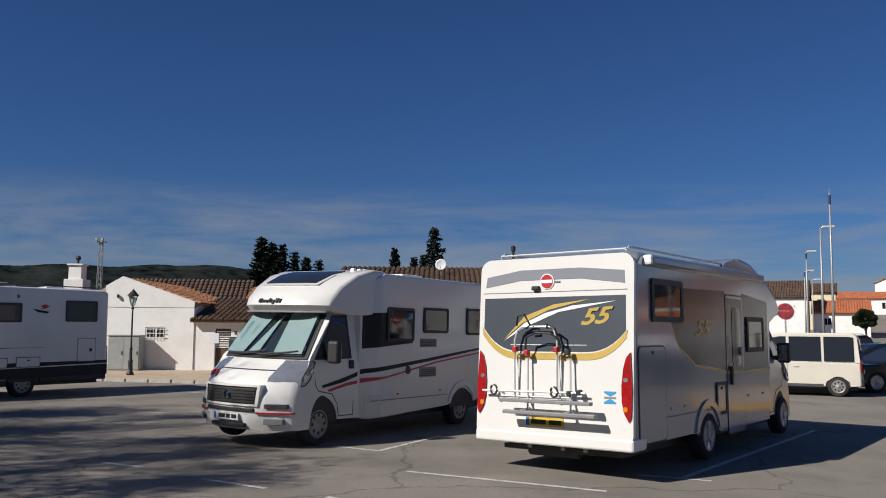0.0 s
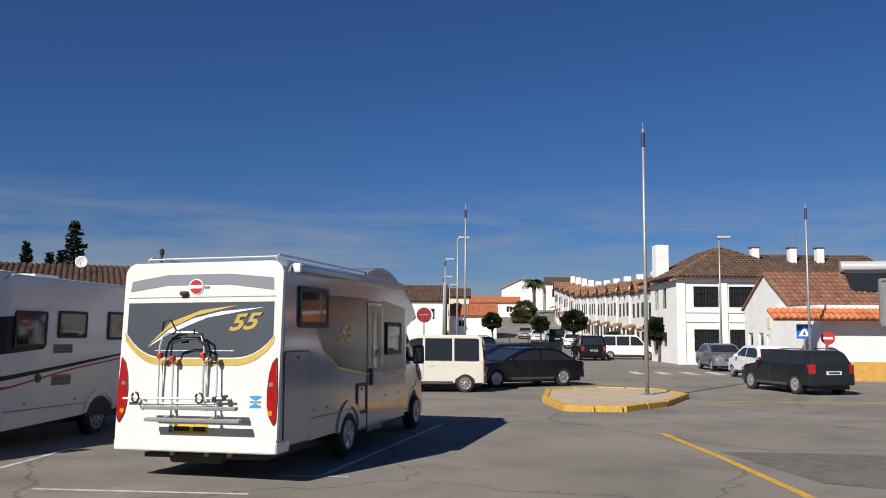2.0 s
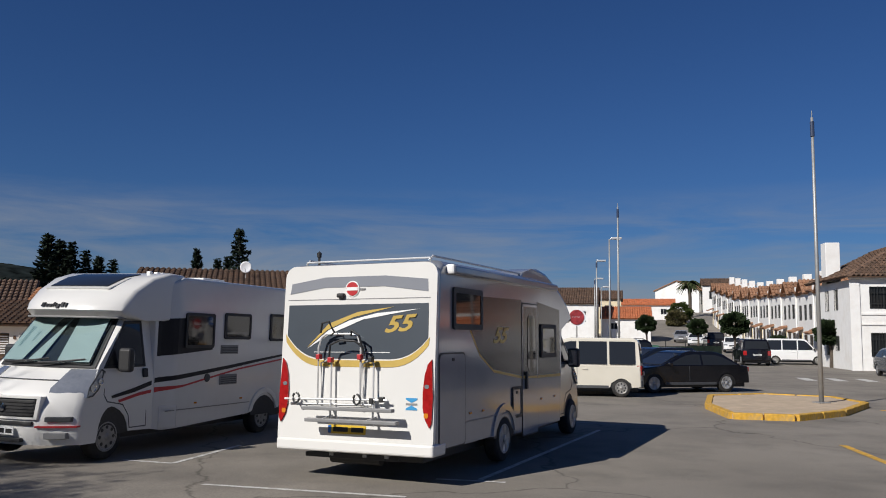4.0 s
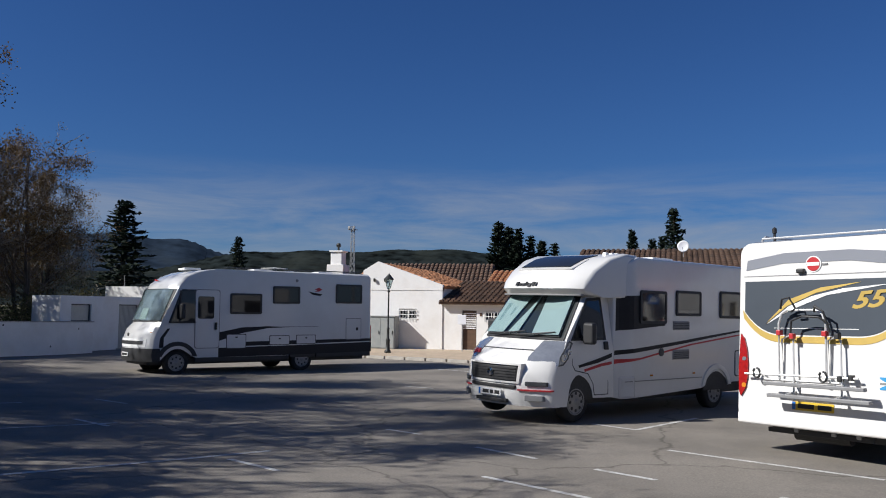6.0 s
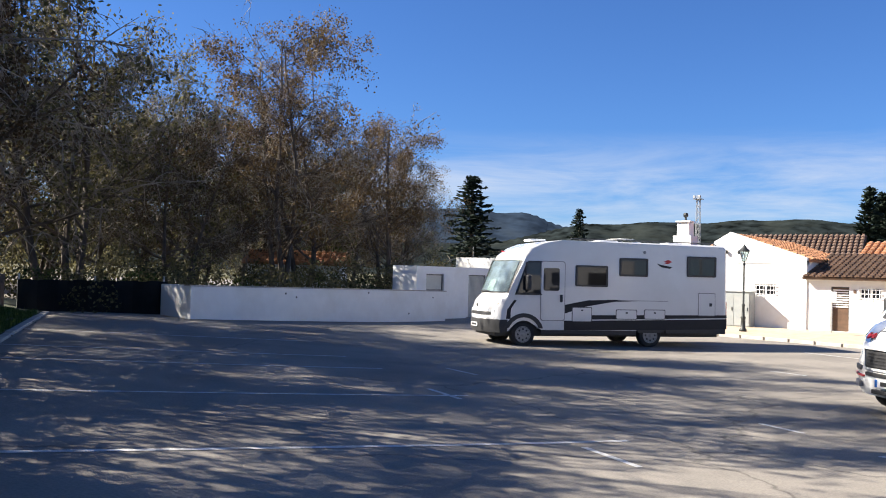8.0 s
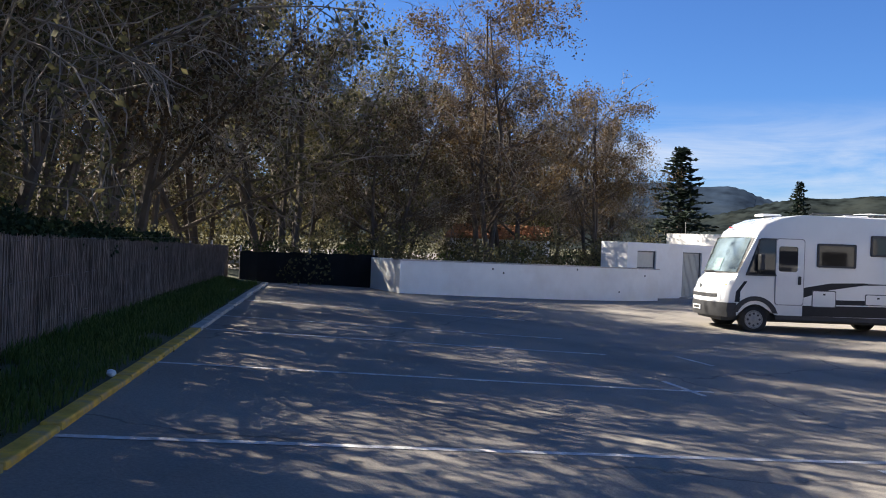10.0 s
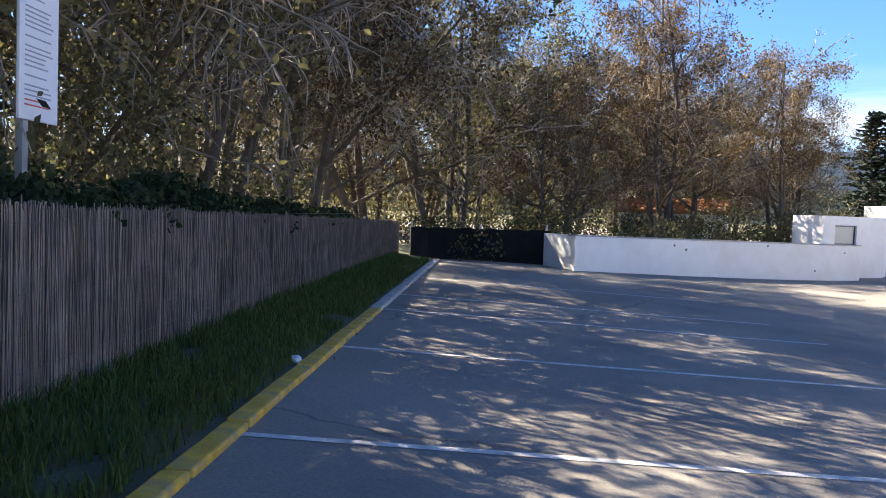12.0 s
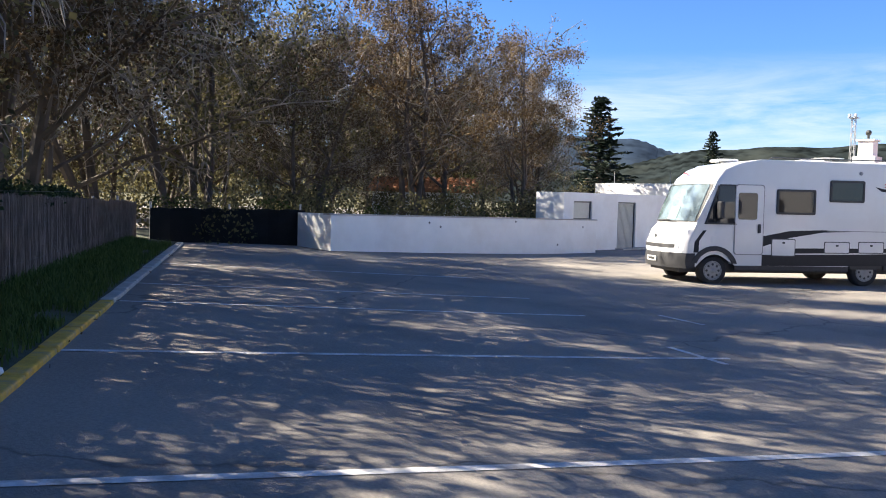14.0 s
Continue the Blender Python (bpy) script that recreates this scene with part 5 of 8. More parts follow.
        rear("lamp_segment", rrect(*sorted((s * 1.025, s * 1.085)), 1.2, 1.25, 0.02), -0.064, -0.058, LAMP_CLEAR, la)
        rear("lamp_segment", rrect(*sorted((s * 1.025, s * 1.085)), 0.84, 0.90, 0.02), -0.064, -0.058, LAMP_AMBER, la)
    pl = rear("number_plate", rrect(-0.36, 0.2, 0.6, 0.71, 0.01), -0.045, -0.034, PLATE_Y, label="yellow number plate")
    rear("plate_band", [(-0.355, 0.605), (-0.31, 0.605), (-0.31, 0.705), (-0.355, 0.705)], -0.049, -0.044, SIGN_BLUE, pl)
    for x0, x1 in ((-0.28, -0.06), (-0.01, 0.17)):
        rear("plate_mark", [(x0, 0.625), (x1, 0.625), (x1, 0.685), (x0, 0.685)], -0.048, -0.044, PLATE_INK, pl)
    rear("sticker", [(0.76, 1.06), (0.84, 1.02), (0.92, 1.06), (0.92, 1.08), (0.76, 1.08)], -0.04, -0.034, BLUE_FILM)
    rear("sticker", [(0.76, 0.93), (0.92, 0.93), (0.92, 0.95), (0.84, 0.99), (0.76, 0.95)], -0.04, -0.034, BLUE_FILM)
    rear("sticker_mark", [(0.76, 0.99), (0.92, 0.99), (0.92, 1.015), (0.76, 1.015)], -0.039, -0.034, GREY_PLASTIC)
    part("bumper", bend(bm_box(-1.16, 1.16, -0.05, 0.35, 0.36, 0.52, bevel=0.035, seg=3), rear_slope), BODY, mh, "white rear bumper")
    part("tow_frame", bm_box(-0.78, 0.62, -2.42, -2.36, 0.27, 0.33, bevel=0.008), BLACK, mh)
    for x in (-0.4, 0.1, 0.42):
        part("tow_bracket", bm_box(x, x + 0.06, -2.44, -2.35, 0.3, 0.40, bevel=0.006), GALV, mh)
    part("silencer", bm_tube([(-0.55, -2.1, 0.25), (0.2, -2.1, 0.25)], 0.09, 10), BLACK, mh)
    # side
    x = H
    for y0, y1, z0, z1 in ((-1.93, -0.9, 1.94, 2.5), (1.76, 2.62, 1.5, 2.07)):
        side_window(mh, x, y0, y1, z0, z1, 0.05, 0.075)
    side_hatch(mh, "locker_door", x, -2.33, -1.52, 0.44, 1.62, 0.08, SILVER, line=BLACK)
    side_hatch(mh, "service_flap", x, 0.34, 0.74, 0.62, 1.06, 0.04, SILVER, line=BLACK)
    part("flap_frame", ring_plate(rrect(0.32, 0.76, 0.6, 1.08, 0.04), rrect(0.37, 0.71, 0.65, 1.03, 0.03), 0, x + 0.012, x + 0.02), BLACK, mh)
    d = side_hatch(mh, "entrance_door", x, 0.82, 1.58, 0.3, 2.38, 0.06, SILVER, False, BLACK)
    part("door_window", plate(rrect(1.06, 1.44, 1.3, 2.2, 0.1), 0, x + 0.012, x + 0.022), GLASS_ACRYL, d)
    part("door_handle", bm_box(x + 0.012, x + 0.05, 0.92, 1.0, 1.02, 1.3, bevel=0.015), BLACK, d)
    stripe(mh, "grey_film", x, [(-1.34, 1.99), (-0.89, 1.95), (-0.88, 2.42), (0.8, 2.44)], [(-1.34, 1.97), (-0.98, 1.62), (-0.45, 1.38), (0.8, 1.24)], SILVER_DARK)
    stripe(mh, "grey_film", x, [(1.6, 2.44), (2.9, 2.34)], [(1.6, 1.22), (2.9, 1.22)], SILVER_DARK)
    stripe(d, "door_film", x + 0.0122, [(0.85, 2.34), (1.55, 2.34)], [(0.85, 1.24), (1.55, 1.22)], SILVER_DARK)
    stripe(d, "door_gold_line", x + 0.0122, [(0.85, 1.23), (1.55, 1.21)], [(0.85, 1.19), (1.55, 1.17)], GOLD, 0.004)
    stripe(mh, "gold_line", x, [(-1.32, 1.96), (-0.98, 1.61), (-0.45, 1.37), (0.8, 1.23)], [(-1.31, 1.90), (-0.96, 1.57), (-0.43, 1.33), (0.8, 1.19)], GOLD, 0.005)
    stripe(mh, "gold_line", x, [(1.6, 1.21), (2.9, 1.2)], [(1.6, 1.17), (2.9, 1.15)], GOLD, 0.005)
    part("skirt_line", bm_box(x, x + 0.008, -1.5, 0.3, 0.7, 0.715), GREY_PLASTIC, mh)
    for y in (-1.36, -0.9, 1.75, 2.5):
        part("side_marker", bm_box(x, x + 0.014, y, y + 0.07, 0.80, 0.83, bevel=0.004), LAMP_AMBER, mh)
    for s in (-1, 1):
        arch_trim(mh, 0, 0.42, 0.52, 0.42, s * x, BODY if s < 0 else SILVER)
        part("arch_liner", bm_box(s * 0.6, s * 1.13, -0.41, 0.41, 0.37, 0.74), BLACK, mh)
    aw = part("awning_case", bm_box(H - 0.02, H + 0.11, -2.05, 2.5, 2.66, 2.78, bevel=0.03, seg=3), SILVER, mh, "silver rolled awning case")
    part("awning_cap", bm_box(H - 0.015, H + 0.115, -2.12, -2.052, 2.655, 2.785, bevel=0.03), WHITE_FILM, aw)
    for y0, y1 in ((-2.2, 2.0),):
        for s in (-1, 1):
            part("roof_rail", bm_tube([(s * 0.95, y0, 2.84), (s * 0.95, y0 + 0.08, 2.9), (s * 0.95, y1 - 0.1, 2.9), (s * 0.95, y1, 2.84)], 0.016, 6), ALU, mh)
    part("roof_rail", bm_tube([(-0.95, -2.19, 2.87), (0.95, -2.19, 2.87)], 0.014, 6), ALU, mh)
    part("skylight", bm_box(-0.3, 0.35, -1.2, -0.6, 2.83, 2.92, bevel=0.03), WHITE_FILM, mh)
    part("skylight", bm_box(-0.35, 0.35, 0.2, 0.9, 2.83, 2.93, bevel=0.03), WHITE_FILM, mh)
    hump = [(1.0, 2.8), (1.35, 2.93), (1.75, 3.02), (2.15, 3.05), (2.6, 3.0), (3.0, 2.88), (3.35, 2.7), (3.6, 2.48), (3.5, 2.38), (2.4, 2.5)]
    shell(mh, "roof_pod", hump, 1.0, SILVER, 0.07, 3, 2.6)
    part("aerial", bm_tube([(-0.88, -2.0, 2.83), (-0.88, -2.0, 2.97)], 0.018, 6), BLACK, mh)
    part("aerial_tip", lathe([(0.0, 2.95), (0.03, 2.96), (0.034, 3.02), (0.0, 3.05)], 10), BLACK, mh).location = (-0.88, -2.0, 0)
    for s in (-1, 1):
        wheel(mh, s * 0.93, 4.035)
        wheel(mh, s * 1.03, 0)
    part("underbody", bm_box(-0.85, 0.85, -2.2, 4.3, 0.24, 0.45), BLACK, mh)
    # folded cycle rack on the rear wall
    rk = part("cycle_rack", bm_tube([(-0.5, -2.58, 0.98), (-0.5, -2.57, 1.7), (-0.46, -2.56, 1.83), (-0.38, -2.56, 1.88), (0.0, -2.56, 1.88), (0.09, -2.56, 1.84), (0.14, -2.57, 1.7), (0.14, -2.58, 0.98)], 0.015, 8), ALU, mh, "folded aluminium cycle rack")
    part("rack_bar", bm_tube([(-1.0, -2.60, 1.03), (0.55, -2.60, 1.05)], 0.014, 8), ALU, rk)
    part("rack_bar", bm_tube([(-0.75, -2.57, 0.97), (0.3, -2.57, 0.98)], 0.011, 8), ALU, rk)
    for xa, za in ((-0.31, 1.56), (0.32, 1.56)):
        part("rack_leg", bm_tube([(xa - 0.18, -2.50, 1.05), (xa - 0.18, -2.52, 1.5), (xa - 0.05, -2.55, 1.55), (xa, -2.55, 1.5), (xa + 0.03, -2.62, 0.72)], 0.013, 8), ALU, rk)
    for z, xa, xb in ((0.93, -0.62, 0.7), (0.78, -0.57, 0.76)):
        part("wheel_rail", bm_box(xa, xb, -2.78, -2.69, z - 0.02, z + 0.025, bevel=0.008), GREY_PLASTIC, rk)
    for xa in (-0.31, 0.34):
        part("rail_arm", bm_tube([(xa, -2.5, 0.83), (xa, -2.76, 0.80)], 0.013, 6), ALU, rk)
        part("rail_arm", bm_tube([(xa, -2.5, 0.93), (xa, -2.76, 0.93)], 0.013, 6), ALU, rk)
    for pts in ([(-0.45, -2.6, 1.9), (-0.38, -2.68, 2.02), (-0.28, -2.68, 2.04), (-0.22, -2.64, 1.9), (-0.3, -2.6, 1.86)], [(-0.32, -2.6, 1.56), (-0.28, -2.64, 1.74), (-0.12, -2.66, 1.8), (0.1, -2.66, 1.79), (0.22, -2.62, 1.7)], [(0.0, -2.58, 1.86), (0.05, -2.66, 1.93), (0.16, -2.66, 1.86), (0.22, -2.62, 1.6)]):
        part("bike_arm", bm_tube(pts, 0.014, 8), BLACK, rk)
    for xa, z in ((-0.48, 1.58), (-0.3, 1.54), (0.14, 1.58), (0.3, 1.55), (0.32, 1.03), (0.46, 1.05)):
        part("clamp", bm_box(xa - 0.03, xa + 0.03, -2.63, -2.55, z - 0.03, z + 0.04, bevel=0.01), RED_FILM if z > 1.03 and xa < 0.2 else BLACK, rk)
    for xa in (-0.8, 0.12):
        bm = bmesh.new()
        tube(bm, [(xa + 0.05 * math.sin(k * math.pi / 5), -2.63, 1.05 + 0.065 * math.cos(k * math.pi / 5)) for k in range(10)], 0.014, 6)
        part("strap_ring", bm, BLACK, rk)


build_silver()


# white low-profile with red and charcoal stripes
def build_white():
    mh = motorhome(pose(-0.59, 17.77, 0.0, 0.4, -0.8, 146.5), "white low-profile motorhome with red and charcoal side stripes")
    H = 1.12
    prof = [(-2.1, 0.5), (-2.05, 2.76), (-1.95, 2.8), (2.55, 2.8), (3.05, 2.62), (3.1, 2.1), (3.08, 0.36), (2.9, 0.33), (0.55, 0.42)] + arch_pts(0, 0.44, 0.44) + [(-0.6, 0.5)]
    def taper(x, y, z):
        # the body draws in to meet the cab
        t = min(1.0, max(0.0, (y - 2.64) / 0.4))
        return x * (1 - 0.1 * t * t * (3 - 2 * t)), y, z
    shell(mh, "body", prof, H, BODY_SIDE, 0.05, 2, 0.6, taper, (), "white body", (2.66, 2.76, 2.86, 2.96))
    van_cab(mh, BODY, BODY)
    def cap_form(x, y, z):
        k = min(1.0, max(0.0, (y - 2.9) / 1.1))
        y -= k * 0.30 * (abs(x) / 1.05) ** 3
        x *= 1 - 0.10 * k - 0.04 * max(0.0, z - 2.4)
        return x, y, z
    cp = [(2.5, 2.06), (2.5, 2.83), (2.85, 2.845), (3.35, 2.74), (3.85, 2.52), (4.08, 2.32), (4.12, 2.2), (4.02, 2.1), (3.6, 2.06)]
    cap = shell(mh, "cab_cap", cp, 1.09, BODY, 0.06, 3, 2.0, cap_form, (-0.9, -0.6, -0.3, 0, 0.3, 0.6, 0.9), label="white moulded cap over the cab")
    def capp(name, bm, material, label=""):
        cut(bm, 0, (-0.9, -0.6, -0.3, 0, 0.3, 0.6, 0.9))
        return soft(part(name, bend(bm, cap_form), material, cap, label))
    capp("skylight", extrude_poly(bmesh.new(), [(3.78, 2.562), (3.40, 2.722), (3.05, 2.80), (3.05, 2.82), (3.41, 2.745), (3.79, 2.585)], 0, -0.62, 0.62), GLASS, "tinted skylight")
    capp("skylight_frame", extrude_poly(bmesh.new(), [(3.84, 2.53), (3.40, 2.712), (2.98, 2.80), (2.98, 2.81), (3.40, 2.73), (3.85, 2.545)], 0, -0.70, 0.70), BODY)
    capp("cap_lip", bm_box(-1.0, 1.0, 3.9, 4.1, 2.075, 2.105, bevel=0.01), GREY_PLASTIC)
    x = 0.42
    for wd, up, dn in ((0.075, 0.02, 0), (0.065, 0, 0), (0.065, 0, 0), (0.022, 0.025, 0), (0.022, 0.01, 0), (0.065, 0, 0.02), (0.065, 0.025, 0), (0.04, 0.015, 0)):
        z0, z1 = 2.243 - dn, 2.283 + up
        w = extrude_poly(bmesh.new(), [(x - (z0 - 2.23) * 0.4, z0), (x - wd - (z0 - 2.23) * 0.4, z0), (x - wd - (z1 - 2.23) * 0.4, z1), (x - (z1 - 2.23) * 0.4, z1)], 1, 4.06, 4.104)
        bend(w, lambda x, y, z: (x, y + (0.006 + (2.30 - z) * 0.34 if y > 4.08 else 0), z))
        capp("wordmark_bar", w, DARK_FILM)
        x -= wd + 0.02
    part("roof_box", bm_box(-0.3, 0.3, 2.2, 2.55, 2.8, 2.86, bevel=0.02), WHITE_FILM, mh)
    part("roof_box", bm_box(-0.4, 0.3, 0.4, 1.1, 2.8, 2.9, bevel=0.03), WHITE_FILM, mh)
    for y in (2.9, 2.72, 2.58):
        part("roof_stud", bm_box(-0.7, -0.62, y - 0.04, y + 0.04, 2.8, 2.875, bevel=0.015), WHITE_FILM, mh)
    for s in (-1, 1):
        x = s * H
        for y0, y1, z0, z1 in ((1.7, 2.5, 1.63, 2.22), (0.57, 1.4, 1.78, 2.25), (-0.95, -0.1, 1.75, 2.28)):
            side_window(mh, x, y0, y1, z0, z1, 0.05, 0.05)
        stripe(mh, "window_band", x, [(3.06, 2.1), (1.72, 2.16)], [(3.06, 1.5), (1.72, 1.6)], DARK_FILM, fn=taper)
        stripe(mh, "charcoal_stripe", x, [(3.06, 1.16), (2.3, 1.22), (1.2, 1.32), (0.2, 1.42), (-1.2, 1.55), (-2.0, 1.6)], [(3.06, 1.08), (2.3, 1.15), (1.2, 1.26), (0.2, 1.37), (-1.2, 1.52), (-2.0, 1.58)], DARK_FILM, fn=taper)
        stripe(mh, "red_stripe", x, [(3.06, 1.01), (2.45, 1.03), (2.0, 1.10), (0.9, 1.26), (-0.3, 1.38), (-2.0, 1.55)], [(3.06, 0.93), (2.45, 1.0), (2.0, 1.07), (0.9, 1.23), (-0.3, 1.35), (-2.0, 1.53)], RED_FILM, 0.0045, taper)
        for z0, z1 in ((1.52, 1.68), (0.98, 1.16)):
            v = part("fridge_vent", bm_box(x, x + s * 0.015, 0.95, 1.48, z0, z1, bevel=0.006), GREY_PLASTIC, mh)
            for k in range(4):
                zz = z0 + 0.02 + k * (z1 - z0 - 0.04) / 4
                part("slat", bm_box(x + s * 0.015, x + s * 0.022, 0.98, 1.45, zz, zz + 0.014), DARK_GREY, v)
        part("filler_cap", lathe([(0.0, 0), (0.075, 0), (0.07, s * 0.02), (0.0, s * 0.022)], 14, 0), DARK_GREY, mh).location = (x, 1.84, 1.12)
        side_hatch(mh, "locker_flap", x, -1.5, -0.7, 0.62, 1.1, 0.05, BODY_SIDE)
        part("skirt_rail", bm_box(x, x + s * 0.01, 0.5, 2.9, 0.62, 0.635), GREY_PLASTIC, mh)
        part("step_box", bend(bm_box(x - s * 0.03, x + s * 0.02, 2.62, 2.95, 0.34, 0.72, bevel=0.03), taper), BODY_SIDE, mh)
        arch_trim(mh, 0, 0.44, 0.53, 0.46, x, BODY)
        part("arch_liner", bm_box(s * 0.6, s * 1.11, -0.43, 0.43, 0.37, 0.78), BLACK, mh)
        for y in (2.1, 0.75, -1.0):
            part("side_marker", bm_box(x, x + s * 0.014, y, y + 0.07, 0.7, 0.73, bevel=0.004), LAMP_AMBER, mh)
        # door films continue the stripes on the cab
        for up, lo, mt in (([(4.0, 0.93), (3.5, 1.03), (3.12, 1.12)], [(3.98, 0.89), (3.5, 0.96), (3.12, 1.05)], DARK_FILM), ([(3.85, 0.86), (3.4, 0.95), (3.12, 0.98)], [(3.83, 0.82), (3.4, 0.9), (3.12, 0.93)], RED_FILM)):
            stripe(mh, "cab_stripe", s * 1.004, up, lo, mt)
        bm = bm_box(s * 0.55, s * 0.995, 4.95, 5.06, 0.52, 0.545)
        cut(bm, 0, (s * 0.7, s * 0.85))
        part("red_bumper_strip", bend(bm, cab_form), RED_FILM, mh)
        wheel(mh, s * 0.88, 4.035, style="steel", rim_mat=STEEL_RIM)
        wheel(mh, s * 0.97, 0, style="steel", rim_mat=STEEL_RIM)
    bm = plate([(0.70, 1.10), (0.66, 1.05), (0.62, 1.11), (0.58, 1.06), (0.56, 1.07), (0.61, 1.14), (0.65, 1.09), (0.69, 1.14)], 1, 4.86, 4.9)
    part("bonnet_mark", bend(bm, lambda x, y, z: (x, y - (z - 1.0) * 1.35 - 0.02, z - 0.0)), RED_FILM, mh)
    part("underbody", bm_box(-0.8, 0.8, -1.9, 4.3, 0.26, 0.5), BLACK, mh)
    part("rear_lamp", bm_box(-1.08, -0.96, -2.13, -2.08, 0.8, 1.5, bevel=0.02), LAMP_RED, mh)
    part("rear_lamp", bm_box(0.96, 1.08, -2.13, -2.08, 0.8, 1.5, bevel=0.02), LAMP_RED, mh)


build_white()


# large integrated motorhome with the dark skirt
def a_form(x, y, z):
    k = min(1.0, max(0.0, (y - 2.7) / 1.5))
    low = min(1.0, max(0.0, (1.25 - z) / 0.35))
    k2 = min(1.0, max(0.0, (y - 4.05) / 0.7))
    y -= (k * k * (1 - low) + k2 * k2 * low) * 0.47 * (abs(x) / 1.13) ** 2.6
    if y > 2.5 and z > 1.5:
        x *= 1 - 0.05 * (z - 1.5) * k
    if y > 3.95:
        y = 3.95 + (y - 3.95) * 0.68
    return x, y, z


def build_integrated():
    mh = motorhome(pose(-11.73, 23.18, -0.02, -0.15, 0.7, 142.4), "large white integrated motorhome with a dark grey skirt and swoosh")
    H = 1.13
    XA = (-1.05, -0.9, -0.7, -0.45, -0.2, 0, 0.2, 0.45, 0.7, 0.9, 1.05)
    wb = 3.69
    prof = [(-2.34, 0.52), (-2.33, 2.76), (-2.22, 2.86), (2.6, 2.86), (3.2, 2.80), (3.65, 2.66), (3.98, 2.45), (4.08, 2.3), (4.6, 1.4), (4.86, 1.22), (4.98, 0.98), (5.02, 0.72), (5.0, 0.42), (4.25, 0.42)] + arch_pts(wb, 0.45, 0.5) + [(3.2, 0.46), (0.46, 0.46)] + arch_pts(0, 0.40, 0.5) + [(-0.5, 0.5)]
    body = shell(mh, "body", prof, H, BODY_SIDE, 0.08, 3, 0.6, a_form, XA, label="white body")
    def form(name, bm, material, par=body, label=""):
        cut(bm, 0, XA)
        return soft(part(name, bend(bm, a_form), material, par, label))
    form("windscreen_surround", extrude_poly(bmesh.new(), [(4.09, 2.29), (4.60, 1.41), (4.61, 1.415), (4.10, 2.295)], 0, -1.1, 1.1), BLACK)
    # sheet behind the pane, its pale blue stands in for reflected sky
    form("cab_tone_sheet", extrude_poly(bmesh.new(), [(4.108, 2.259), (4.582, 1.441), (4.59, 1.446), (4.116, 2.264)], 0, -1.04, 1.04), CAB_SKY_SHEEN).location = (0, 0.016, 0.009)
    form("sun_blind", extrude_poly(bmesh.new(), [(4.274, 1.973), (4.549, 1.498), (4.557, 1.503), (4.282, 1.978)], 0, 0.55, 1.0), BLIND, label="pale folded blind inside the windscreen").location = (0, 0.024, 0.014)
    form("dashboard_cover", extrude_poly(bmesh.new(), [(4.396, 1.762), (4.569, 1.463), (4.577, 1.468), (4.404, 1.767)], 0, -0.5, -0.1), BLIND).location = (0, 0.024, 0.014)
    pane = form("windscreen", extrude_poly(bmesh.new(), [(4.098, 2.277), (4.592, 1.423), (4.6, 1.428), (4.106, 2.282)], 0, -1.06, 1.06), CLEAR)
    pane.location = (0, 0.036, 0.021)
    pane.visible_shadow = False
    form("wiper", bm_tube([(0.5, 4.66, 1.44), (-0.3, 4.655, 1.47)], 0.013, 5), BLACK)
    form("nose_band", extrude_poly(bmesh.new(), [(5.005, 0.76), (4.985, 0.97), (4.995, 0.975), (5.02, 0.76)], 0, -0.95, 0.95), WHITE_FILM)
    form("grille", extrude_poly(bmesh.new(), [(5.012, 0.83), (5.0, 0.91), (5.02, 0.915), (5.035, 0.83)], 0, -0.85, 0.85), BLACK)
    form("bumper", extrude_poly(bmesh.new(), [(4.3, 0.40), (4.3, 0.72), (5.03, 0.72), (5.06, 0.55), (5.02, 0.38)], 0, -1.14, 1.14), BLACK, label="black front bumper")
    part("number_plate", bm_box(-0.26, 0.26, 4.70, 4.715, 0.5, 0.61, bevel=0.004), PLATE_W, body)
    part("plate_mark", bm_box(-0.2, 0.2, 4.715, 4.718, 0.525, 0.585), PLATE_INK, body)
    part("badge", lathe([(0.0, 0), (0.05, 0), (0.05, 0.015), (0.0, 0.018)], 12, 1), DARK_GREY, body).location = (0, 4.63, 1.08)
    for s in (-1, 1):
        x = s * H
        form("headlamp", lathe([(0.0, 0.0), (0.1, 0.0), (0.11, 0.03), (0.09, 0.05), (0.0, 0.055)], 16, 1), LAMP_CLEAR).location = (s * 0.84, 4.36, 0.98)
        form("indicator", bm_box(s * 0.96, s * 1.06, 4.85, 4.9, 1.08, 1.16, bevel=0.02), LAMP_AMBER)
        # cab side glass and its door
        form("cab_side_glass", plate([(3.28, 1.42), (4.36, 1.42), (3.98, 2.12), (3.86, 2.24), (3.28, 2.24)], 0, x, x + s * 0.008), GLASS)
        form("glass_seal", ring_plate([(3.24, 1.38), (4.42, 1.38), (4.0, 2.18), (3.88, 2.28), (3.24, 2.28)], [(3.28, 1.42), (4.36, 1.42), (3.98, 2.12), (3.86, 2.24), (3.28, 2.24)], 0, x, x + s * 0.012), BLACK)
        part("vent_window_bar", bm_box(x - s * 0.004, x + s * 0.013, 3.62, 3.66, 1.4, 2.25), BLACK, mh)
        mr = part("mirror", bm_box(s * 1.14, s * 1.34, 3.56, 3.68, 1.5, 1.9, bevel=0.04, seg=3), BLACK, mh)
        part("mirror_arm", bm_box(s * 1.1, s * 1.2, 3.6, 3.65, 1.46, 1.56, bevel=0.01), BLACK, mr)
        dr = side_hatch(mh, "cab_door", x, 2.56, 3.22, 0.72, 2.27, 0.07, BODY_SIDE, False, GREY_PLASTIC)
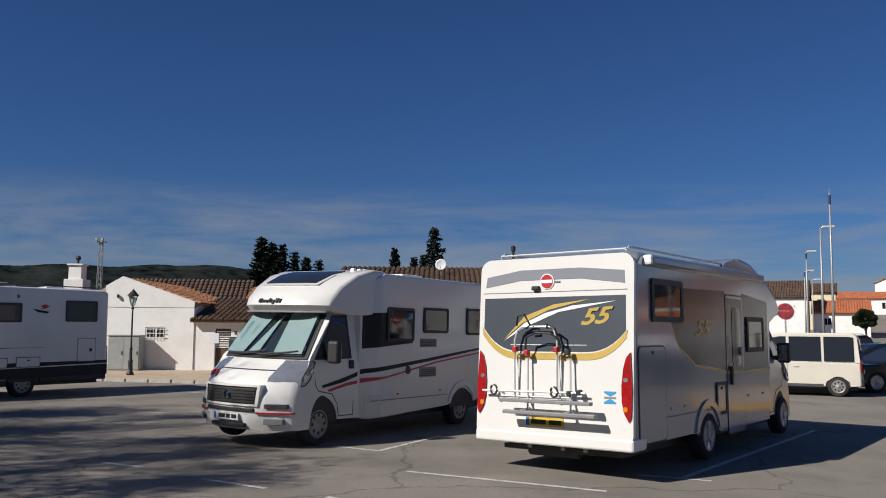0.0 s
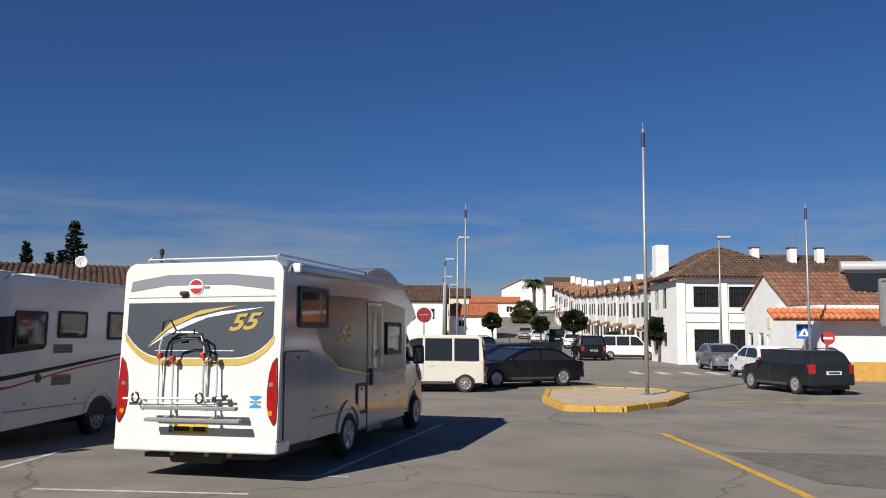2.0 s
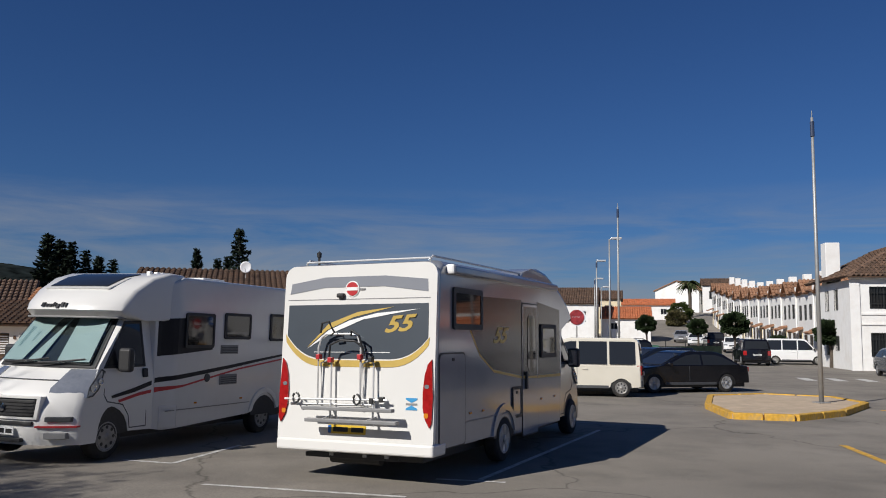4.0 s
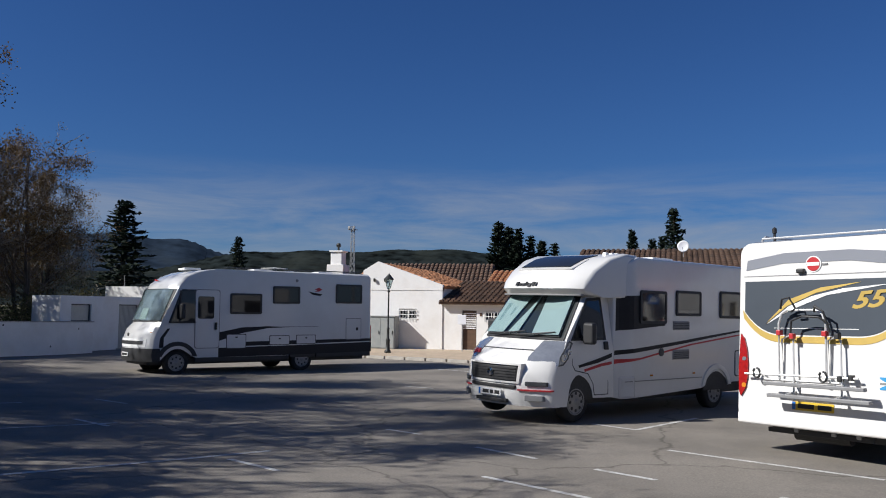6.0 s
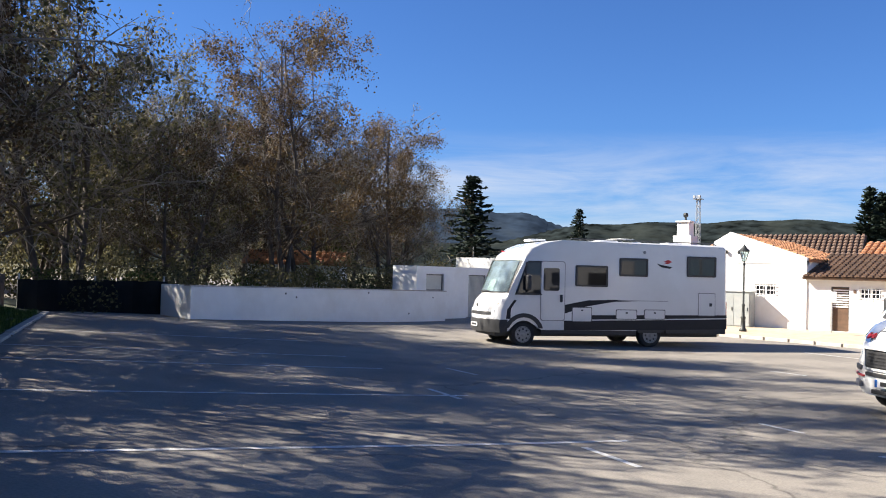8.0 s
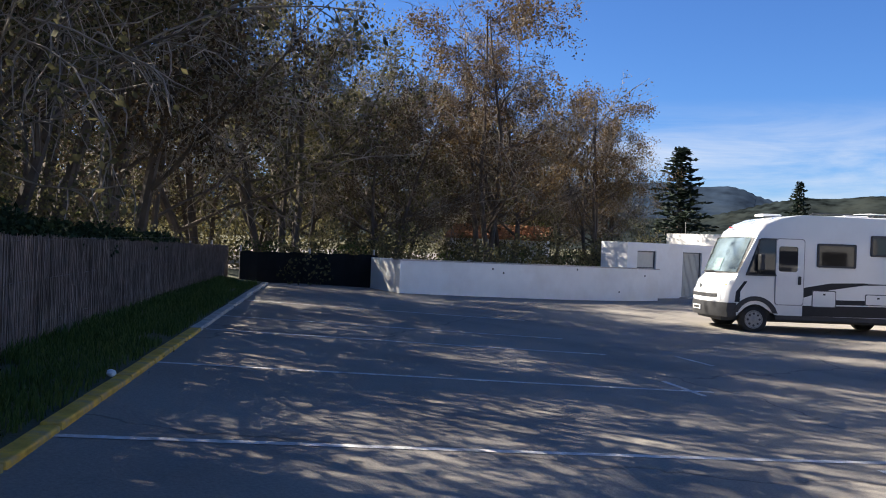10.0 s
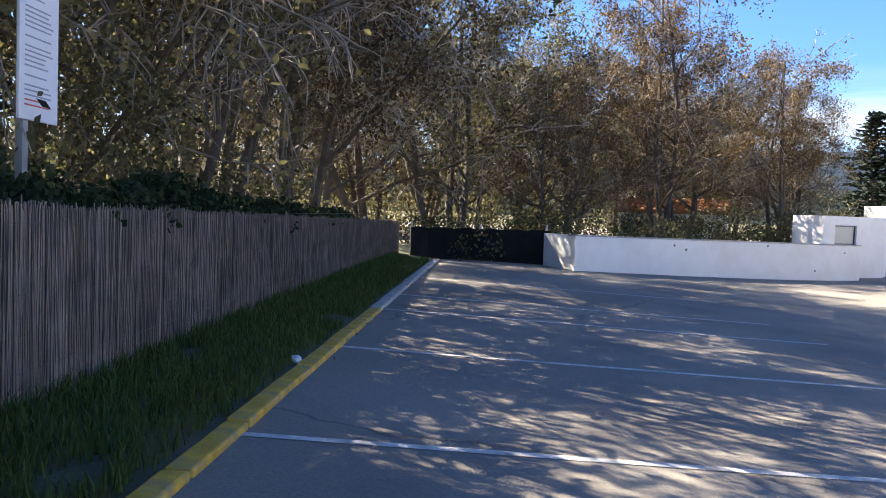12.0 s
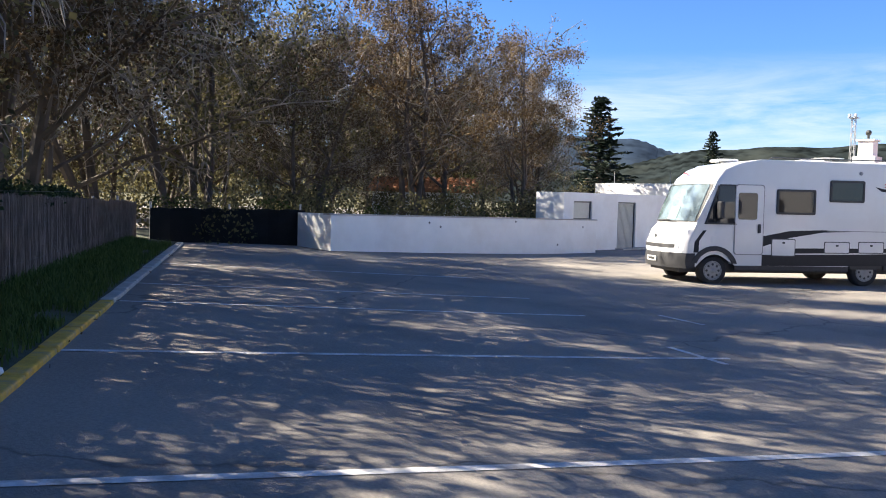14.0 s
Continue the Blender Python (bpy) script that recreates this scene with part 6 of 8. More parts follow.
        part("door_window", plate(rrect(2.71, 3.16, 1.5, 2.1, 0.05), 0, x + s * 0.012, x + s * 0.02), GLASS, dr)
        part("door_handle", bm_box(x + s * 0.012, x + s * 0.05, 2.62, 2.69, 1.2, 1.4, bevel=0.015), BLACK, dr)
        for y0, y1, z0, z1 in ((1.31, 2.25, 1.63, 2.2), (0.12, 0.97, 1.93, 2.43), (-1.98, -1.07, 1.96, 2.53)):
            side_window(mh, x, y0, y1, z0, z1, 0.04, 0.05)
        stripe(mh, "skirt_band", x, [(2.56, 0.71), (0.5, 0.74), (-2.33, 0.80)], [(2.56, 0.46), (0.5, 0.47), (-2.33, 0.52)], DARK_FILM)
        stripe(mh, "upper_band", x, [(2.3, 0.86), (0.5, 0.88), (-2.33, 0.91)], [(2.3, 0.74), (0.5, 0.77), (-2.33, 0.83)], DARK_FILM)
        stripe(mh, "swoosh", x, [(3.15, 0.92), (2.6, 1.12), (1.9, 1.26), (1.1, 1.29), (0.4, 1.27)], [(3.15, 0.80), (2.6, 0.88), (1.9, 1.10), (1.1, 1.235), (0.4, 1.262)], DARK_FILM)
        part("rub_rail", bm_box(x, x + s * 0.01, -0.5, 1.0, 1.265, 1.28), GREY_PLASTIC, mh)
        for y0, y1, z0, z1 in ((0.45, 1.04, 0.78, 1.01), (-0.4, 0.2, 0.79, 1.02), (1.78, 2.32, 0.7, 1.06)):
            side_hatch(mh, "locker_flap", x, y0, y1, z0, z1, 0.03, BODY_SIDE, True)
        side_hatch(mh, "garage_door", x, -1.95, -1.45, 0.9, 1.5, 0.03, BODY_SIDE, False, GREY_PLASTIC)
        part("socket", bm_box(x, x + s * 0.02, -1.86, -1.78, 1.15, 1.24, bevel=0.006), BLACK, mh)
        part("round_vent", lathe([(0.0, 0), (0.045, 0), (0.04, s * 0.02), (0.0, s * 0.022)], 12, 0), GREY_PLASTIC, mh).location = (x, 0.22, 2.6)
        lg = plate([(-0.62, 2.22), (-0.3, 2.27), (-0.15, 2.3), (-0.3, 2.2), (-0.55, 2.17)], 0, x, x + s * 0.004)
        part("side_mark", lg, DARK_FILM, mh)
        part("side_mark", plate([(-0.62, 2.36), (-0.5, 2.42), (-0.36, 2.36), (-0.45, 2.33), (-0.35, 2.29), (-0.5, 2.3)], 0, x, x + s * 0.004), RED_FILM, mh)
        arch_trim(mh, wb, 0.45, 0.56, 0.5, x, BLACK)
        form("corner_film", plate([(4.44, 1.24), (4.36, 1.24), (4.28, 1.0), (4.12, 0.86), (4.12, 0.74), (4.70, 0.74), (4.56, 0.98)], 0, x, x + s * 0.006), DARK_FILM)
        part("lower_skirt", bm_box(x - s * 0.05, x - s * 0.004, 0.44, 3.2, 0.34, 0.50, bevel=0.01), BLACK, mh)
        part("lower_skirt", bm_box(x - s * 0.05, x - s * 0.004, -2.3, -0.44, 0.38, 0.52, bevel=0.01), BLACK, mh)
        for cy in (0, wb):
            part("arch_liner", bm_box(s * 0.6, s * (1.12 if cy == 0 else 1.0), cy - 0.4, cy + 0.4, 0.4, 0.76), BLACK, mh)
        wheel(mh, s * 0.96, wb, style="steel", rim_mat=STEEL_RIM)
        wheel(mh, s * 0.97, 0, style="steel", rim_mat=STEEL_RIM)
        part("roof_rail", bm_tube([(s * 0.95, -2.1, 2.86), (s * 0.95, -2.0, 2.915), (s * 0.95, 2.3, 2.915), (s * 0.95, 2.4, 2.86)], 0.017, 6), DARK_GREY, mh)
    for y, w, h in ((3.0, 0.5, 0.05), (0.9, 0.6, 0.08), (0.0, 0.35, 0.07), (-1.2, 0.5, 0.08)):
        part("roof_hood", bm_box(-w / 2, w / 2, y - w / 2, y + w / 2, 2.85, 2.86 + h, bevel=0.03), WHITE_FILM, mh)
    dsh = part("roof_dish", lathe([(0.0, 2.9), (0.1, 2.96), (0.38, 2.99), (0.4, 3.0), (0.1, 3.02), (0.0, 3.03)], 18), WHITE_FILM, mh)
    dsh.location = (0, 0.4, 0)
    part("front_mark", plate([(-0.25, 2.53), (0.05, 2.57), (0.1, 2.55), (-0.1, 2.52)], 1, 3.93, 3.945), RED_FILM, mh)
    part("underbody", bm_box(-0.85, 0.85, -2.2, 4.4, 0.28, 0.5), BLACK, mh)
    part("rear_lamp", bm_box(-1.08, -0.95, -2.37, -2.33, 0.8, 1.3, bevel=0.02), LAMP_RED, mh)
    part("rear_lamp", bm_box(0.95, 1.08, -2.37, -2.33, 0.8, 1.3, bevel=0.02), LAMP_RED, mh)


build_integrated()


# ---- street furniture ----
def lamp_pole(x, y, h, label, sleeve=False, arm=0.0, arm_dir=0.0, r=0.07, aerial=False):
    z = ground_z(x, y)
    p = thing("street_lamp" if arm else "steel_pole", pose(x, y, z, 0, 0, arm_dir), label, "street lamp" if arm else "pole")
    part("shaft", bm_tube([(0, 0, -0.1), (0, 0, h * 0.5), (0, 0, h)], r, 10, r * 0.55), GALV, p, smooth=True)
    part("base_plate", bm_box(-0.17, 0.17, -0.17, 0.17, 0.0, 0.03, bevel=0.006), GALV, p)
    if sleeve:
        part("sleeve", bm_tube([(0, 0, h - 0.55), (0, 0, h - 0.12)], r * 0.85, 10), POLE_BLUE, p)
        part("finial", bm_tube([(0, 0, h - 0.12), (0, 0, h + 0.2)], 0.012, 6), GALV, p)
    if arm:
        part("arm", bm_tube([(0, 0, h - 0.1), (arm * 0.4, 0, h + 0.02), (arm, 0, h + 0.03)], 0.03, 8), GALV, p)
        hd = part("lamp_head", bend(bm_box(arm - 0.15, arm + 0.6, -0.14, 0.14, h - 0.03, h + 0.11, bevel=0.04, seg=3), lambda a, b, c: (a, b * (1.0 - 0.3 * max(0.0, a - arm)), c)), ALU, p)
        part("lens", bm_box(arm + 0.05, arm + 0.5, -0.1, 0.1, h - 0.05, h - 0.031, bevel=0.008), LAMP_CLEAR, hd)
    return p


isle = thing("traffic_island", pose(0, 0, 0), "raised paved traffic island with a worn yellow kerb", "traffic island", kind="structure")
ring = [(13.85, 23.9), (12.0, 20.9), (11.1, 18.3), (12.3, 17.65), (14.3, 18.6), (16.7, 20.7), (17.3, 22.9), (15.9, 24.3)]
part("island_top", plate(ring, 2, -0.1, 0.12), PAVE, isle)
for a, b in zip(ring, ring[1:] + ring[:1]):
    a, b = Vector(a), Vector(b)
    k = max(1, round((b - a).length / 0.9))
    for i in range(k):
        p, q = a.lerp(b, (i + 0.02) / k), a.lerp(b, (i + 0.98) / k)
        L = (q - p).length / 2
        o = part("kerb_stone", bm_box(-L, L, -0.09, 0.09, -0.1, 0.15, bevel=0.02), YELLOW, isle)
        c = (p + q) / 2
        o.matrix_basis = pose(c.x, c.y, 0, 0, 0, math.degrees(math.atan2(q.y - p.y, q.x - p.x)))
lamp_pole(15.45, 20.9, 8.0, "tall grey steel pole with a dark sleeve on the island", True).location.z += 0.12
lamp_pole(9.85, 7.62, 9.0, "tall galvanised pole at the lot's exit", False, r=0.09)
lamp_pole(26.1, 24.85, 7.0, "thin grey pole with a dark sleeve beside the street", True, r=0.06)
lamp_pole(34.1, 38.9, 7.5, "grey street lamp in front of the corner house", False, 0.05, -30)
lamp_pole(18.5, 40.4, 8.5, "tall grey pole with a dark sleeve", True)
lamp_pole(24.2, 54.1, 8.5, "grey street lamp with a flat head", False, 0.25, -25, r=0.09)
lamp_pole(29.4, 68.3, 8.2, "grey street lamp with a flat head", True, 0.2, -25, r=0.09)
lamp_pole(35.3, 82.4, 7.2, "distant grey street lamp", True, 0.3, -25, r=0.09)
lamp_pole(36.9, 84.4, 6.4, "distant grey street lamp", False, 0.3, -25, r=0.08)

# back of a road sign
sg = thing("road_sign", pose(10.55, 8.3, 0, 0, 0, -28), "grey back of a rectangular road sign on a steel post", "sign")
part("panel", bm_box(-0.42, 0.75, -0.02, 0.0, 2.06, 2.7, bevel=0.01), GALV, sg)
part("rim", ring_plate(rrect(-0.43, 0.76, 2.05, 2.71, 0.03), rrect(-0.40, 0.73, 2.08, 2.68, 0.02), 1, -0.04, 0.01), GREY_PLASTIC, sg)
part("post", bm_box(-0.06, 0.06, -0.1, -0.042, -0.1, 2.74, bevel=0.008), GALV, sg)


def disc_sign(x, y, h, r, material, label, turn, bar=True, square=False):
    z = ground_z(x, y)
    s = thing("road_sign", pose(x, y, z, 0, 0, turn), label, "sign")
    part("post", bm_tube([(0, 0.04, 0), (0, 0.04, h + r * 0.6)], 0.03, 8), GALV, s)
    if square:
        pn = part("panel", bm_box(-r, r, -0.015, 0.01, h - r, h + r, bevel=0.012), SIGN_BLUE, s)
        part("triangle", plate([(-r * 0.75, h - r * 0.65), (r * 0.75, h - r * 0.65), (0, h + r * 0.7)], 1, -0.019, -0.015), SIGN_WHITE, pn)
        part("pictogram", plate([(-r * 0.2, h - r * 0.5), (r * 0.2, h - r * 0.5), (0.0, h + r * 0.2)], 1, -0.022, -0.019), PLATE_INK, pn)
    else:
        pn = part("panel", lathe([(0.0, -0.015), (r, -0.015), (r, 0.01), (0.0, 0.01)], 24, 1), material, s)
        pn.location = (0, 0, h)
        if bar:
            part("bar", bm_box(-r * 0.7, r * 0.7, -0.019, -0.015, -r * 0.17, r * 0.17), SIGN_WHITE, pn)
        else:
            part("white_rim", lathe([(0.0, 0.012), (r * 1.12, 0.012), (r * 1.12, 0.03), (0.0, 0.03)], 24, 1), SIGN_WHITE, pn).location = (0.045, 0, -0.02)
            for a, b in ((-0.55, -0.2), (-0.12, 0.15), (0.22, 0.5)):
                part("letter_bar", bm_box(r * a, r * b, -0.018, -0.015, r * 0.0, r * 0.045), SIGN_WHITE, pn)
    return s


disc_sign(27.65, 26.6, 2.05, 0.3, None, "blue square crossing sign with a white triangle", -40, square=True)
disc_sign(28.2, 25.9, 1.78, 0.27, RED_FILM, "red round no-entry sign on a post", -38)
disc_sign(31.0, 24.7, 1.75, 0.27, RED_FILM, "red round no-entry sign by the ochre house", -45)
disc_sign(12.15, 30.4, 2.58, 0.28, ADVERT_RED, "round red and white advertising sign on a post", -24, bar=False)
bin_ = thing("litter_bin", pose(28.75, 25.9, ground_z(28.75, 25.9)), "dark litter bin on a post", "bin")
part("bucket", lathe([(0.0, 0.65), (0.15, 0.65), (0.19, 1.1), (0.17, 1.1), (0.14, 0.68), (0.0, 0.68)], 14), BLACK, bin_)
part("post", bm_tube([(0, 0.16, 0), (0, 0.16, 1.1)], 0.025, 8), BLACK, bin_)

# iron lantern in front of the gable
lan = thing("lantern_post", pose(-11.24, 31.2, 0.09), "black cast-iron lantern post with a glass lantern", "street lamp")
part("column", lathe([(0.13, 0.0), (0.13, 0.08), (0.085, 0.13), (0.075, 0.45), (0.095, 0.5), (0.055, 0.56), (0.048, 0.9), (0.062, 0.95), (0.034, 1.0), (0.028, 2.35), (0.06, 2.4), (0.03, 2.45), (0.03, 2.52), (0.0, 2.52)], 14), IRON, lan, smooth=True)
head = part("lantern", lathe([(0.06, 2.5), (0.17, 2.88), (0.165, 2.885), (0.055, 2.51)], 6), CLEAR, lan)
part("roof", lathe([(0.2, 2.86), (0.205, 2.88), (0.09, 3.0), (0.05, 3.06), (0.02, 3.08), (0.0, 3.14)], 12), IRON, head)
part("lamp_bulb", lathe([(0.0, 2.6), (0.04, 2.62), (0.05, 2.74), (0.0, 2.8)], 10), SIGN_WHITE, head)
for k in range(6):
    a = radians(60 * k)
    part("rib", bm_tube([(0.062 * math.cos(a), 0.062 * math.sin(a), 2.5), (0.172 * math.cos(a), 0.172 * math.sin(a), 2.87)], 0.008, 5), IRON, head)
ps = thing("small_signpost", pose(-8.9, 33.8, 0.1), "white notice on a thin post by the barred door", "sign")
part("post", bm_tube([(0, 0, 0), (0, 0, 1.35)], 0.025, 8), GALV, ps)
part("notice", bm_box(-0.2, 0.16, -0.03, -0.01, 1.1, 1.5, bevel=0.01), SIGN_WHITE, ps)

# lattice floodlight mast
mast = thing("floodlight_mast", pose(-27.45, 68.4, 0), "slender steel lattice floodlight mast", "mast")
for sx_ in (-1, 1):
    for sy_ in (-1, 1):
        part("leg", bm_tube([(sx_ * 0.2, sy_ * 0.2, 0), (sx_ * 0.12, sy_ * 0.12, 8.9)], 0.025, 5), GALV, mast)
bm = bmesh.new()
for k in range(18):
    z, w = k * 0.48, 0.2 - 0.08 * k / 18
    for a, b in (((-w, -w), (w, -w)), ((w, -w), (w, w)), ((w, w), (-w, w)), ((-w, w), (-w, -w))):
        tube(bm, [(*a, z), (*b, z + 0.48)], 0.018, 4)
tagged(part("bracing", bm, GALV, mast), kind="stuff")
part("platform", bm_box(-0.35, 0.35, -0.3, 0.3, 8.55, 8.6), GALV, mast)
for x in (-0.22, 0.22):
    part("floodlight", bm_box(x - 0.1, x + 0.1, -0.4, -0.25, 8.62, 8.85, bevel=0.03), GALV, mast)


# ---- cars ----
def car(m, label, paint, L=4.4, W=1.76, H=1.45, wb=2.65, rear_o=0.85, belt=0.92, kind="saloon", r=0.31):
    """A parked car; origin on the ground under the rear axle."""
    c = thing("car", m, label, "car", "parked cars")
    y0, y1 = -rear_o, L - rear_o
    hw = W / 2
    front = [(y1 - 0.06, 0.3), (y1, 0.5), (y1 - 0.05, 0.68), (y1 - 0.3, 0.80)]
    if kind == "van":
        body = [(y0, 0.32), (y0 + 0.02, belt), (y1 - 1.1, belt), (y1 - 0.35, 0.86)] + front[::-1][1:]
        gh = [(y0 + 0.02, belt), (y0 + 0.1, H - 0.1), (y0 + 0.25, H), (y1 - 1.9, H), (y1 - 1.65, H - 0.06), (y1 - 1.0, belt)]
    elif kind in ("estate", "suv"):
        body = [(y0, 0.36), (y0 - 0.0, 0.6), (y0 + 0.05, belt), (y1 - 1.2, belt + 0.02), (y1 - 0.4, 0.86)] + front[::-1][1:]
        gh = [(y0 + 0.08, belt), (y0 + 0.42, H - 0.08), (y0 + 0.6, H - 0.01), (y1 - 2.3, H), (y1 - 2.05, H - 0.05), (y1 - 1.1, belt)]
    elif kind == "hatch":
        body = [(y0, 0.36), (y0, 0.6), (y0 + 0.05, belt), (y1 - 1.05, belt + 0.02), (y1 - 0.35, 0.84)] + front[::-1][1:]
        gh = [(y0 + 0.08, belt), (y0 + 0.38, H - 0.1), (y0 + 0.6, H - 0.01), (y1 - 2.1, H), (y1 - 1.85, H - 0.06), (y1 - 0.95, belt)]
    else:
        body = [(y0 + 0.03, 0.36), (y0, 0.62), (y0 + 0.08, belt), (y0 + 0.55, belt + 0.03), (y1 - 1.35, belt), (y1 - 0.45, 0.84)] + front[::-1][1:]
        gh = [(y0 + 0.4, belt), (y0 + 1.05, H - 0.12), (y0 + 1.45, H - 0.01), (y1 - 2.5, H), (y1 - 2.2, H - 0.06), (y1 - 1.25, belt)]
    ra = r + 0.055
    body = body[::-1]
    prof = body + arch_pts(0, ra, 0.3, 8, r)[::-1] + arch_pts(wb, ra, 0.3, 8, r)[::-1]
    def nose(x, y, z):
        k = max(0.0, (y - (y1 - 0.7)) / 0.7)
        k2 = max(0.0, ((y0 + 0.5) - y) / 0.5)
        y -= 0.22 * k * (abs(x) / hw) ** 3
        y += 0.12 * k2 * (abs(x) / hw) ** 3
        x *= 1 - 0.06 * k * k - 0.04 * k2 * k2
        return x, y, z
    def roof_in(x, y, z):
        t = max(0.0, (z - belt) / (H - belt))
        x, y, z = nose(x, y, z)
        return x * (1 - 0.17 * t - 0.03), y, z
    b = shell(c, "body", prof, hw, paint, 0.05, 2, 0.5, nose, (-hw * 0.85, -hw * 0.5, 0, hw * 0.5, hw * 0.85))
    bm = plate(gh, 0, -hw, hw)
    es = [e for e in bm.edges if min(e.verts[0].co.z, e.verts[1].co.z) > belt + 0.1]
    bmesh.ops.bevel(bm, geom=es, offset=0.05, segments=2, profile=0.5, affect="EDGES")
    cut(bm, 0, (-hw * 0.6, 0, hw * 0.6))
    g = part("cabin", bend(bm, roof_in), paint, c)
    n = len(gh)
    def z_at(y):
        for (ya, za), (yb, zb) in zip(gh, gh[1:]):
            if min(ya, yb) <= y <= max(ya, yb) and ya != yb:
                return za + (zb - za) * (y - ya) / (yb - ya)
        return belt
    # side panes cut by pillars
    ys0, ys1 = gh[0][0] + 0.16, gh[-1][0] - 0.2
    cuts_y = {"van": 3, "estate": 3, "suv": 3, "hatch": 2, "saloon": 2}[kind]
    for s in (-1, 1):
        for k in range(cuts_y):
            a, bb = ys0 + (ys1 - ys0) * k / cuts_y + 0.04, ys0 + (ys1 - ys0) * (k + 1) / cuts_y - 0.04
            ylist = [a + (bb - a) * i / 5 for i in range(6)]
            top = [(y, max(belt + 0.05, z_at(y) - 0.11)) for y in ylist]
            low = [(y, belt + 0.035) for y in ylist]
            pts = top + low[::-1]
            bm = plate(pts, 0, s * (hw + 0.001), s * (hw + 0.010))
            part("side_pane", bend(bm, roof_in), GLASS, g)
        lamp_z = 0.9 if kind in ("van", "estate", "suv", "hatch") else 0.78
        rl = bm_box(s * hw * 0.98, s * hw * 0.74, y0 - 0.02, y0 + 0.16, lamp_z - (0.22 if kind in ("van", "estate", "suv") else 0.08), lamp_z + 0.08, bevel=0.02)
        part("rear_lamp", bend(rl, nose), LAMP_RED, c)
        hl = bm_box(s * hw * 1.0, s * hw * 0.62, y1 - 0.36, y1 - 0.02, 0.62, 0.76, bevel=0.03)
        part("headlamp", bend(hl, nose), LAMP_CLEAR, c)
        mr = part("mirror", bm_box(s * (hw - 0.02), s * (hw + 0.17), y1 - 1.62 if kind != "van" else y1 - 1.2, y1 - 1.5 if kind != "van" else y1 - 1.08, belt, belt + 0.13, bevel=0.03), paint if kind != "van" else BLACK, c)
        for cy in (0, wb):
            wheel(c, s * (hw - 0.12), cy, r, 0.2, "alloy" if kind != "van" else "steel", STEEL_RIM if kind == "van" else RIM)
            part("arch_liner", bm_box(s * (hw - 0.35), s * (hw - 0.03), cy - ra * 0.95, cy + ra * 0.95, 0.28, r * 2 - 0.02), BLACK, c)
        part("sill", bm_box(s * (hw - 0.02), s * (hw + 0.006), ra + 0.04, wb - ra - 0.04, 0.27, 0.36, bevel=0.008), DARK_GREY, c)
        part("door_gap", bm_box(s * (hw + 0.0005), s * (hw + 0.003), wb * 0.52, wb * 0.52 + 0.012, 0.4, belt), DARK_GREY, c)
        part("door_handle", bm_box(s * hw, s * (hw + 0.02), wb * 0.4, wb * 0.4 + 0.16, belt - 0.14, belt - 0.1, bevel=0.006), paint, c)
    def sheet(p, q, w, name):
        (ya, za), (yb, zb) = p, q
        d = Vector((yb - ya, zb - za))
        nn = Vector((-d.y, d.x)).normalized() * 0.012
        pa, pb = Vector((ya, za)) + d * 0.1, Vector((ya, za)) + d * 0.9
        if nn.y < 0:
            nn = -nn
        bm = bmesh.new()
        extrude_poly(bm, [tuple(pa), tuple(pb), tuple(pb + nn), tuple(pa + nn)], 0, -w, w)
        cut(bm, 0, (-w * 0.6, 0, w * 0.6))
        part(name, bend(bm, roof_in), GLASS, g)
    sheet(gh[-1], gh[-2], hw * 0.88, "windscreen")
    sheet(gh[0], gh[1], hw * 0.86, "rear_window")
    part("grille", bend(cut(bm_box(-hw * 0.45, hw * 0.45, y1 - 0.06, y1 + 0.012, 0.56, 0.68, bevel=0.01), 0, (0,)), nose), BLACK, c)
    part("front_plate", bm_box(-0.26, 0.26, y1 - 0.005, y1 + 0.018, 0.40, 0.5), PLATE_W, c)
    pl = part("rear_plate", bm_box(-0.26, 0.26, y0 - 0.02, y0 + 0.01, 0.66, 0.77), PLATE_W, c)
    part("plate_mark", bm_box(-0.2, 0.2, y0 - 0.023, y0 - 0.02, 0.685, 0.745), PLATE_INK, pl)
    part("rear_bumper", bend(bm_box(-hw * 0.97, hw * 0.97, y0 - 0.03, y0 + 0.3, 0.32, 0.52, bevel=0.03), nose), DARK_GREY if kind == "van" else paint, c)
    part("underbody", bm_box(-hw * 0.8, hw * 0.8, y0 + 0.2, y1 - 0.2, 0.18, 0.4), BLACK, c)
    if kind in ("estate", "suv"):
        for s in (-1, 1):
            part("roof_rail", bm_tube([(s * hw * 0.74, gh[1][0] + 0.2, H - 0.02), (s * hw * 0.74, gh[1][0] + 0.35, H + 0.04), (s * hw * 0.74, gh[3][0] - 0.2, H + 0.04), (s * hw * 0.74, gh[3][0], H - 0.02)], 0.015, 6), BLACK, c)
    return c


def at_ground(x, y, turn):
    return pose(x, y, ground_z(x, y), 0, 0, turn)


car(at_ground(11.72, 25.7, 67.5), "cream panel van with side windows and dusty steel wheels", PAINTS["cream"], 4.2, 1.7, 1.83, 2.6, 0.72, 0.98, "van", 0.29)
car(at_ground(16.1, 27.7, 95), "glossy black four-door coupe with alloy wheels", PAINTS["black"], 4.9, 1.87, 1.40, 2.85, 1.05, 0.9, "saloon", 0.33)
car(at_ground(16.4, 30.6, 98), "dark navy hatchback parked behind the black coupe", PAINTS["navy"], 4.2, 1.75, 1.47, 2.6, 0.75, 0.92, "hatch")
car(at_ground(16.0, 33.8, 100), "black off-roader parked behind the van", PAINTS["black"], 4.5, 1.85, 1.75, 2.7, 0.85, 1.05, "suv", 0.35)
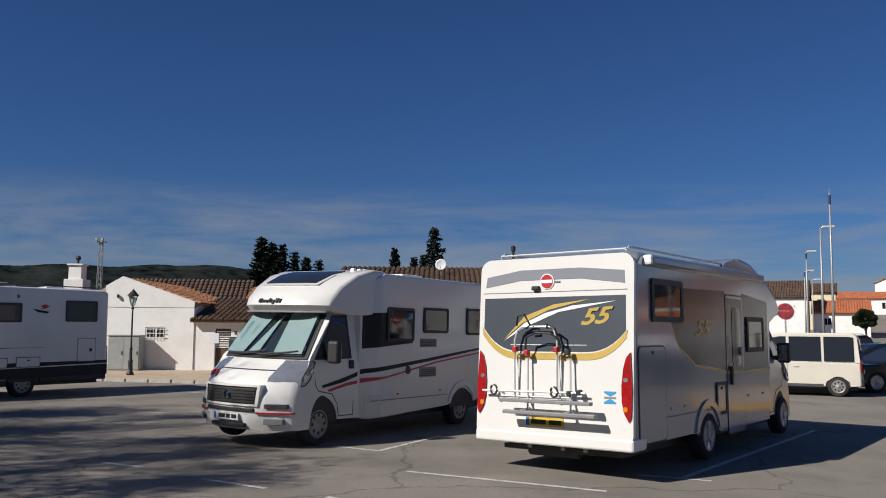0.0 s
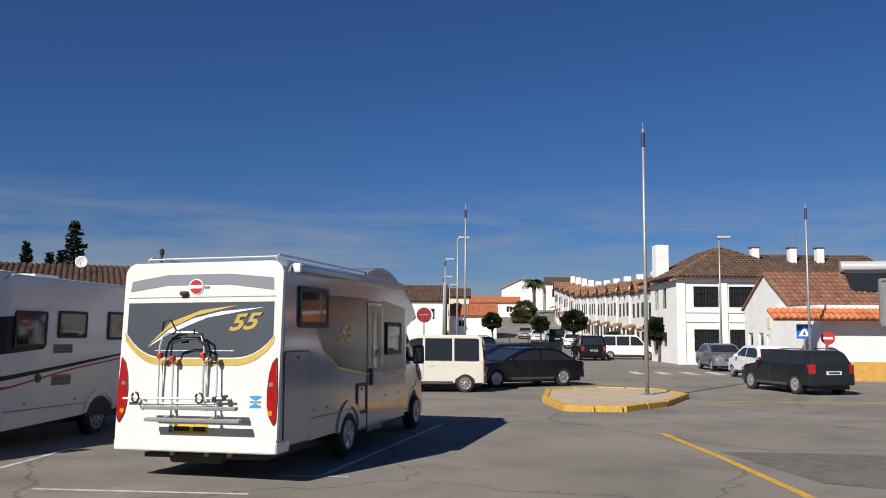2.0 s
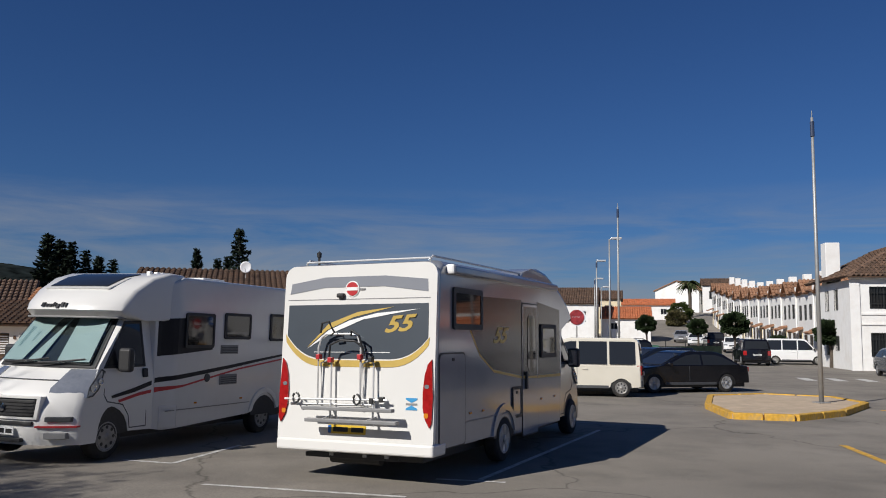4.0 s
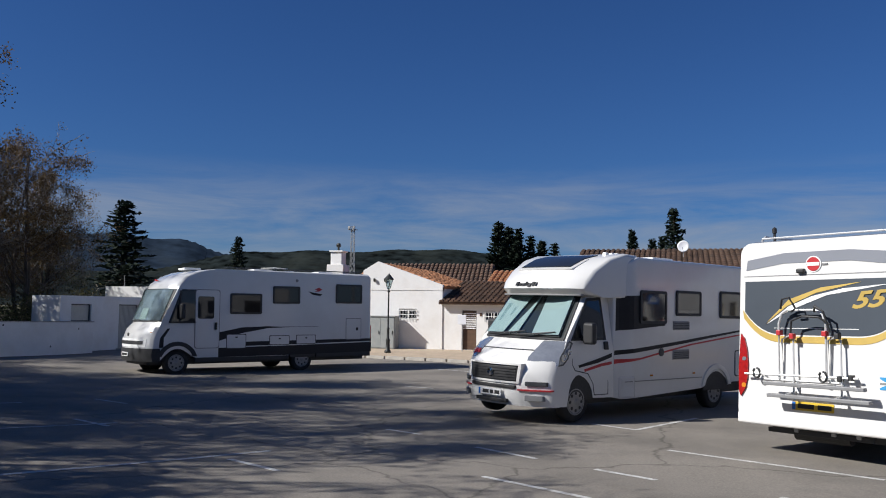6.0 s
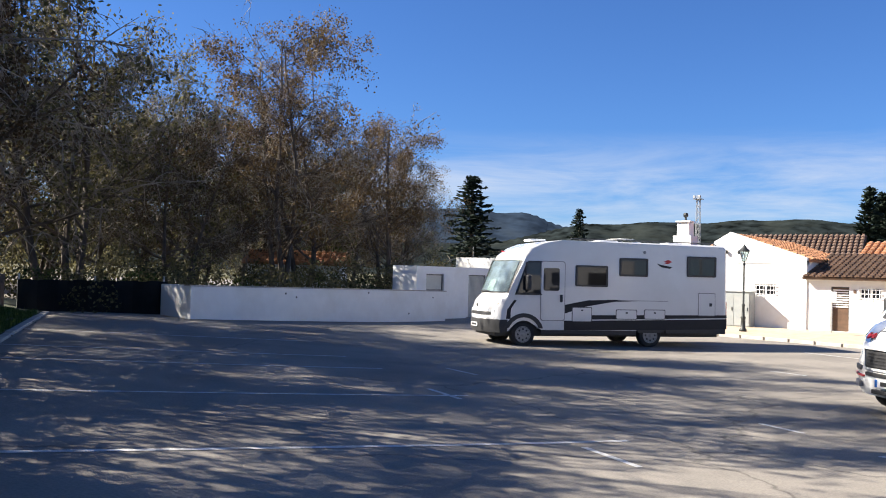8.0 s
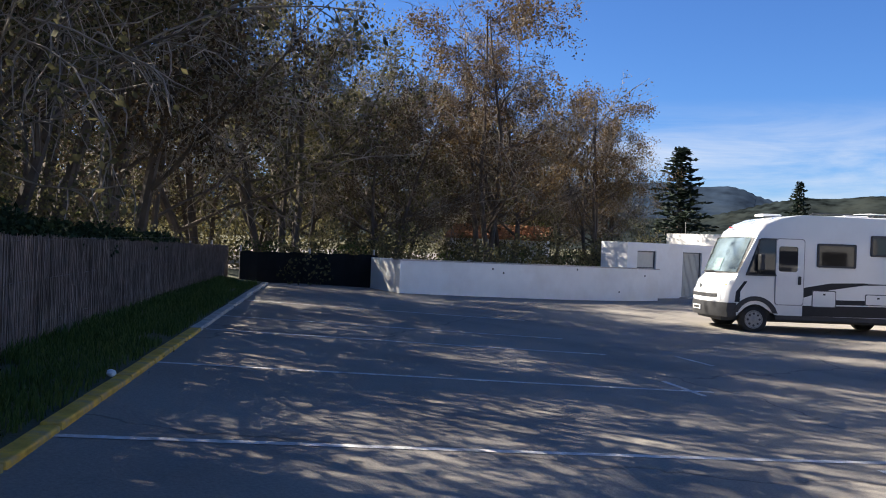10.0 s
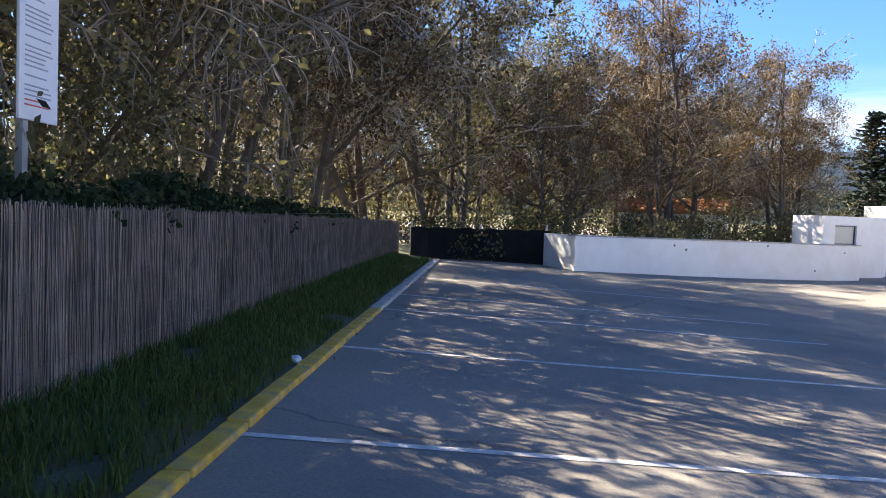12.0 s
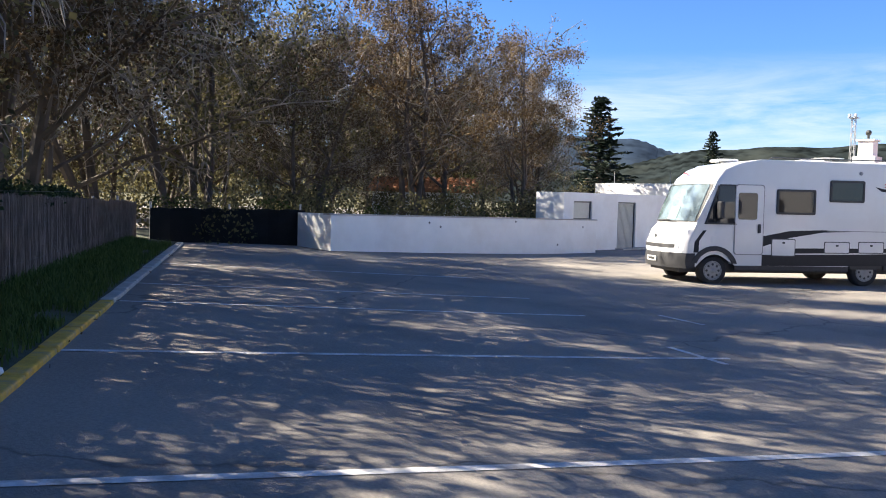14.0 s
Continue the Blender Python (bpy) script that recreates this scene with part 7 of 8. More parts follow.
car(at_ground(22.1, 20.8, -12), "dark anthracite estate car with roof rails", PAINTS["anthracite"], 4.3, 1.7, 1.42, 2.6, 0.85, 0.93, "estate", 0.32)
car(at_ground(27.0, 27.8, -22), "small white taxi hatchback", PAINTS["white"], 3.95, 1.65, 1.45, 2.45, 0.7, 0.92, "hatch", 0.29)
car(at_ground(32.2, 37.3, 153), "grey metallic saloon car by the corner house", PAINTS["grey"], 4.6, 1.77, 1.42, 2.7, 0.95, 0.92, "saloon")
car(at_ground(36.7, 53.95, -122), "white compact people carrier", PAINTS["white"], 4.4, 1.8, 1.8, 2.73, 0.75, 1.0, "van", 0.31)
car(at_ground(33.3, 51.2, -22), "black off-roader seen from behind", PAINTS["black"], 4.4, 1.85, 1.75, 2.65, 0.85, 1.05, "suv", 0.35)
car(at_ground(45.8, 74.0, 150), "white hatchback parked up the street", PAINTS["white"], 4.0, 1.7, 1.45, 2.5, 0.7, 0.92, "hatch")
car(at_ground(46.8, 78.6, -25), "black off-roader parked up the street", PAINTS["black"], 4.5, 1.85, 1.75, 2.7, 0.85, 1.05, "suv", 0.35)
car(at_ground(49.4, 87.0, 150), "white saloon car parked up the street", PAINTS["white"], 4.4, 1.75, 1.42, 2.65, 0.9, 0.92, "saloon")
car(at_ground(53.4, 97.5, 150), "silver hatchback parked up the street", PAINTS["silver"], 4.1, 1.72, 1.45, 2.55, 0.75, 0.92, "hatch")


# ---- the village street ----
def corner_house():
    h = thing("corner_house", pose(34.7, 43.3, -0.1, 0, 0, -22.5), "white two-storey corner house with barred windows and a tile roof", "house")
    ops = []
    for s in (0.9, 3.15, 6.2, 9.2):
        ops += [(s, s + 1.6, 0.9, 2.3), (s, s + 1.6, 3.7, 5.0)]
    bm = bmesh.new()
    wall_panel(bm, (0, 0), (13.0, 0), -0.3, 5.45, 0.3, ops)
    side = [(1.2, 2.0, 0.9, 2.3), (1.2, 2.0, 3.7, 5.0), (3.2, 4.0, 3.7, 5.0), (3.2, 4.0, 1.2, 2.1)]
    wall_panel(bm, (0, 7.0), (0, 0), -0.3, 5.45, 0.3, side)
    wall_panel(bm, (13.0, 0), (13.0, 9.0), -0.3, 5.45, 0.3)
    part("wall", bm, WHITE_WALL, h)
    for o in ops:
        window_unit(h, (0, 0), (1, 0), *o, frame_mat=BLACK, bars=9, hbars=2, setback=0.12)
    for o in side:
        window_unit(h, (0, 7.0), (0, -1), *o, frame_mat=BLACK, bars=5, setback=0.12)
    for x in (0.0, 2.68, 5.3, 8.4):
        part("pilaster", bm_box(x - 0.2, x + 0.35, -0.08, -0.003, -0.2, 5.4), WHITE_WALL, h)
    for z in (2.75, 3.35):
        part("string_course", bm_box(0.4, 12.9, -0.06, -0.003, z, z + 0.1), WHITE_WALL, h)
    part("cornice", bm_box(-0.25, 13.2, -0.25, 0.05, 5.46, 5.6), WHITE_WALL, h)
    # hipped roof
    for o, ev, sl, tl, tr in (((-0.45, -0.45, 5.6), (9.2, 0, 0), (0, 5.0, 2.35), 4.6, 4.55), ((-0.45, 9.0, 5.6), (0, -9.45, 0), (4.6, 0, 2.35), 0.0, 5.0), ((8.75, -0.45, 5.6), (0, 9.45, 0), (-4.6, 0, 2.35), 5.0, 0.0), ((5.5, 1.6, 5.6), (9.6, 0, 0), (0, 4.6, 2.0), 0.0, 0.0)):
        hip_roof(h, o, ev, sl, tl, tr)
    part("stair_tower", bm_box(0.05, 0.95, 5.6, 6.7, 3.0, 8.2, bevel=0.03), WHITE_WALL, h)
    for x in (6.4, 9.0, 10.9):
        st = part("chimney", bm_box(x, x + 0.5, 4.5, 5.0, 6.8, 7.95, bevel=0.02), WHITE_WALL, h)
        part("chimney_cap", bm_box(x - 0.06, x + 0.56, 4.44, 5.06, 7.952, 8.02), TILE_OLD, st)
        an = part("aerial", bm_tube([(x + 0.3, 4.7, 7.9), (x + 0.3, 4.7, 9.0)], 0.015, 5), GALV, h)
        for k in range(4):
            part("aerial_rod", bm_tube([(x - 0.1, 4.7 + k * 0.02, 8.6 + k * 0.1), (x + 0.7, 4.7, 8.6 + k * 0.1)], 0.008, 4), GALV, an)


def hip_roof(parent, o, eave, slope, cut_l, cut_r, material=None, pw=0.26, pl=0.4):
    """A roof plane that narrows upwards by cut_l and cut_r."""
    material = material or TILE_OLD
    o, eave, slope = Vector(o), Vector(eave), Vector(slope)
    eu, su = eave.normalized(), slope.normalized()
    n = eu.cross(su)
    if n.z < 0:
        n = -n
    c = [o, o + eave, o + eave + slope - eu * cut_r, o + slope + eu * cut_l]
    bm = bmesh.new()
    lo, hi = [bm.verts.new(p - n * 0.1) for p in c], [bm.verts.new(p) for p in c]
    bm.faces.new(lo)
    bm.faces.new(hi)
    for i in range(4):
        bm.faces.new((lo[i], lo[(i + 1) % 4], hi[(i + 1) % 4], hi[i]))
    roof = part("roof", bm, material, parent)
    nu, nv = round(eave.length / pw), round(slope.length / pl)
    V, F = [], []
    for j in range(nv):
        f = (j + 0.5) / nv
        for i in range(nu):
            cu = (i + 0.5) / nu * eave.length
            if not cut_l * f < cu < eave.length - cut_r * f:
                continue
            k = len(V)
            for v, r, hh in (((j - 0.1) / nv * slope.length, pw * 0.44, 0.03), ((j + 1) / nv * slope.length, pw * 0.34, 0.0)):
                for a in (0, 60, 120, 180):
                    V.append(tuple(o + eu * (cu + r * math.cos(radians(a))) + su * v + n * (r * 0.8 * math.sin(radians(a)) + hh)))
            F += [(k + a, k + a + 1, k + 5 + a, k + 4 + a) for a in range(3)]
    me = bpy.data.meshes.new("roof_tiles")
    me.from_pydata(V, [], F)
    tagged(link_mesh("roof_tiles", me, material, roof), kind="stuff")


corner_house()

gh_ = thing("street_house", pose(29.9, 29.6, -0.1, 0, 0, -24), "white house with a weathered red tile roof and small windows", "house")
ops = [(4.0, 4.7, 0.1, 2.2)]
side = [(3.9, 4.25, 1.3, 2.0), (3.1, 3.4, 1.3, 2.0), (2.0, 2.65, 1.2, 2.1), (0.5, 1.2, 0.4, 2.1)]
bm = bmesh.new()
wall_panel(bm, (0, 0), (9.0, 0), -0.2, 3.3, 0.25, ops)
wall_panel(bm, (0, 6.0), (0, 0), -0.2, 3.3, 0.25, side)
extrude_poly(bm, [(0.0, 3.3), (6.0, 3.3), (3.0, 5.0)], 0, 0.0, 0.25)
part("wall", bm, WHITE_WALL, gh_)
for o in side:
    window_unit(gh_, (0, 6.0), (0, -1), *o, frame_mat=CREAM_WALL)
door_unit(gh_, (0, 0), (1, 0), *ops[0], DOOR_BROWN)
part("plaque", bm_box(-0.03, -0.003, 2.3, 2.75, 2.3, 2.85), CREAM_WALL, gh_)
tile_roof("roof", (-0.1, -0.25, 3.32), (9.2, 0, 0), (0, 3.25, 1.75), 0.26, 0.4, TILE_MID, gh_)
tile_roof("roof", (-0.1, 6.25, 3.32), (9.2, 0, 0), (0, -3.25, 1.75), 0.26, 0.4, TILE_MID, gh_)
sol = thing("solar_heater", pose(34.6, 29.2, 4.0, 0, 0, -38), "solar water heater with a steel tank on the tile roof", "solar heater")
part("collector", bend(bm_box(-0.95, 0.95, -0.7, 0.7, 0.1, 0.18), lambda a, b, c: (a, b, c + b * 0.75 + 0.4)), GLASS, sol)
part("tank", bm_tube([(-1.1, 0.85, 1.25), (1.1, 0.85, 1.25)], 0.27, 14), ALU, sol)
for x in (-0.8, 0.8):
    part("leg", bm_tube([(x, 0.8, -0.2), (x, 0.8, 1.1)], 0.03, 6), GALV, sol)

yh = thing("ochre_house", pose(26.9, 27.2, -0.05, 0, 0, -22), "low white building with an ochre base and red tile canopy", "house")
bm = bmesh.new()
ops = [(3.7, 5.0, 0.95, 2.1)]
wall_panel(bm, (1.75, 0), (9.5, 0), -0.1, 2.6, 0.25, ops)
wall_panel(bm, (1.75, 5.0), (1.75, 0), -0.1, 2.6, 0.25)
part("wall", bm, WHITE_WALL, yh)
part("plinth", bm_box(1.72, 3.69, -0.03, -0.003, -0.1, 0.85), OCHRE, yh)
part("plinth", bm_box(3.69, 9.5, -0.03, -0.003, -0.1, 0.85), OCHRE, yh)
window_unit(yh, (1.75, 0), (1, 0), *ops[0], frame_mat=BLACK, mid=False)
part("window_surround", ring_plate([(5.3, 0.86), (6.9, 0.86), (6.9, 2.25), (5.3, 2.25)], [(5.45, 0.95), (6.75, 0.95), (6.75, 2.1), (5.45, 2.1)], 1, -0.03, -0.003), CREAM_WALL, yh)
part("parapet", bm_box(1.75, 9.5, 0.03, 4.8, 2.61, 3.06), CREAM_WALL, yh)
tile_roof("canopy", (-0.5, -0.7, 2.62), (10.0, 0, 0), (0, 0.72, 0.42), 0.26, 0.4, TILE_RED, yh)
part("parapet_top", bm_box(1.7, 9.5, 0.0, 4.8, 3.065, 3.22), WHITE_WALL, yh)


def terrace_unit():
    h = thing("terraced_house", pose(0, 0, 0), "white two-storey terraced house with a small tiled gable", "house", "terrace along the street")
    ops = [(0.8, 1.75, 0.05, 2.1), (2.6, 3.7, 0.9, 2.1), (4.7, 5.7, 0.9, 2.1), (0.9, 1.8, 3.3, 4.5), (2.9, 3.7, 3.3, 4.5), (4.7, 5.6, 3.3, 4.5)]
    bm = bmesh.new()
    wall_panel(bm, (0, 0), (6.6, 0), -1.5, 5.5, 0.25, ops)
    wall_panel(bm, (0, 6), (0, 0), -1.5, 5.5, 0.25)
    part("wall", bm, WHITE_WALL, h)
    door_unit(h, (0, 0), (1, 0), *ops[0], DOOR_BROWN, 0.04)
    for o in ops[1:]:
        window_unit(h, (0, 0), (1, 0), *o, setback=0.03, frame_mat=DOOR_BROWN if o[2] < 2 else DARK_GREY, bars=4)
    part("surround", bm_box(0.55, 0.78, -0.05, -0.003, 0.0, 2.3), CREAM_WALL, h)
    part("surround", bm_box(1.77, 2.0, -0.05, -0.003, 0.0, 2.3), CREAM_WALL, h)
    part("party_pier", bm_box(6.35, 6.6, -0.12, -0.003, -1.0, 5.9), WHITE_WALL, h)
    bm = bmesh.new()
    extrude_poly(bm, [(1.6, 5.5), (4.4, 5.5), (3.0, 6.5)], 1, -0.003, 0.3)
    part("gable", bm, CREAM_WALL, h)
    tile_roof("gable_roof", (1.45, -0.45, 5.4), (0, 4.0, 0), (1.55, 0, 1.15), 0.3, 0.45, TILE_DULL, h)
    tile_roof("gable_roof", (4.55, -0.45, 5.4), (0, 4.0, 0), (-1.55, 0, 1.15), 0.3, 0.45, TILE_DULL, h)
    tile_roof("roof", (0, -0.2, 5.5), (6.6, 0, 0), (0, 4.0, 1.0), 0.3, 0.45, TILE_DULL, h)
    tile_roof("porch_roof", (0.4, -0.9, 2.35), (1.8, 0, 0), (0, 0.9, 0.35), 0.3, 0.45, TILE_DULL, h)
    part("chimney", bm_box(5.6, 6.3, 2.0, 2.7, 5.6, 7.3, bevel=0.03), WHITE_WALL, h)
    part("chimney", bm_box(0.2, 0.7, 2.6, 3.2, 5.6, 7.0, bevel=0.03), WHITE_WALL, h)
    return h


unit = terrace_unit()
for i in range(12):
    x, y = 42.3 + 0.42 * 6.62 * i, 56.9 + 0.906 * 6.62 * i
    m = pose(x, y, ground_z(x, y) - 0.15, 0, 0, -115)
    if i == 0:
        unit.matrix_basis = m
    else:
        copy_thing(unit, m)

far_house(39.0, 104.0, 11.0, 9.0, 4.6, 6.8, -25, WHITE_WALL, TILE_OLD, "white house with a brown hipped tile roof", 3, ground_z(39, 104))
far_house(48.5, 103.0, 6.0, 8.0, 2.8, 4.4, -25, WHITE_WALL, TILE_RED, "low white house with a red tile roof", 2, ground_z(48, 103))
far_house(51.0, 118.0, 7.0, 8.0, 4.6, 6.0, -25, CREAM_WALL, TILE_OLD, "cream house with a brown tile roof", 2, ground_z(51, 118))
far_house(68.0, 141.0, 14.0, 8.0, 3.4, 4.6, -28, WHITE_WALL, TILE_RED, "long low white house with an orange tile roof", 4, ground_z(68, 141) - 1.2)
far_house(88.5, 158.0, 13.0, 9.0, 5.4, 7.4, 40, WHITE_WALL, TILE_DULL, "tall white house at the head of the street", 4, ground_z(84, 158) - 1.6)
far_house(92.0, 152.0, 7.0, 8.0, 5.4, 7.0, -28, WHITE_WALL, TILE_OLD, "white house at the head of the street", 2, ground_z(92, 152) - 0.5)
tw = thing("church_tower", pose(57.6, 45.4, -0.9, 0, 0, -40) @ Matrix.Diagonal((0.65, 0.65, 1, 1)), "small stone church tower above the roofs", "tower")
part("shaft", bm_box(-0.9, 0.9, -0.9, 0.9, 0, 8.4), KERB, tw)
part("bell_opening", bm_box(-0.3, 0.3, -0.93, -0.902, 7.2, 8.1), BLACK, tw)
part("spire", lathe([(1.15, 8.4), (1.1, 8.5), (0.35, 9.5), (0.0, 10.3)], 8), KERB, tw)

# low walls, hedge fence and bins round the far edge of the lot
lw = thing("boundary_fence", pose(0, 0, 0), "green mesh fence on posts at the street's far side", "fence")
for i in range(9):
    x, y = 17.0 + i * 2.2, 47.0 + i * 1.3
    part("post", bm_tube([(x, y, 0), (x, y, 1.6)], 0.03, 6), IRON, lw)
a, b = (17.0, 47.0), (34.6, 57.4)
part("mesh_panel", wall_panel(bmesh.new(), a, b, 0.0, 1.2, 0.03), mat("green_mesh", (0.05, 0.09, 0.055), 0.8, spread=0.3, scale=3), lw)
for i, (x, y, mt) in enumerate(((19.5, 44.5, "green"), (21.2, 45.3, "grey"), (22.8, 46.0, "green"))):
    bn = thing("waste_container", pose(x, y, 0, 0, 0, -25), "large wheeled waste container with a domed lid", "bin", "waste containers")
    mm = mat("bin_green", (0.03, 0.10, 0.06), 0.6, spread=0.1) if mt == "green" else CABINET
    part("tub", bend(bm_box(-0.7, 0.7, -0.5, 0.5, 0.12, 1.15, bevel=0.05), lambda p, q, r_: (p * (0.86 + 0.12 * r_), q * (0.86 + 0.12 * r_), r_)), mm, bn)
    part("lid", bm_box(-0.74, 0.74, -0.54, 0.54, 1.152, 1.36, bevel=0.09, seg=3), mm, bn)
    for sx_ in (-0.5, 0.5):
        for sy_ in (-0.35, 0.35):
            part("castor", bm_tube([(sx_ - 0.03, sy_, 0.07), (sx_ + 0.03, sy_, 0.07)], 0.07, 10), RUBBER, bn)


# ---- trees and shrubs ----
def leaf_mesh(name, P, size, seed, material, stretch=1.6, along=None):
    """Small folded leaves at the points P."""
    rng = np.random.default_rng(seed)
    n = len(P)
    P = np.asarray(P, float)
    a = rng.normal(size=(n, 3)) if along is None else np.asarray(along) + 0.35 * rng.normal(size=(n, 3))
    a /= np.linalg.norm(a, axis=1)[:, None]
    b = np.cross(a, rng.normal(size=(n, 3)))
    b /= np.linalg.norm(b, axis=1)[:, None]
    s = size * rng.uniform(0.6, 1.35, n)[:, None]
    V = np.concatenate([P - a * s * stretch / 2, P + b * s / 2, P + a * s * stretch / 2, P - b * s / 2], 0)
    i = np.arange(n)
    me = bpy.data.meshes.new(name)
    me.from_pydata(V.tolist(), [], np.stack([i, i + n, i + 2 * n, i + 3 * n], 1).tolist())
    me.materials.append(material)
    return me


def wood_mesh(name, tubes, material):
    V, F = [], []
    for pts, r0, r1, seg in tubes:
        k0 = len(V)
        m = len(pts)
        for i, p in enumerate(pts):
            d = (pts[min(i + 1, m - 1)] - pts[max(i - 1, 0)])
            d.normalize()
            s = d.cross(Vector((0.31, 0.17, 0.93)))
            s.normalize()
            u = s.cross(d)
            r = r0 + (r1 - r0) * i / (m - 1)
            for k in range(seg):
                t = 6.2832 * k / seg
                V.append(p + (s * math.cos(t) + u * math.sin(t)) * r)
        for i in range(m - 1):
            for k in range(seg):
                a, b = k0 + i * seg + k, k0 + i * seg + (k + 1) % seg
                F.append((a, b, b + seg, a + seg))
    me = bpy.data.meshes.new(name)
    me.from_pydata([tuple(v) for v in V], [], F)
    me.materials.append(material)
    return me


def grow(seed, H, lean=0.0, droop=0.35, stems=1, n1=8, n2=6, n3=5, leaves=6500, leaf_size=0.075, spread=1.0, low=0.18):
    """Trunk, limbs and twigs, and the places of the leaves."""
    rng = random.Random(seed)
    thick, thin, spots = [], [], []
    def rv(k):
        return Vector((rng.gauss(0, k), rng.gauss(0, k), rng.gauss(0, k)))
    def run(p, d, L, n, wander, pull):
        pts = [p.copy()]
        for i in range(n):
            d = (d + rv(wander) + Vector((0, 0, pull))).normalized()
            p = p + d * (L / n)
            pts.append(p.copy())
        return pts, d
    for s in range(stems):
        a = rng.uniform(0, 6.28)
        d0 = Vector((math.cos(a) * 0.22 * (stems > 1) + lean, math.sin(a) * 0.22 * (stems > 1), 1)).normalized()
        r = H * 0.017 / (stems ** 0.4)
        trunk, _ = run(Vector((math.cos(a) * 0.2 * (stems > 1), math.sin(a) * 0.2 * (stems > 1), -0.2)), d0, H * rng.uniform(0.78, 0.92), 9, 0.07, 0.02)
        thick.append((trunk, r, r * 0.18, 7))
        for i in range(n1):
            f = low + (0.97 - low) * (i + rng.random()) / n1
            p = trunk[0].lerp(trunk[0], 0)
            j = f * 9
            p = trunk[int(j)].lerp(trunk[min(9, int(j) + 1)], j - int(j))
            az = i * 2.4 + rng.uniform(-0.5, 0.5)
            d = Vector((math.cos(az) * spread, math.sin(az) * spread, rng.uniform(0.45, 1.0))).normalized()
            L1 = H * (0.46 - 0.27 * f) * rng.uniform(0.8, 1.2)
            limb, dl = run(p, d, L1, 6, 0.14, 0.05)
            rl = r * (1 - 0.75 * f) * 0.5
            thick.append((limb, rl, rl * 0.25, 5))
            for k in range(n2):
                g = 0.25 + 0.75 * (k + rng.random()) / n2
                jj = min(5.99, g * 6)
                q = limb[int(jj)].lerp(limb[int(jj) + 1], jj - int(jj))
                dd = (dl + rv(0.75) + Vector((0, 0, 0.1))).normalized()
                L2 = L1 * 0.42 * rng.uniform(0.7, 1.2)
                br, db = run(q, dd, L2, 4, 0.2, -0.02)
                thin.append((br, rl * 0.32, 0.006, 4))
                for _ in range(n3):
                    h = rng.random()
                    hh = min(3.99, h * 4)
                    w = br[int(hh)].lerp(br[int(hh) + 1], hh - int(hh))
                    tw, _d = run(w, (db * 0.5 + rv(0.8)).normalized(), rng.uniform(0.4, 1.0) * H * 0.085, 3, 0.25, -droop)
                    thin.append((tw, 0.008, 0.004, 3))
                    spots += tw[1:]
    rng2 = np.random.default_rng(seed)
    S = np.array([tuple(v) for v in spots])
    # leaves stay in clumps, with half-bare branches between
    wt = np.array([1.0 if noise.noise(Vector(p) * (5.0 / H)) > -0.02 else 0.12 for p in S])
    P = S[rng2.choice(len(S), leaves, p=wt / wt.sum())] + rng2.normal(0, 0.11, (leaves, 3))
    return thick, thin, P


TREE_MESHES = {}


def tree_mesh(key, leafm, twigm=None, **k):
    thick, thin, P = grow(**k)
    size = k.get("leaf_size", 0.075)
    TREE_MESHES[key] = (wood_mesh("trunk", thick, BARK), wood_mesh("twigs", thin, twigm or TWIG), leaf_mesh("crown", P, size, k["seed"], leafm))


tree_mesh("willow_a", L_AUTUMN, seed=11, H=10.0, droop=0.5, stems=3, n1=9, n2=6, n3=8, leaves=22000, leaf_size=0.05)
tree_mesh("willow_b", L_BROWN, seed=23, H=10.0, droop=0.45, stems=2, n1=11, n2=7, n3=8, leaves=22000, leaf_size=0.05)
tree_mesh("olive_a", L_OLIVE, seed=37, H=7.0, droop=0.3, stems=2, n1=11, n2=8, n3=9, leaves=15500, leaf_size=0.043, low=0.16)
tree_mesh("olive_b", L_OLIVE, seed=41, H=7.0, droop=0.45, stems=3, n1=10, n2=8, n3=8, leaves=15000, leaf_size=0.043, lean=0.25, low=0.16)
tree_mesh("olive_c", L_OLIVE, seed=71, H=7.0, droop=0.3, stems=2, n1=11, n2=8, n3=8, leaves=14000, leaf_size=0.041, low=0.40)
tree_mesh("bare_a", L_BROWN, seed=53, H=7.0, droop=0.35, stems=2, n1=10, n2=7, n3=8, leaves=4500, leaf_size=0.045)
tree_mesh("green_a", L_GREEN, seed=61, H=7.0, droop=0.1, stems=1, n1=11, n2=7, n3=8, leaves=11000, leaf_size=0.09)
TREE_LABELS = {"willow": "tall tree with thin drooping twigs and yellow-brown leaves", "olive": "dense tree with dull olive leaves behind the reed fence", "bare": "half-bare tree with fine grey-brown twigs", "green": "leafy green tree among the bare ones"}


def tree(key, x, y, h, turn, base=None):
    wood, tw, crown = TREE_MESHES[key]
    ref = 10.0 if key.startswith("willow") else 7.0
    k = h / ref
    t = thing("tree", pose(x, y, (ground_z(x, y) + 0.15) if base is None else base, 0, 0, turn) @ Matrix.Diagonal((k, k, k, 1)), TREE_LABELS[key.split("_")[0]], "tree", "trees behind the fence")
    link_mesh("trunk", wood, None, t)
    tagged(link_mesh("twig_mass", tw, None, t), kind="stuff")
    link_mesh("crown", crown, None, t)
    return t


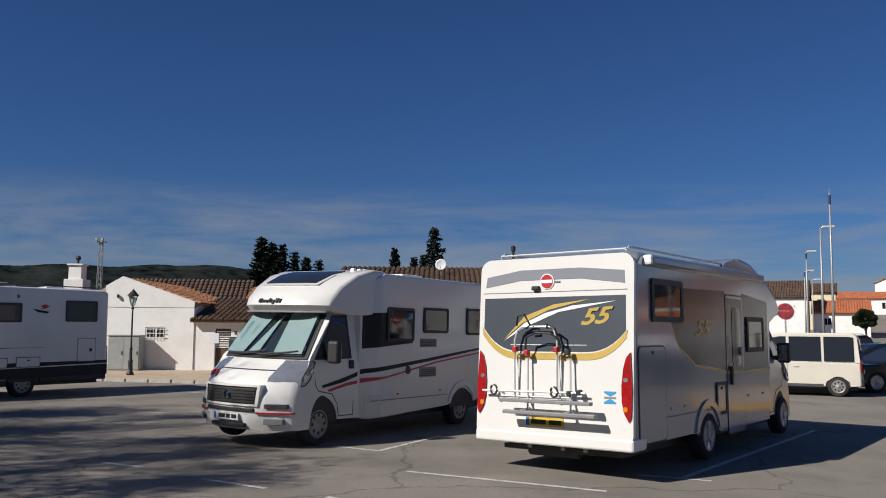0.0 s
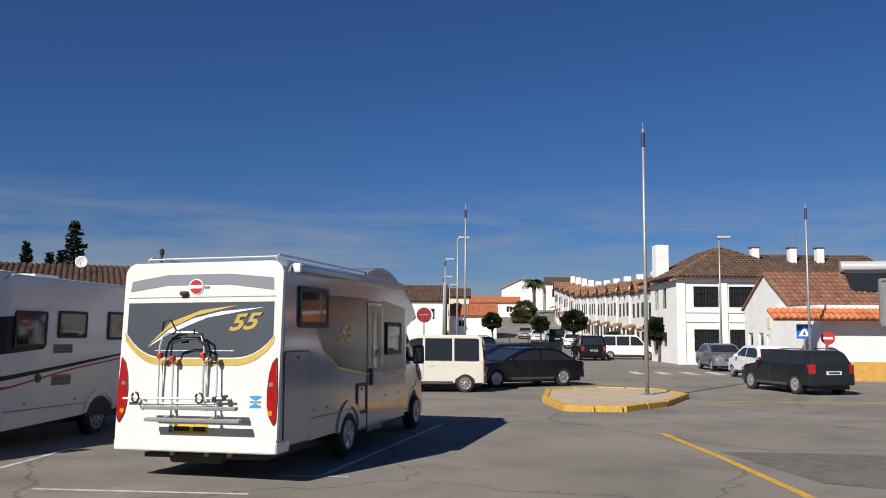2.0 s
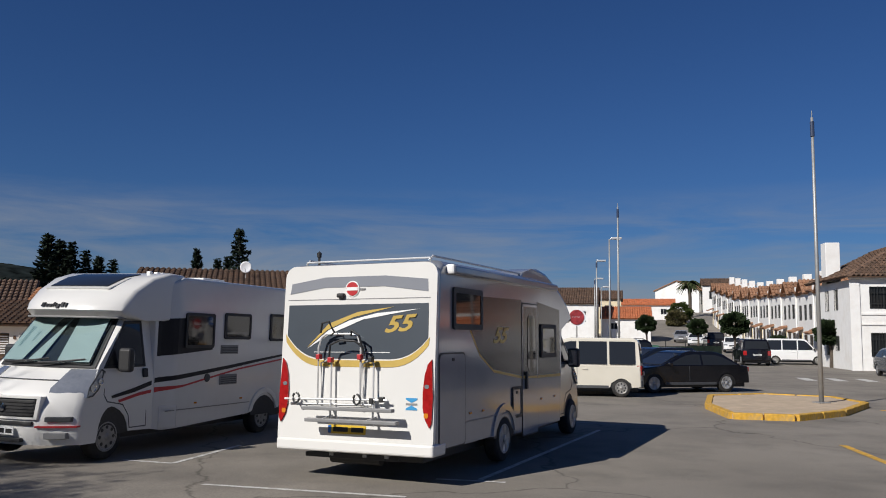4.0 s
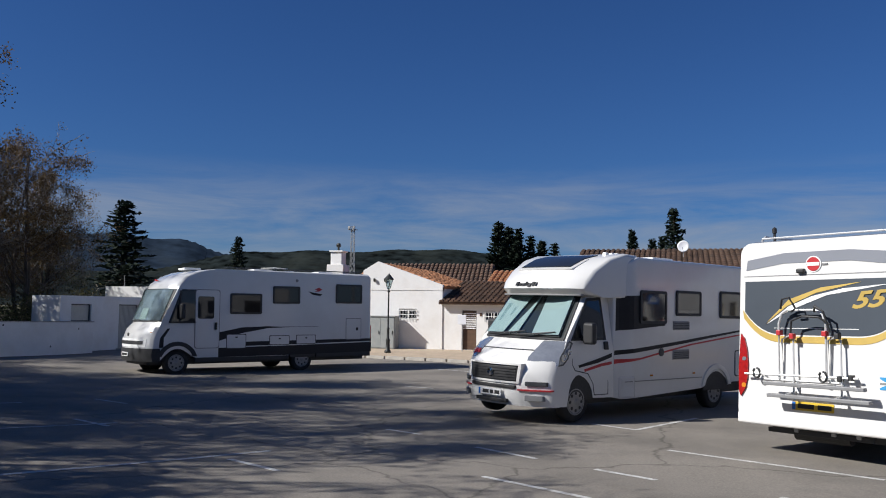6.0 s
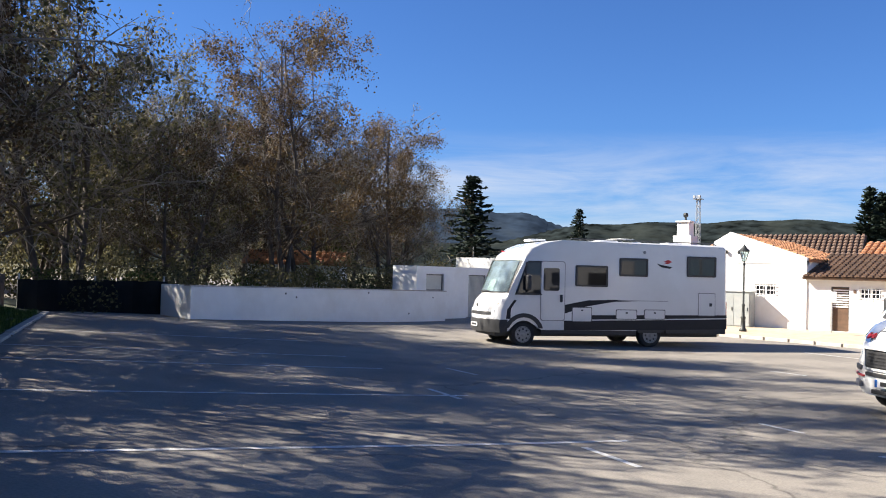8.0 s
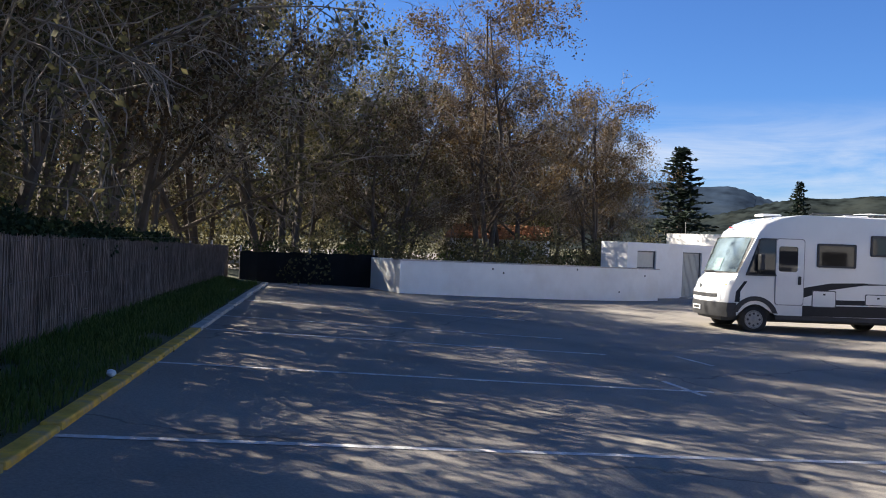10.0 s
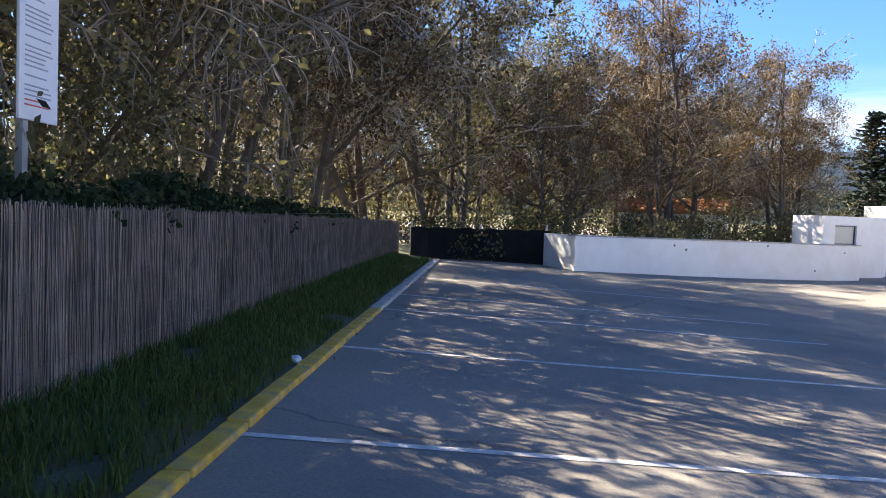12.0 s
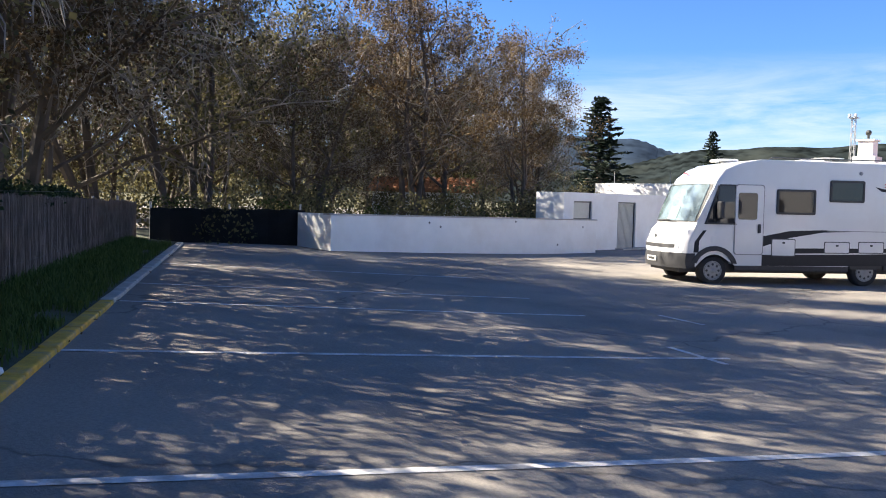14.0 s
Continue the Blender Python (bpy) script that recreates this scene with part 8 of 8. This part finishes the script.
# along the fence
for key, u, off, h, turn in (("bare_a", -4.5, -4.2, 9.2, 80), ("olive_b", 0.6, -4.6, 9.6, 30), ("olive_a", 3.4, -5.2, 10.4, 140), ("olive_b", -2.6, -5.6, 9.4, 200), ("willow_b", 5.4, -7.4, 11.0, 300),
                             ("olive_b", 6.8, -4.6, 10.8, 35), ("olive_a", 9.8, -5.4, 11.6, 260), ("bare_a", 8.6, -3.6, 9.8, 200), ("olive_c", 12.4, -4.4, 13.0, 10), ("olive_c", 15.4, -5.6, 14.2, 120), ("olive_c", 19.0, -5.0, 14.6, 330), ("willow_b", 17.4, -3.6, 13.4, 60),
                             ("bare_a", 12.0, -8.4, 12.0, 70), ("bare_a", 15.0, -9.6, 12.2, 210), ("willow_b", 21.5, -8.0, 13.0, 190)):
    tree(key, *fence_point(u, off), h, turn)
# tall dark trees behind the gate
for key, x, y, h, turn in (("olive_a", -33.6, 14.6, 16.0, 40), ("olive_b", -31.4, 16.6, 15.4, 150), ("olive_b", -35.6, 12.0, 14.2, 250), ("bare_a", -29.6, 10.6, 11.0, 95)):
    tree(key, x, y, h, turn, 0.2)
# behind the gate and the white wall
for key, x, y, h, turn in (("willow_a", -27.4, 21.2, 11.0, 0), ("willow_b", -27.0, 16.6, 6.6, 100), ("willow_b", -28.6, 23.6, 9.2, 220), ("willow_a", -27.0, 27.0, 8.0, 130), ("bare_a", -30.5, 30.5, 7.6, 45), ("willow_a", -30.0, 33.5, 7.4, 260),
                           ("olive_a", -30.9, 35.2, 7.2, 90), ("olive_a", -31.0, 20.0, 9.6, 15), ("olive_b", -33.0, 26.5, 8.8, 75), ("green_a", -35.0, 33.0, 7.0, 10), ("olive_a", -36.0, 21.0, 9.6, 120)):
    w = Vector(((x + 2.0) * 1.15, (y - 1.0) * 1.15))
    if y < 28.0:
        w.rotate(Matrix.Rotation(radians(-3.0), 2))
    tree(key, -2.0 + w.x, 1.0 + w.y, h * 1.25, turn, 0.2)


# far row that closes the view between the trunks
for i, (key, b, d, h) in enumerate((("olive_a", 84, 44, 9.5), ("willow_b", 79, 47, 11.0), ("olive_b", 75, 44, 10.5), ("olive_a", 71, 48, 11.5), ("willow_b", 67, 45, 11.0), ("olive_b", 63.5, 49, 12.0), ("olive_a", 60, 46, 11.5), ("willow_b", 57, 50, 12.0), ("olive_a", 54, 47, 10.5), ("olive_b", 50.5, 52, 10.5), ("olive_a", 47.5, 54, 9.5), ("olive_b", 44.5, 56, 8.0), ("olive_a", 88, 48, 9.0))):
    tree(key, -2.0 - d * math.sin(radians(b)), 1.0 + d * math.cos(radians(b)), h, i * 77, 0.0)


def clump(name, centres, count, size, material, label, category, seed, stems=True, kind="stuff", flat=1.0):
    """A shrub mass of leaves round ellipsoid centres (x, y, z, rx, ry, rz)."""
    rng = np.random.default_rng(seed)
    C = np.array(centres, float)
    w = C[:, 3] * C[:, 4] * C[:, 5]
    idx = rng.choice(len(C), count, p=w / w.sum())
    d = rng.normal(size=(count, 3))
    d /= np.linalg.norm(d, axis=1)[:, None]
    r = rng.uniform(0.45, 1.06, count)[:, None] ** 0.6
    P = C[idx, :3] + d * C[idx, 3:] * r
    me = leaf_mesh(name, P, size, seed, material, 1.3)
    return tagged(link_mesh(name, me, None), label, category, kind=kind)


rng = random.Random(4)
c = []
for i in range(64):
    u = -9 + i * 0.34
    hgt = 0.26 + 0.16 * (1.0 - smoothstep(3.0, 8.0, u))
    x, y = fence_point(u, -1.5 + rng.uniform(-0.25, 0.1))
    c.append((x, y, 1.54 - 0.014 * max(0, u) + hgt * 0.5 + rng.uniform(-0.1, 0.12), 0.45, 0.45, hgt * rng.uniform(0.6, 1.2)))
clump("ivy_hedge", c, 60000, 0.048, L_IVY, "dark ivy hedge hanging over the reed fence", "hedge", 8)
c = []
for i in range(60):
    u = rng.uniform(-6, 24)
    x, y = fence_point(u, rng.uniform(-7.5, -2.6))
    c.append((x, y, rng.uniform(0.6, 1.4), 0.9, 0.9, rng.uniform(0.4, 0.75)))
clump("undergrowth", c, 30000, 0.075, L_OLIVE, "tangled olive undergrowth below the trees", "shrubs", 9)
c = [(*fence_point(rng.uniform(-3, 8), rng.uniform(-4.4, -2.4)), rng.uniform(1.7, 4.7), 0.9, 0.9, rng.uniform(0.5, 0.9)) for _ in range(44)]
c += [(*fence_point(rng.uniform(8, 14), rng.uniform(-4.6, -2.6)), rng.uniform(1.7, 3.6), 0.8, 0.8, rng.uniform(0.4, 0.8)) for _ in range(12)]
clump("tall_shrubs", c, 24000, 0.055, L_OLIVE, "loose olive shrubs just behind the reed fence", "shrubs", 21)
c = []
for i in range(46):
    c.append((rng.uniform(-33, -23.4), rng.uniform(12.5, 34), rng.uniform(0.7, 1.7), 0.9, 0.9, rng.uniform(0.5, 1.1)))
clump("undergrowth", c, 26000, 0.08, L_OLIVE, "undergrowth behind the white boundary wall", "shrubs", 10)
c = []
for i in range(22):
    c.append((rng.uniform(-31, -24), rng.uniform(13.0, 30), rng.uniform(0.6, 1.5), 0.6, 0.6, 0.4))
for i in range(16):
    c.append((*fence_point(rng.uniform(0, 18), rng.uniform(-7, -4)), rng.uniform(1.0, 2.6), 0.4, 0.4, 0.4))
clump("green_shrubs", c, 4200, 0.085, L_GREEN, "bright green leaves in the undergrowth", "shrubs", 12)
# dense thicket further back, so that no open ground shows between the trunks
c = []
for i in range(70):
    u = rng.uniform(-8, 26)
    x, y = fence_point(u, rng.uniform(-16, -10))
    c.append((x, y, rng.uniform(0.3, 1.5), 1.4, 1.4, 0.8))
for i in range(60):
    c.append((rng.uniform(-58, -44), rng.uniform(4, 44), rng.uniform(0.8, 4.5), 2.0, 2.0, 1.4))
clump("thicket", c, 34000, 0.17, L_OLIVE, "dark thicket behind the trees", "shrubs", 14)
# fallen leaves and a scrap of paper on the verge
pp = [(*fence_point(rng.uniform(-3, 17), rng.uniform(-0.9, 0.25)),) for _ in range(160)]
me = leaf_mesh("fallen_leaves", [(x, y, ground_z(x, y) + 0.02) for x, y in pp], 0.03, 3, L_BROWN)
tagged(link_mesh("fallen_leaves", me, None), "dry brown leaves fallen along the kerb", "leaves", kind="stuff")
scrap = thing("paper_scrap", pose(-10.15, 3.72, ground_z(-10.15, 3.72) + 0.06, 20, 10, 30), "crumpled white paper scrap on the verge", "litter")
bm = bmesh.new()
bmesh.ops.create_icosphere(bm, subdivisions=2, radius=0.05)
bend(bm, lambda x, y, z: (x * (1 + 0.4 * noise.noise((x * 40, y * 40, z * 40))), y * 0.8, z * (0.7 + 0.4 * noise.noise((y * 50, x * 50, 1)))))
part("paper", bm, SIGN_WHITE, scrap)


def conifer(seed, H, R, material, n=95, low=0.05, size=0.16, per=34, up=0.25):
    """Many short boughs of needles round a straight trunk, uneven and with gaps."""
    rng = np.random.default_rng(seed)
    P, A, limbs = [], [], []
    for i in range(n):
        f = low + (1 - low) * ((i + rng.random()) / n) ** 1.1
        ph = i * 2.4 + rng.uniform(-0.5, 0.5)
        L = R * (1 - f) ** 0.8 * rng.choice([0.55, 0.8, 1.0, 1.15]) * rng.uniform(0.85, 1.1) + 0.12
        d = np.array([np.cos(ph), np.sin(ph), up * (f * 2.2 - 0.9) + rng.uniform(-0.1, 0.15)])
        p0 = np.array([0, 0, f * H])
        limbs.append(([Vector(p0), Vector(p0 + d * L * 0.5), Vector(p0 + d * L * 0.95)], 0.035, 0.008, 4))
        k = max(8, int(per * (0.35 + L / R)))
        t = rng.uniform(0.08, 1.0, k)[:, None]
        P.append(p0 + d * L * t + rng.normal(size=(k, 3)) * (0.10 * R * (1.15 - t)) * np.array([1, 1, 0.55]))
        A.append(np.repeat(d[None], k, 0) + rng.normal(size=(k, 3)) * 0.45)
    crown = leaf_mesh("crown", np.concatenate(P), size, seed, material, 2.3, np.concatenate(A))
    trunk = wood_mesh("trunk", [([Vector((0, 0, -0.2)), Vector((0, 0, H * 0.5)), Vector((0, 0, H * 0.99))], H * 0.018, 0.02, 6)] + limbs, BARK)
    return trunk, crown


CON = [conifer(1, 10.0, 2.2, L_FIR, n=110), conifer(2, 10.0, 1.7, L_FIR, n=120), conifer(3, 10.0, 1.25, L_FIR, n=130, up=0.9, per=28)]
for k, x, y, h, sc, lab in ((0, -42.0, 56.8, 9.8, 1.9, "tall dark fir tree"), (0, -41.9, 74.6, 8.5, 1.2, "dark fir tree behind the roofs"), (2, -15.6, 73.5, 9.4, 1.7, "dark cypress in a group"), (2, -15.2, 76.0, 9.2, 1.6, "dark cypress in a group"),
                           (1, -14.2, 75.6, 9.1, 1.3, "dark conifer in a group"), (1, -13.0, 75.3, 8.4, 1.25, "dark conifer in a group"), (2, -12.4, 78.0, 8.1, 1.7, "dark cypress in a group"), (1, -11.0, 76.5, 7.8, 1.3, "dark conifer in a group"), (1, -14.8, 77.5, 8.4, 1.3, "dark conifer in a group"),
                           (0, -0.5, 59.6, 8.8, 1.1, "dark fir behind the long tiled roof"), (2, -3.3, 59.7, 7.3, 1.3, "narrow dark cypress behind the long roof"), (1, -2.0, 61.8, 6.9, 1.1, "dark conifer behind the long roof"), (1, -1.3, 61.0, 7.0, 1.1, "dark conifer behind the long roof")):
    t = thing("conifer", pose(x, y, 0, 0, 0, (k + 1) * 50 + x * 7) @ Matrix.Diagonal((sc * h / 10, sc * h / 10, h / 10, 1)), lab, "tree", "dark conifers")
    link_mesh("trunk", CON[k][0], None, t)
    link_mesh("crown", CON[k][1], None, t)
c = [(-22 + i * 0.9 + rng.uniform(-1, 1), 84 + rng.uniform(-2, 2), rng.uniform(3.0, 5.2), 1.8, 1.8, 1.6) for i in range(9)]
clump("pine_clump", c, 7000, 0.4, L_FIR, "rounded dark green pines behind the roofs", "trees", 15)


def round_tree(x, y, h, r, label, material=L_IVY, seed=1):
    t = thing("street_tree", pose(x, y, ground_z(x, y)), label, "tree", "clipped street trees")
    rg = np.random.default_rng(seed)
    n = 3500
    d = rg.normal(size=(n, 3))
    d /= np.linalg.norm(d, axis=1)[:, None]
    lump = 1 + 0.12 * np.sin(d[:, 0] * 6 + seed) * np.cos(d[:, 1] * 5) + 0.1 * np.sin(d[:, 2] * 9)
    P = d * (rg.uniform(0.5, 1.0, n) ** 0.45 * r * lump)[:, None] * np.array([1, 1, 0.82]) + np.array([0, 0, h - r * 0.8])
    link_mesh("trunk", wood_mesh("trunk", [([Vector((0, 0, -0.1)), Vector((0.05, 0, h * 0.3)), Vector((0, 0.03, h - r))], 0.12, 0.08, 7), ([Vector((0, 0, h * 0.4)), Vector((0.5, 0.2, h - r * 0.8))], 0.07, 0.03, 5), ([Vector((0, 0, h * 0.42)), Vector((-0.5, -0.1, h - r * 0.7))], 0.07, 0.03, 5)], BARK), None, t)
    link_mesh("crown", leaf_mesh("crown", P, 0.2, seed, material), None, t)


round_tree(39.9, 64.1, 3.7, 1.1, "clipped dark green street tree", seed=1)
round_tree(41.2, 60.0, 1.9, 0.8, "low clipped green tree by the terrace", seed=2)
round_tree(40.1, 80.5, 3.3, 0.95, "dark street tree by the road", seed=3)
round_tree(44.5, 78.0, 3.0, 0.9, "dark street tree in front of the terrace", seed=4)
round_tree(36.3, 47.5, 2.9, 0.9, "dark green shrub beside the corner house", seed=5)
round_tree(70.0, 128.0, 3.2, 2.0, "green bush on the street's bank", L_GREEN, 6)
round_tree(66.0, 122.0, 2.4, 1.6, "green bush on the street's bank", L_OLIVE, 7)
round_tree(52.0, 110.0, 3.6, 1.5, "dark tree beside the low houses", seed=8)

palm = thing("palm_tree", pose(78.2, 139.4, ground_z(78.2, 139.4)), "palm tree with a full round crown", "tree")
link_mesh("trunk", wood_mesh("trunk", [([Vector((0, 0, 0)), Vector((0.1, 0, 3)), Vector((0, 0, 6.2))], 0.35, 0.28, 8)], BARK), None, palm)
rg = random.Random(9)
V, F = [], []
for i in range(46):
    a, up = i * 2.4, rg.uniform(-0.3, 1.1)
    prev = None
    for k in range(6):
        t = k / 5
        rr = 2.3 * t
        p = Vector((math.cos(a) * rr, math.sin(a) * rr, 6.2 + up * 1.7 * t - 1.6 * t * t))
        s = Vector((-math.sin(a), math.cos(a), 0)) * (0.28 * math.sin(math.pi * min(1, t + 0.12)) + 0.02)
        V += [tuple(p + s - Vector((0, 0, 0.1))), tuple(p), tuple(p - s - Vector((0, 0, 0.1)))]
        if prev is not None:
            n = len(V)
            F += [(n - 6, n - 5, n - 2, n - 3), (n - 5, n - 4, n - 1, n - 2)]
        prev = p
me = bpy.data.meshes.new("fronds")
me.from_pydata(V, [], F)
link_mesh("fronds", me, L_PALM, palm)
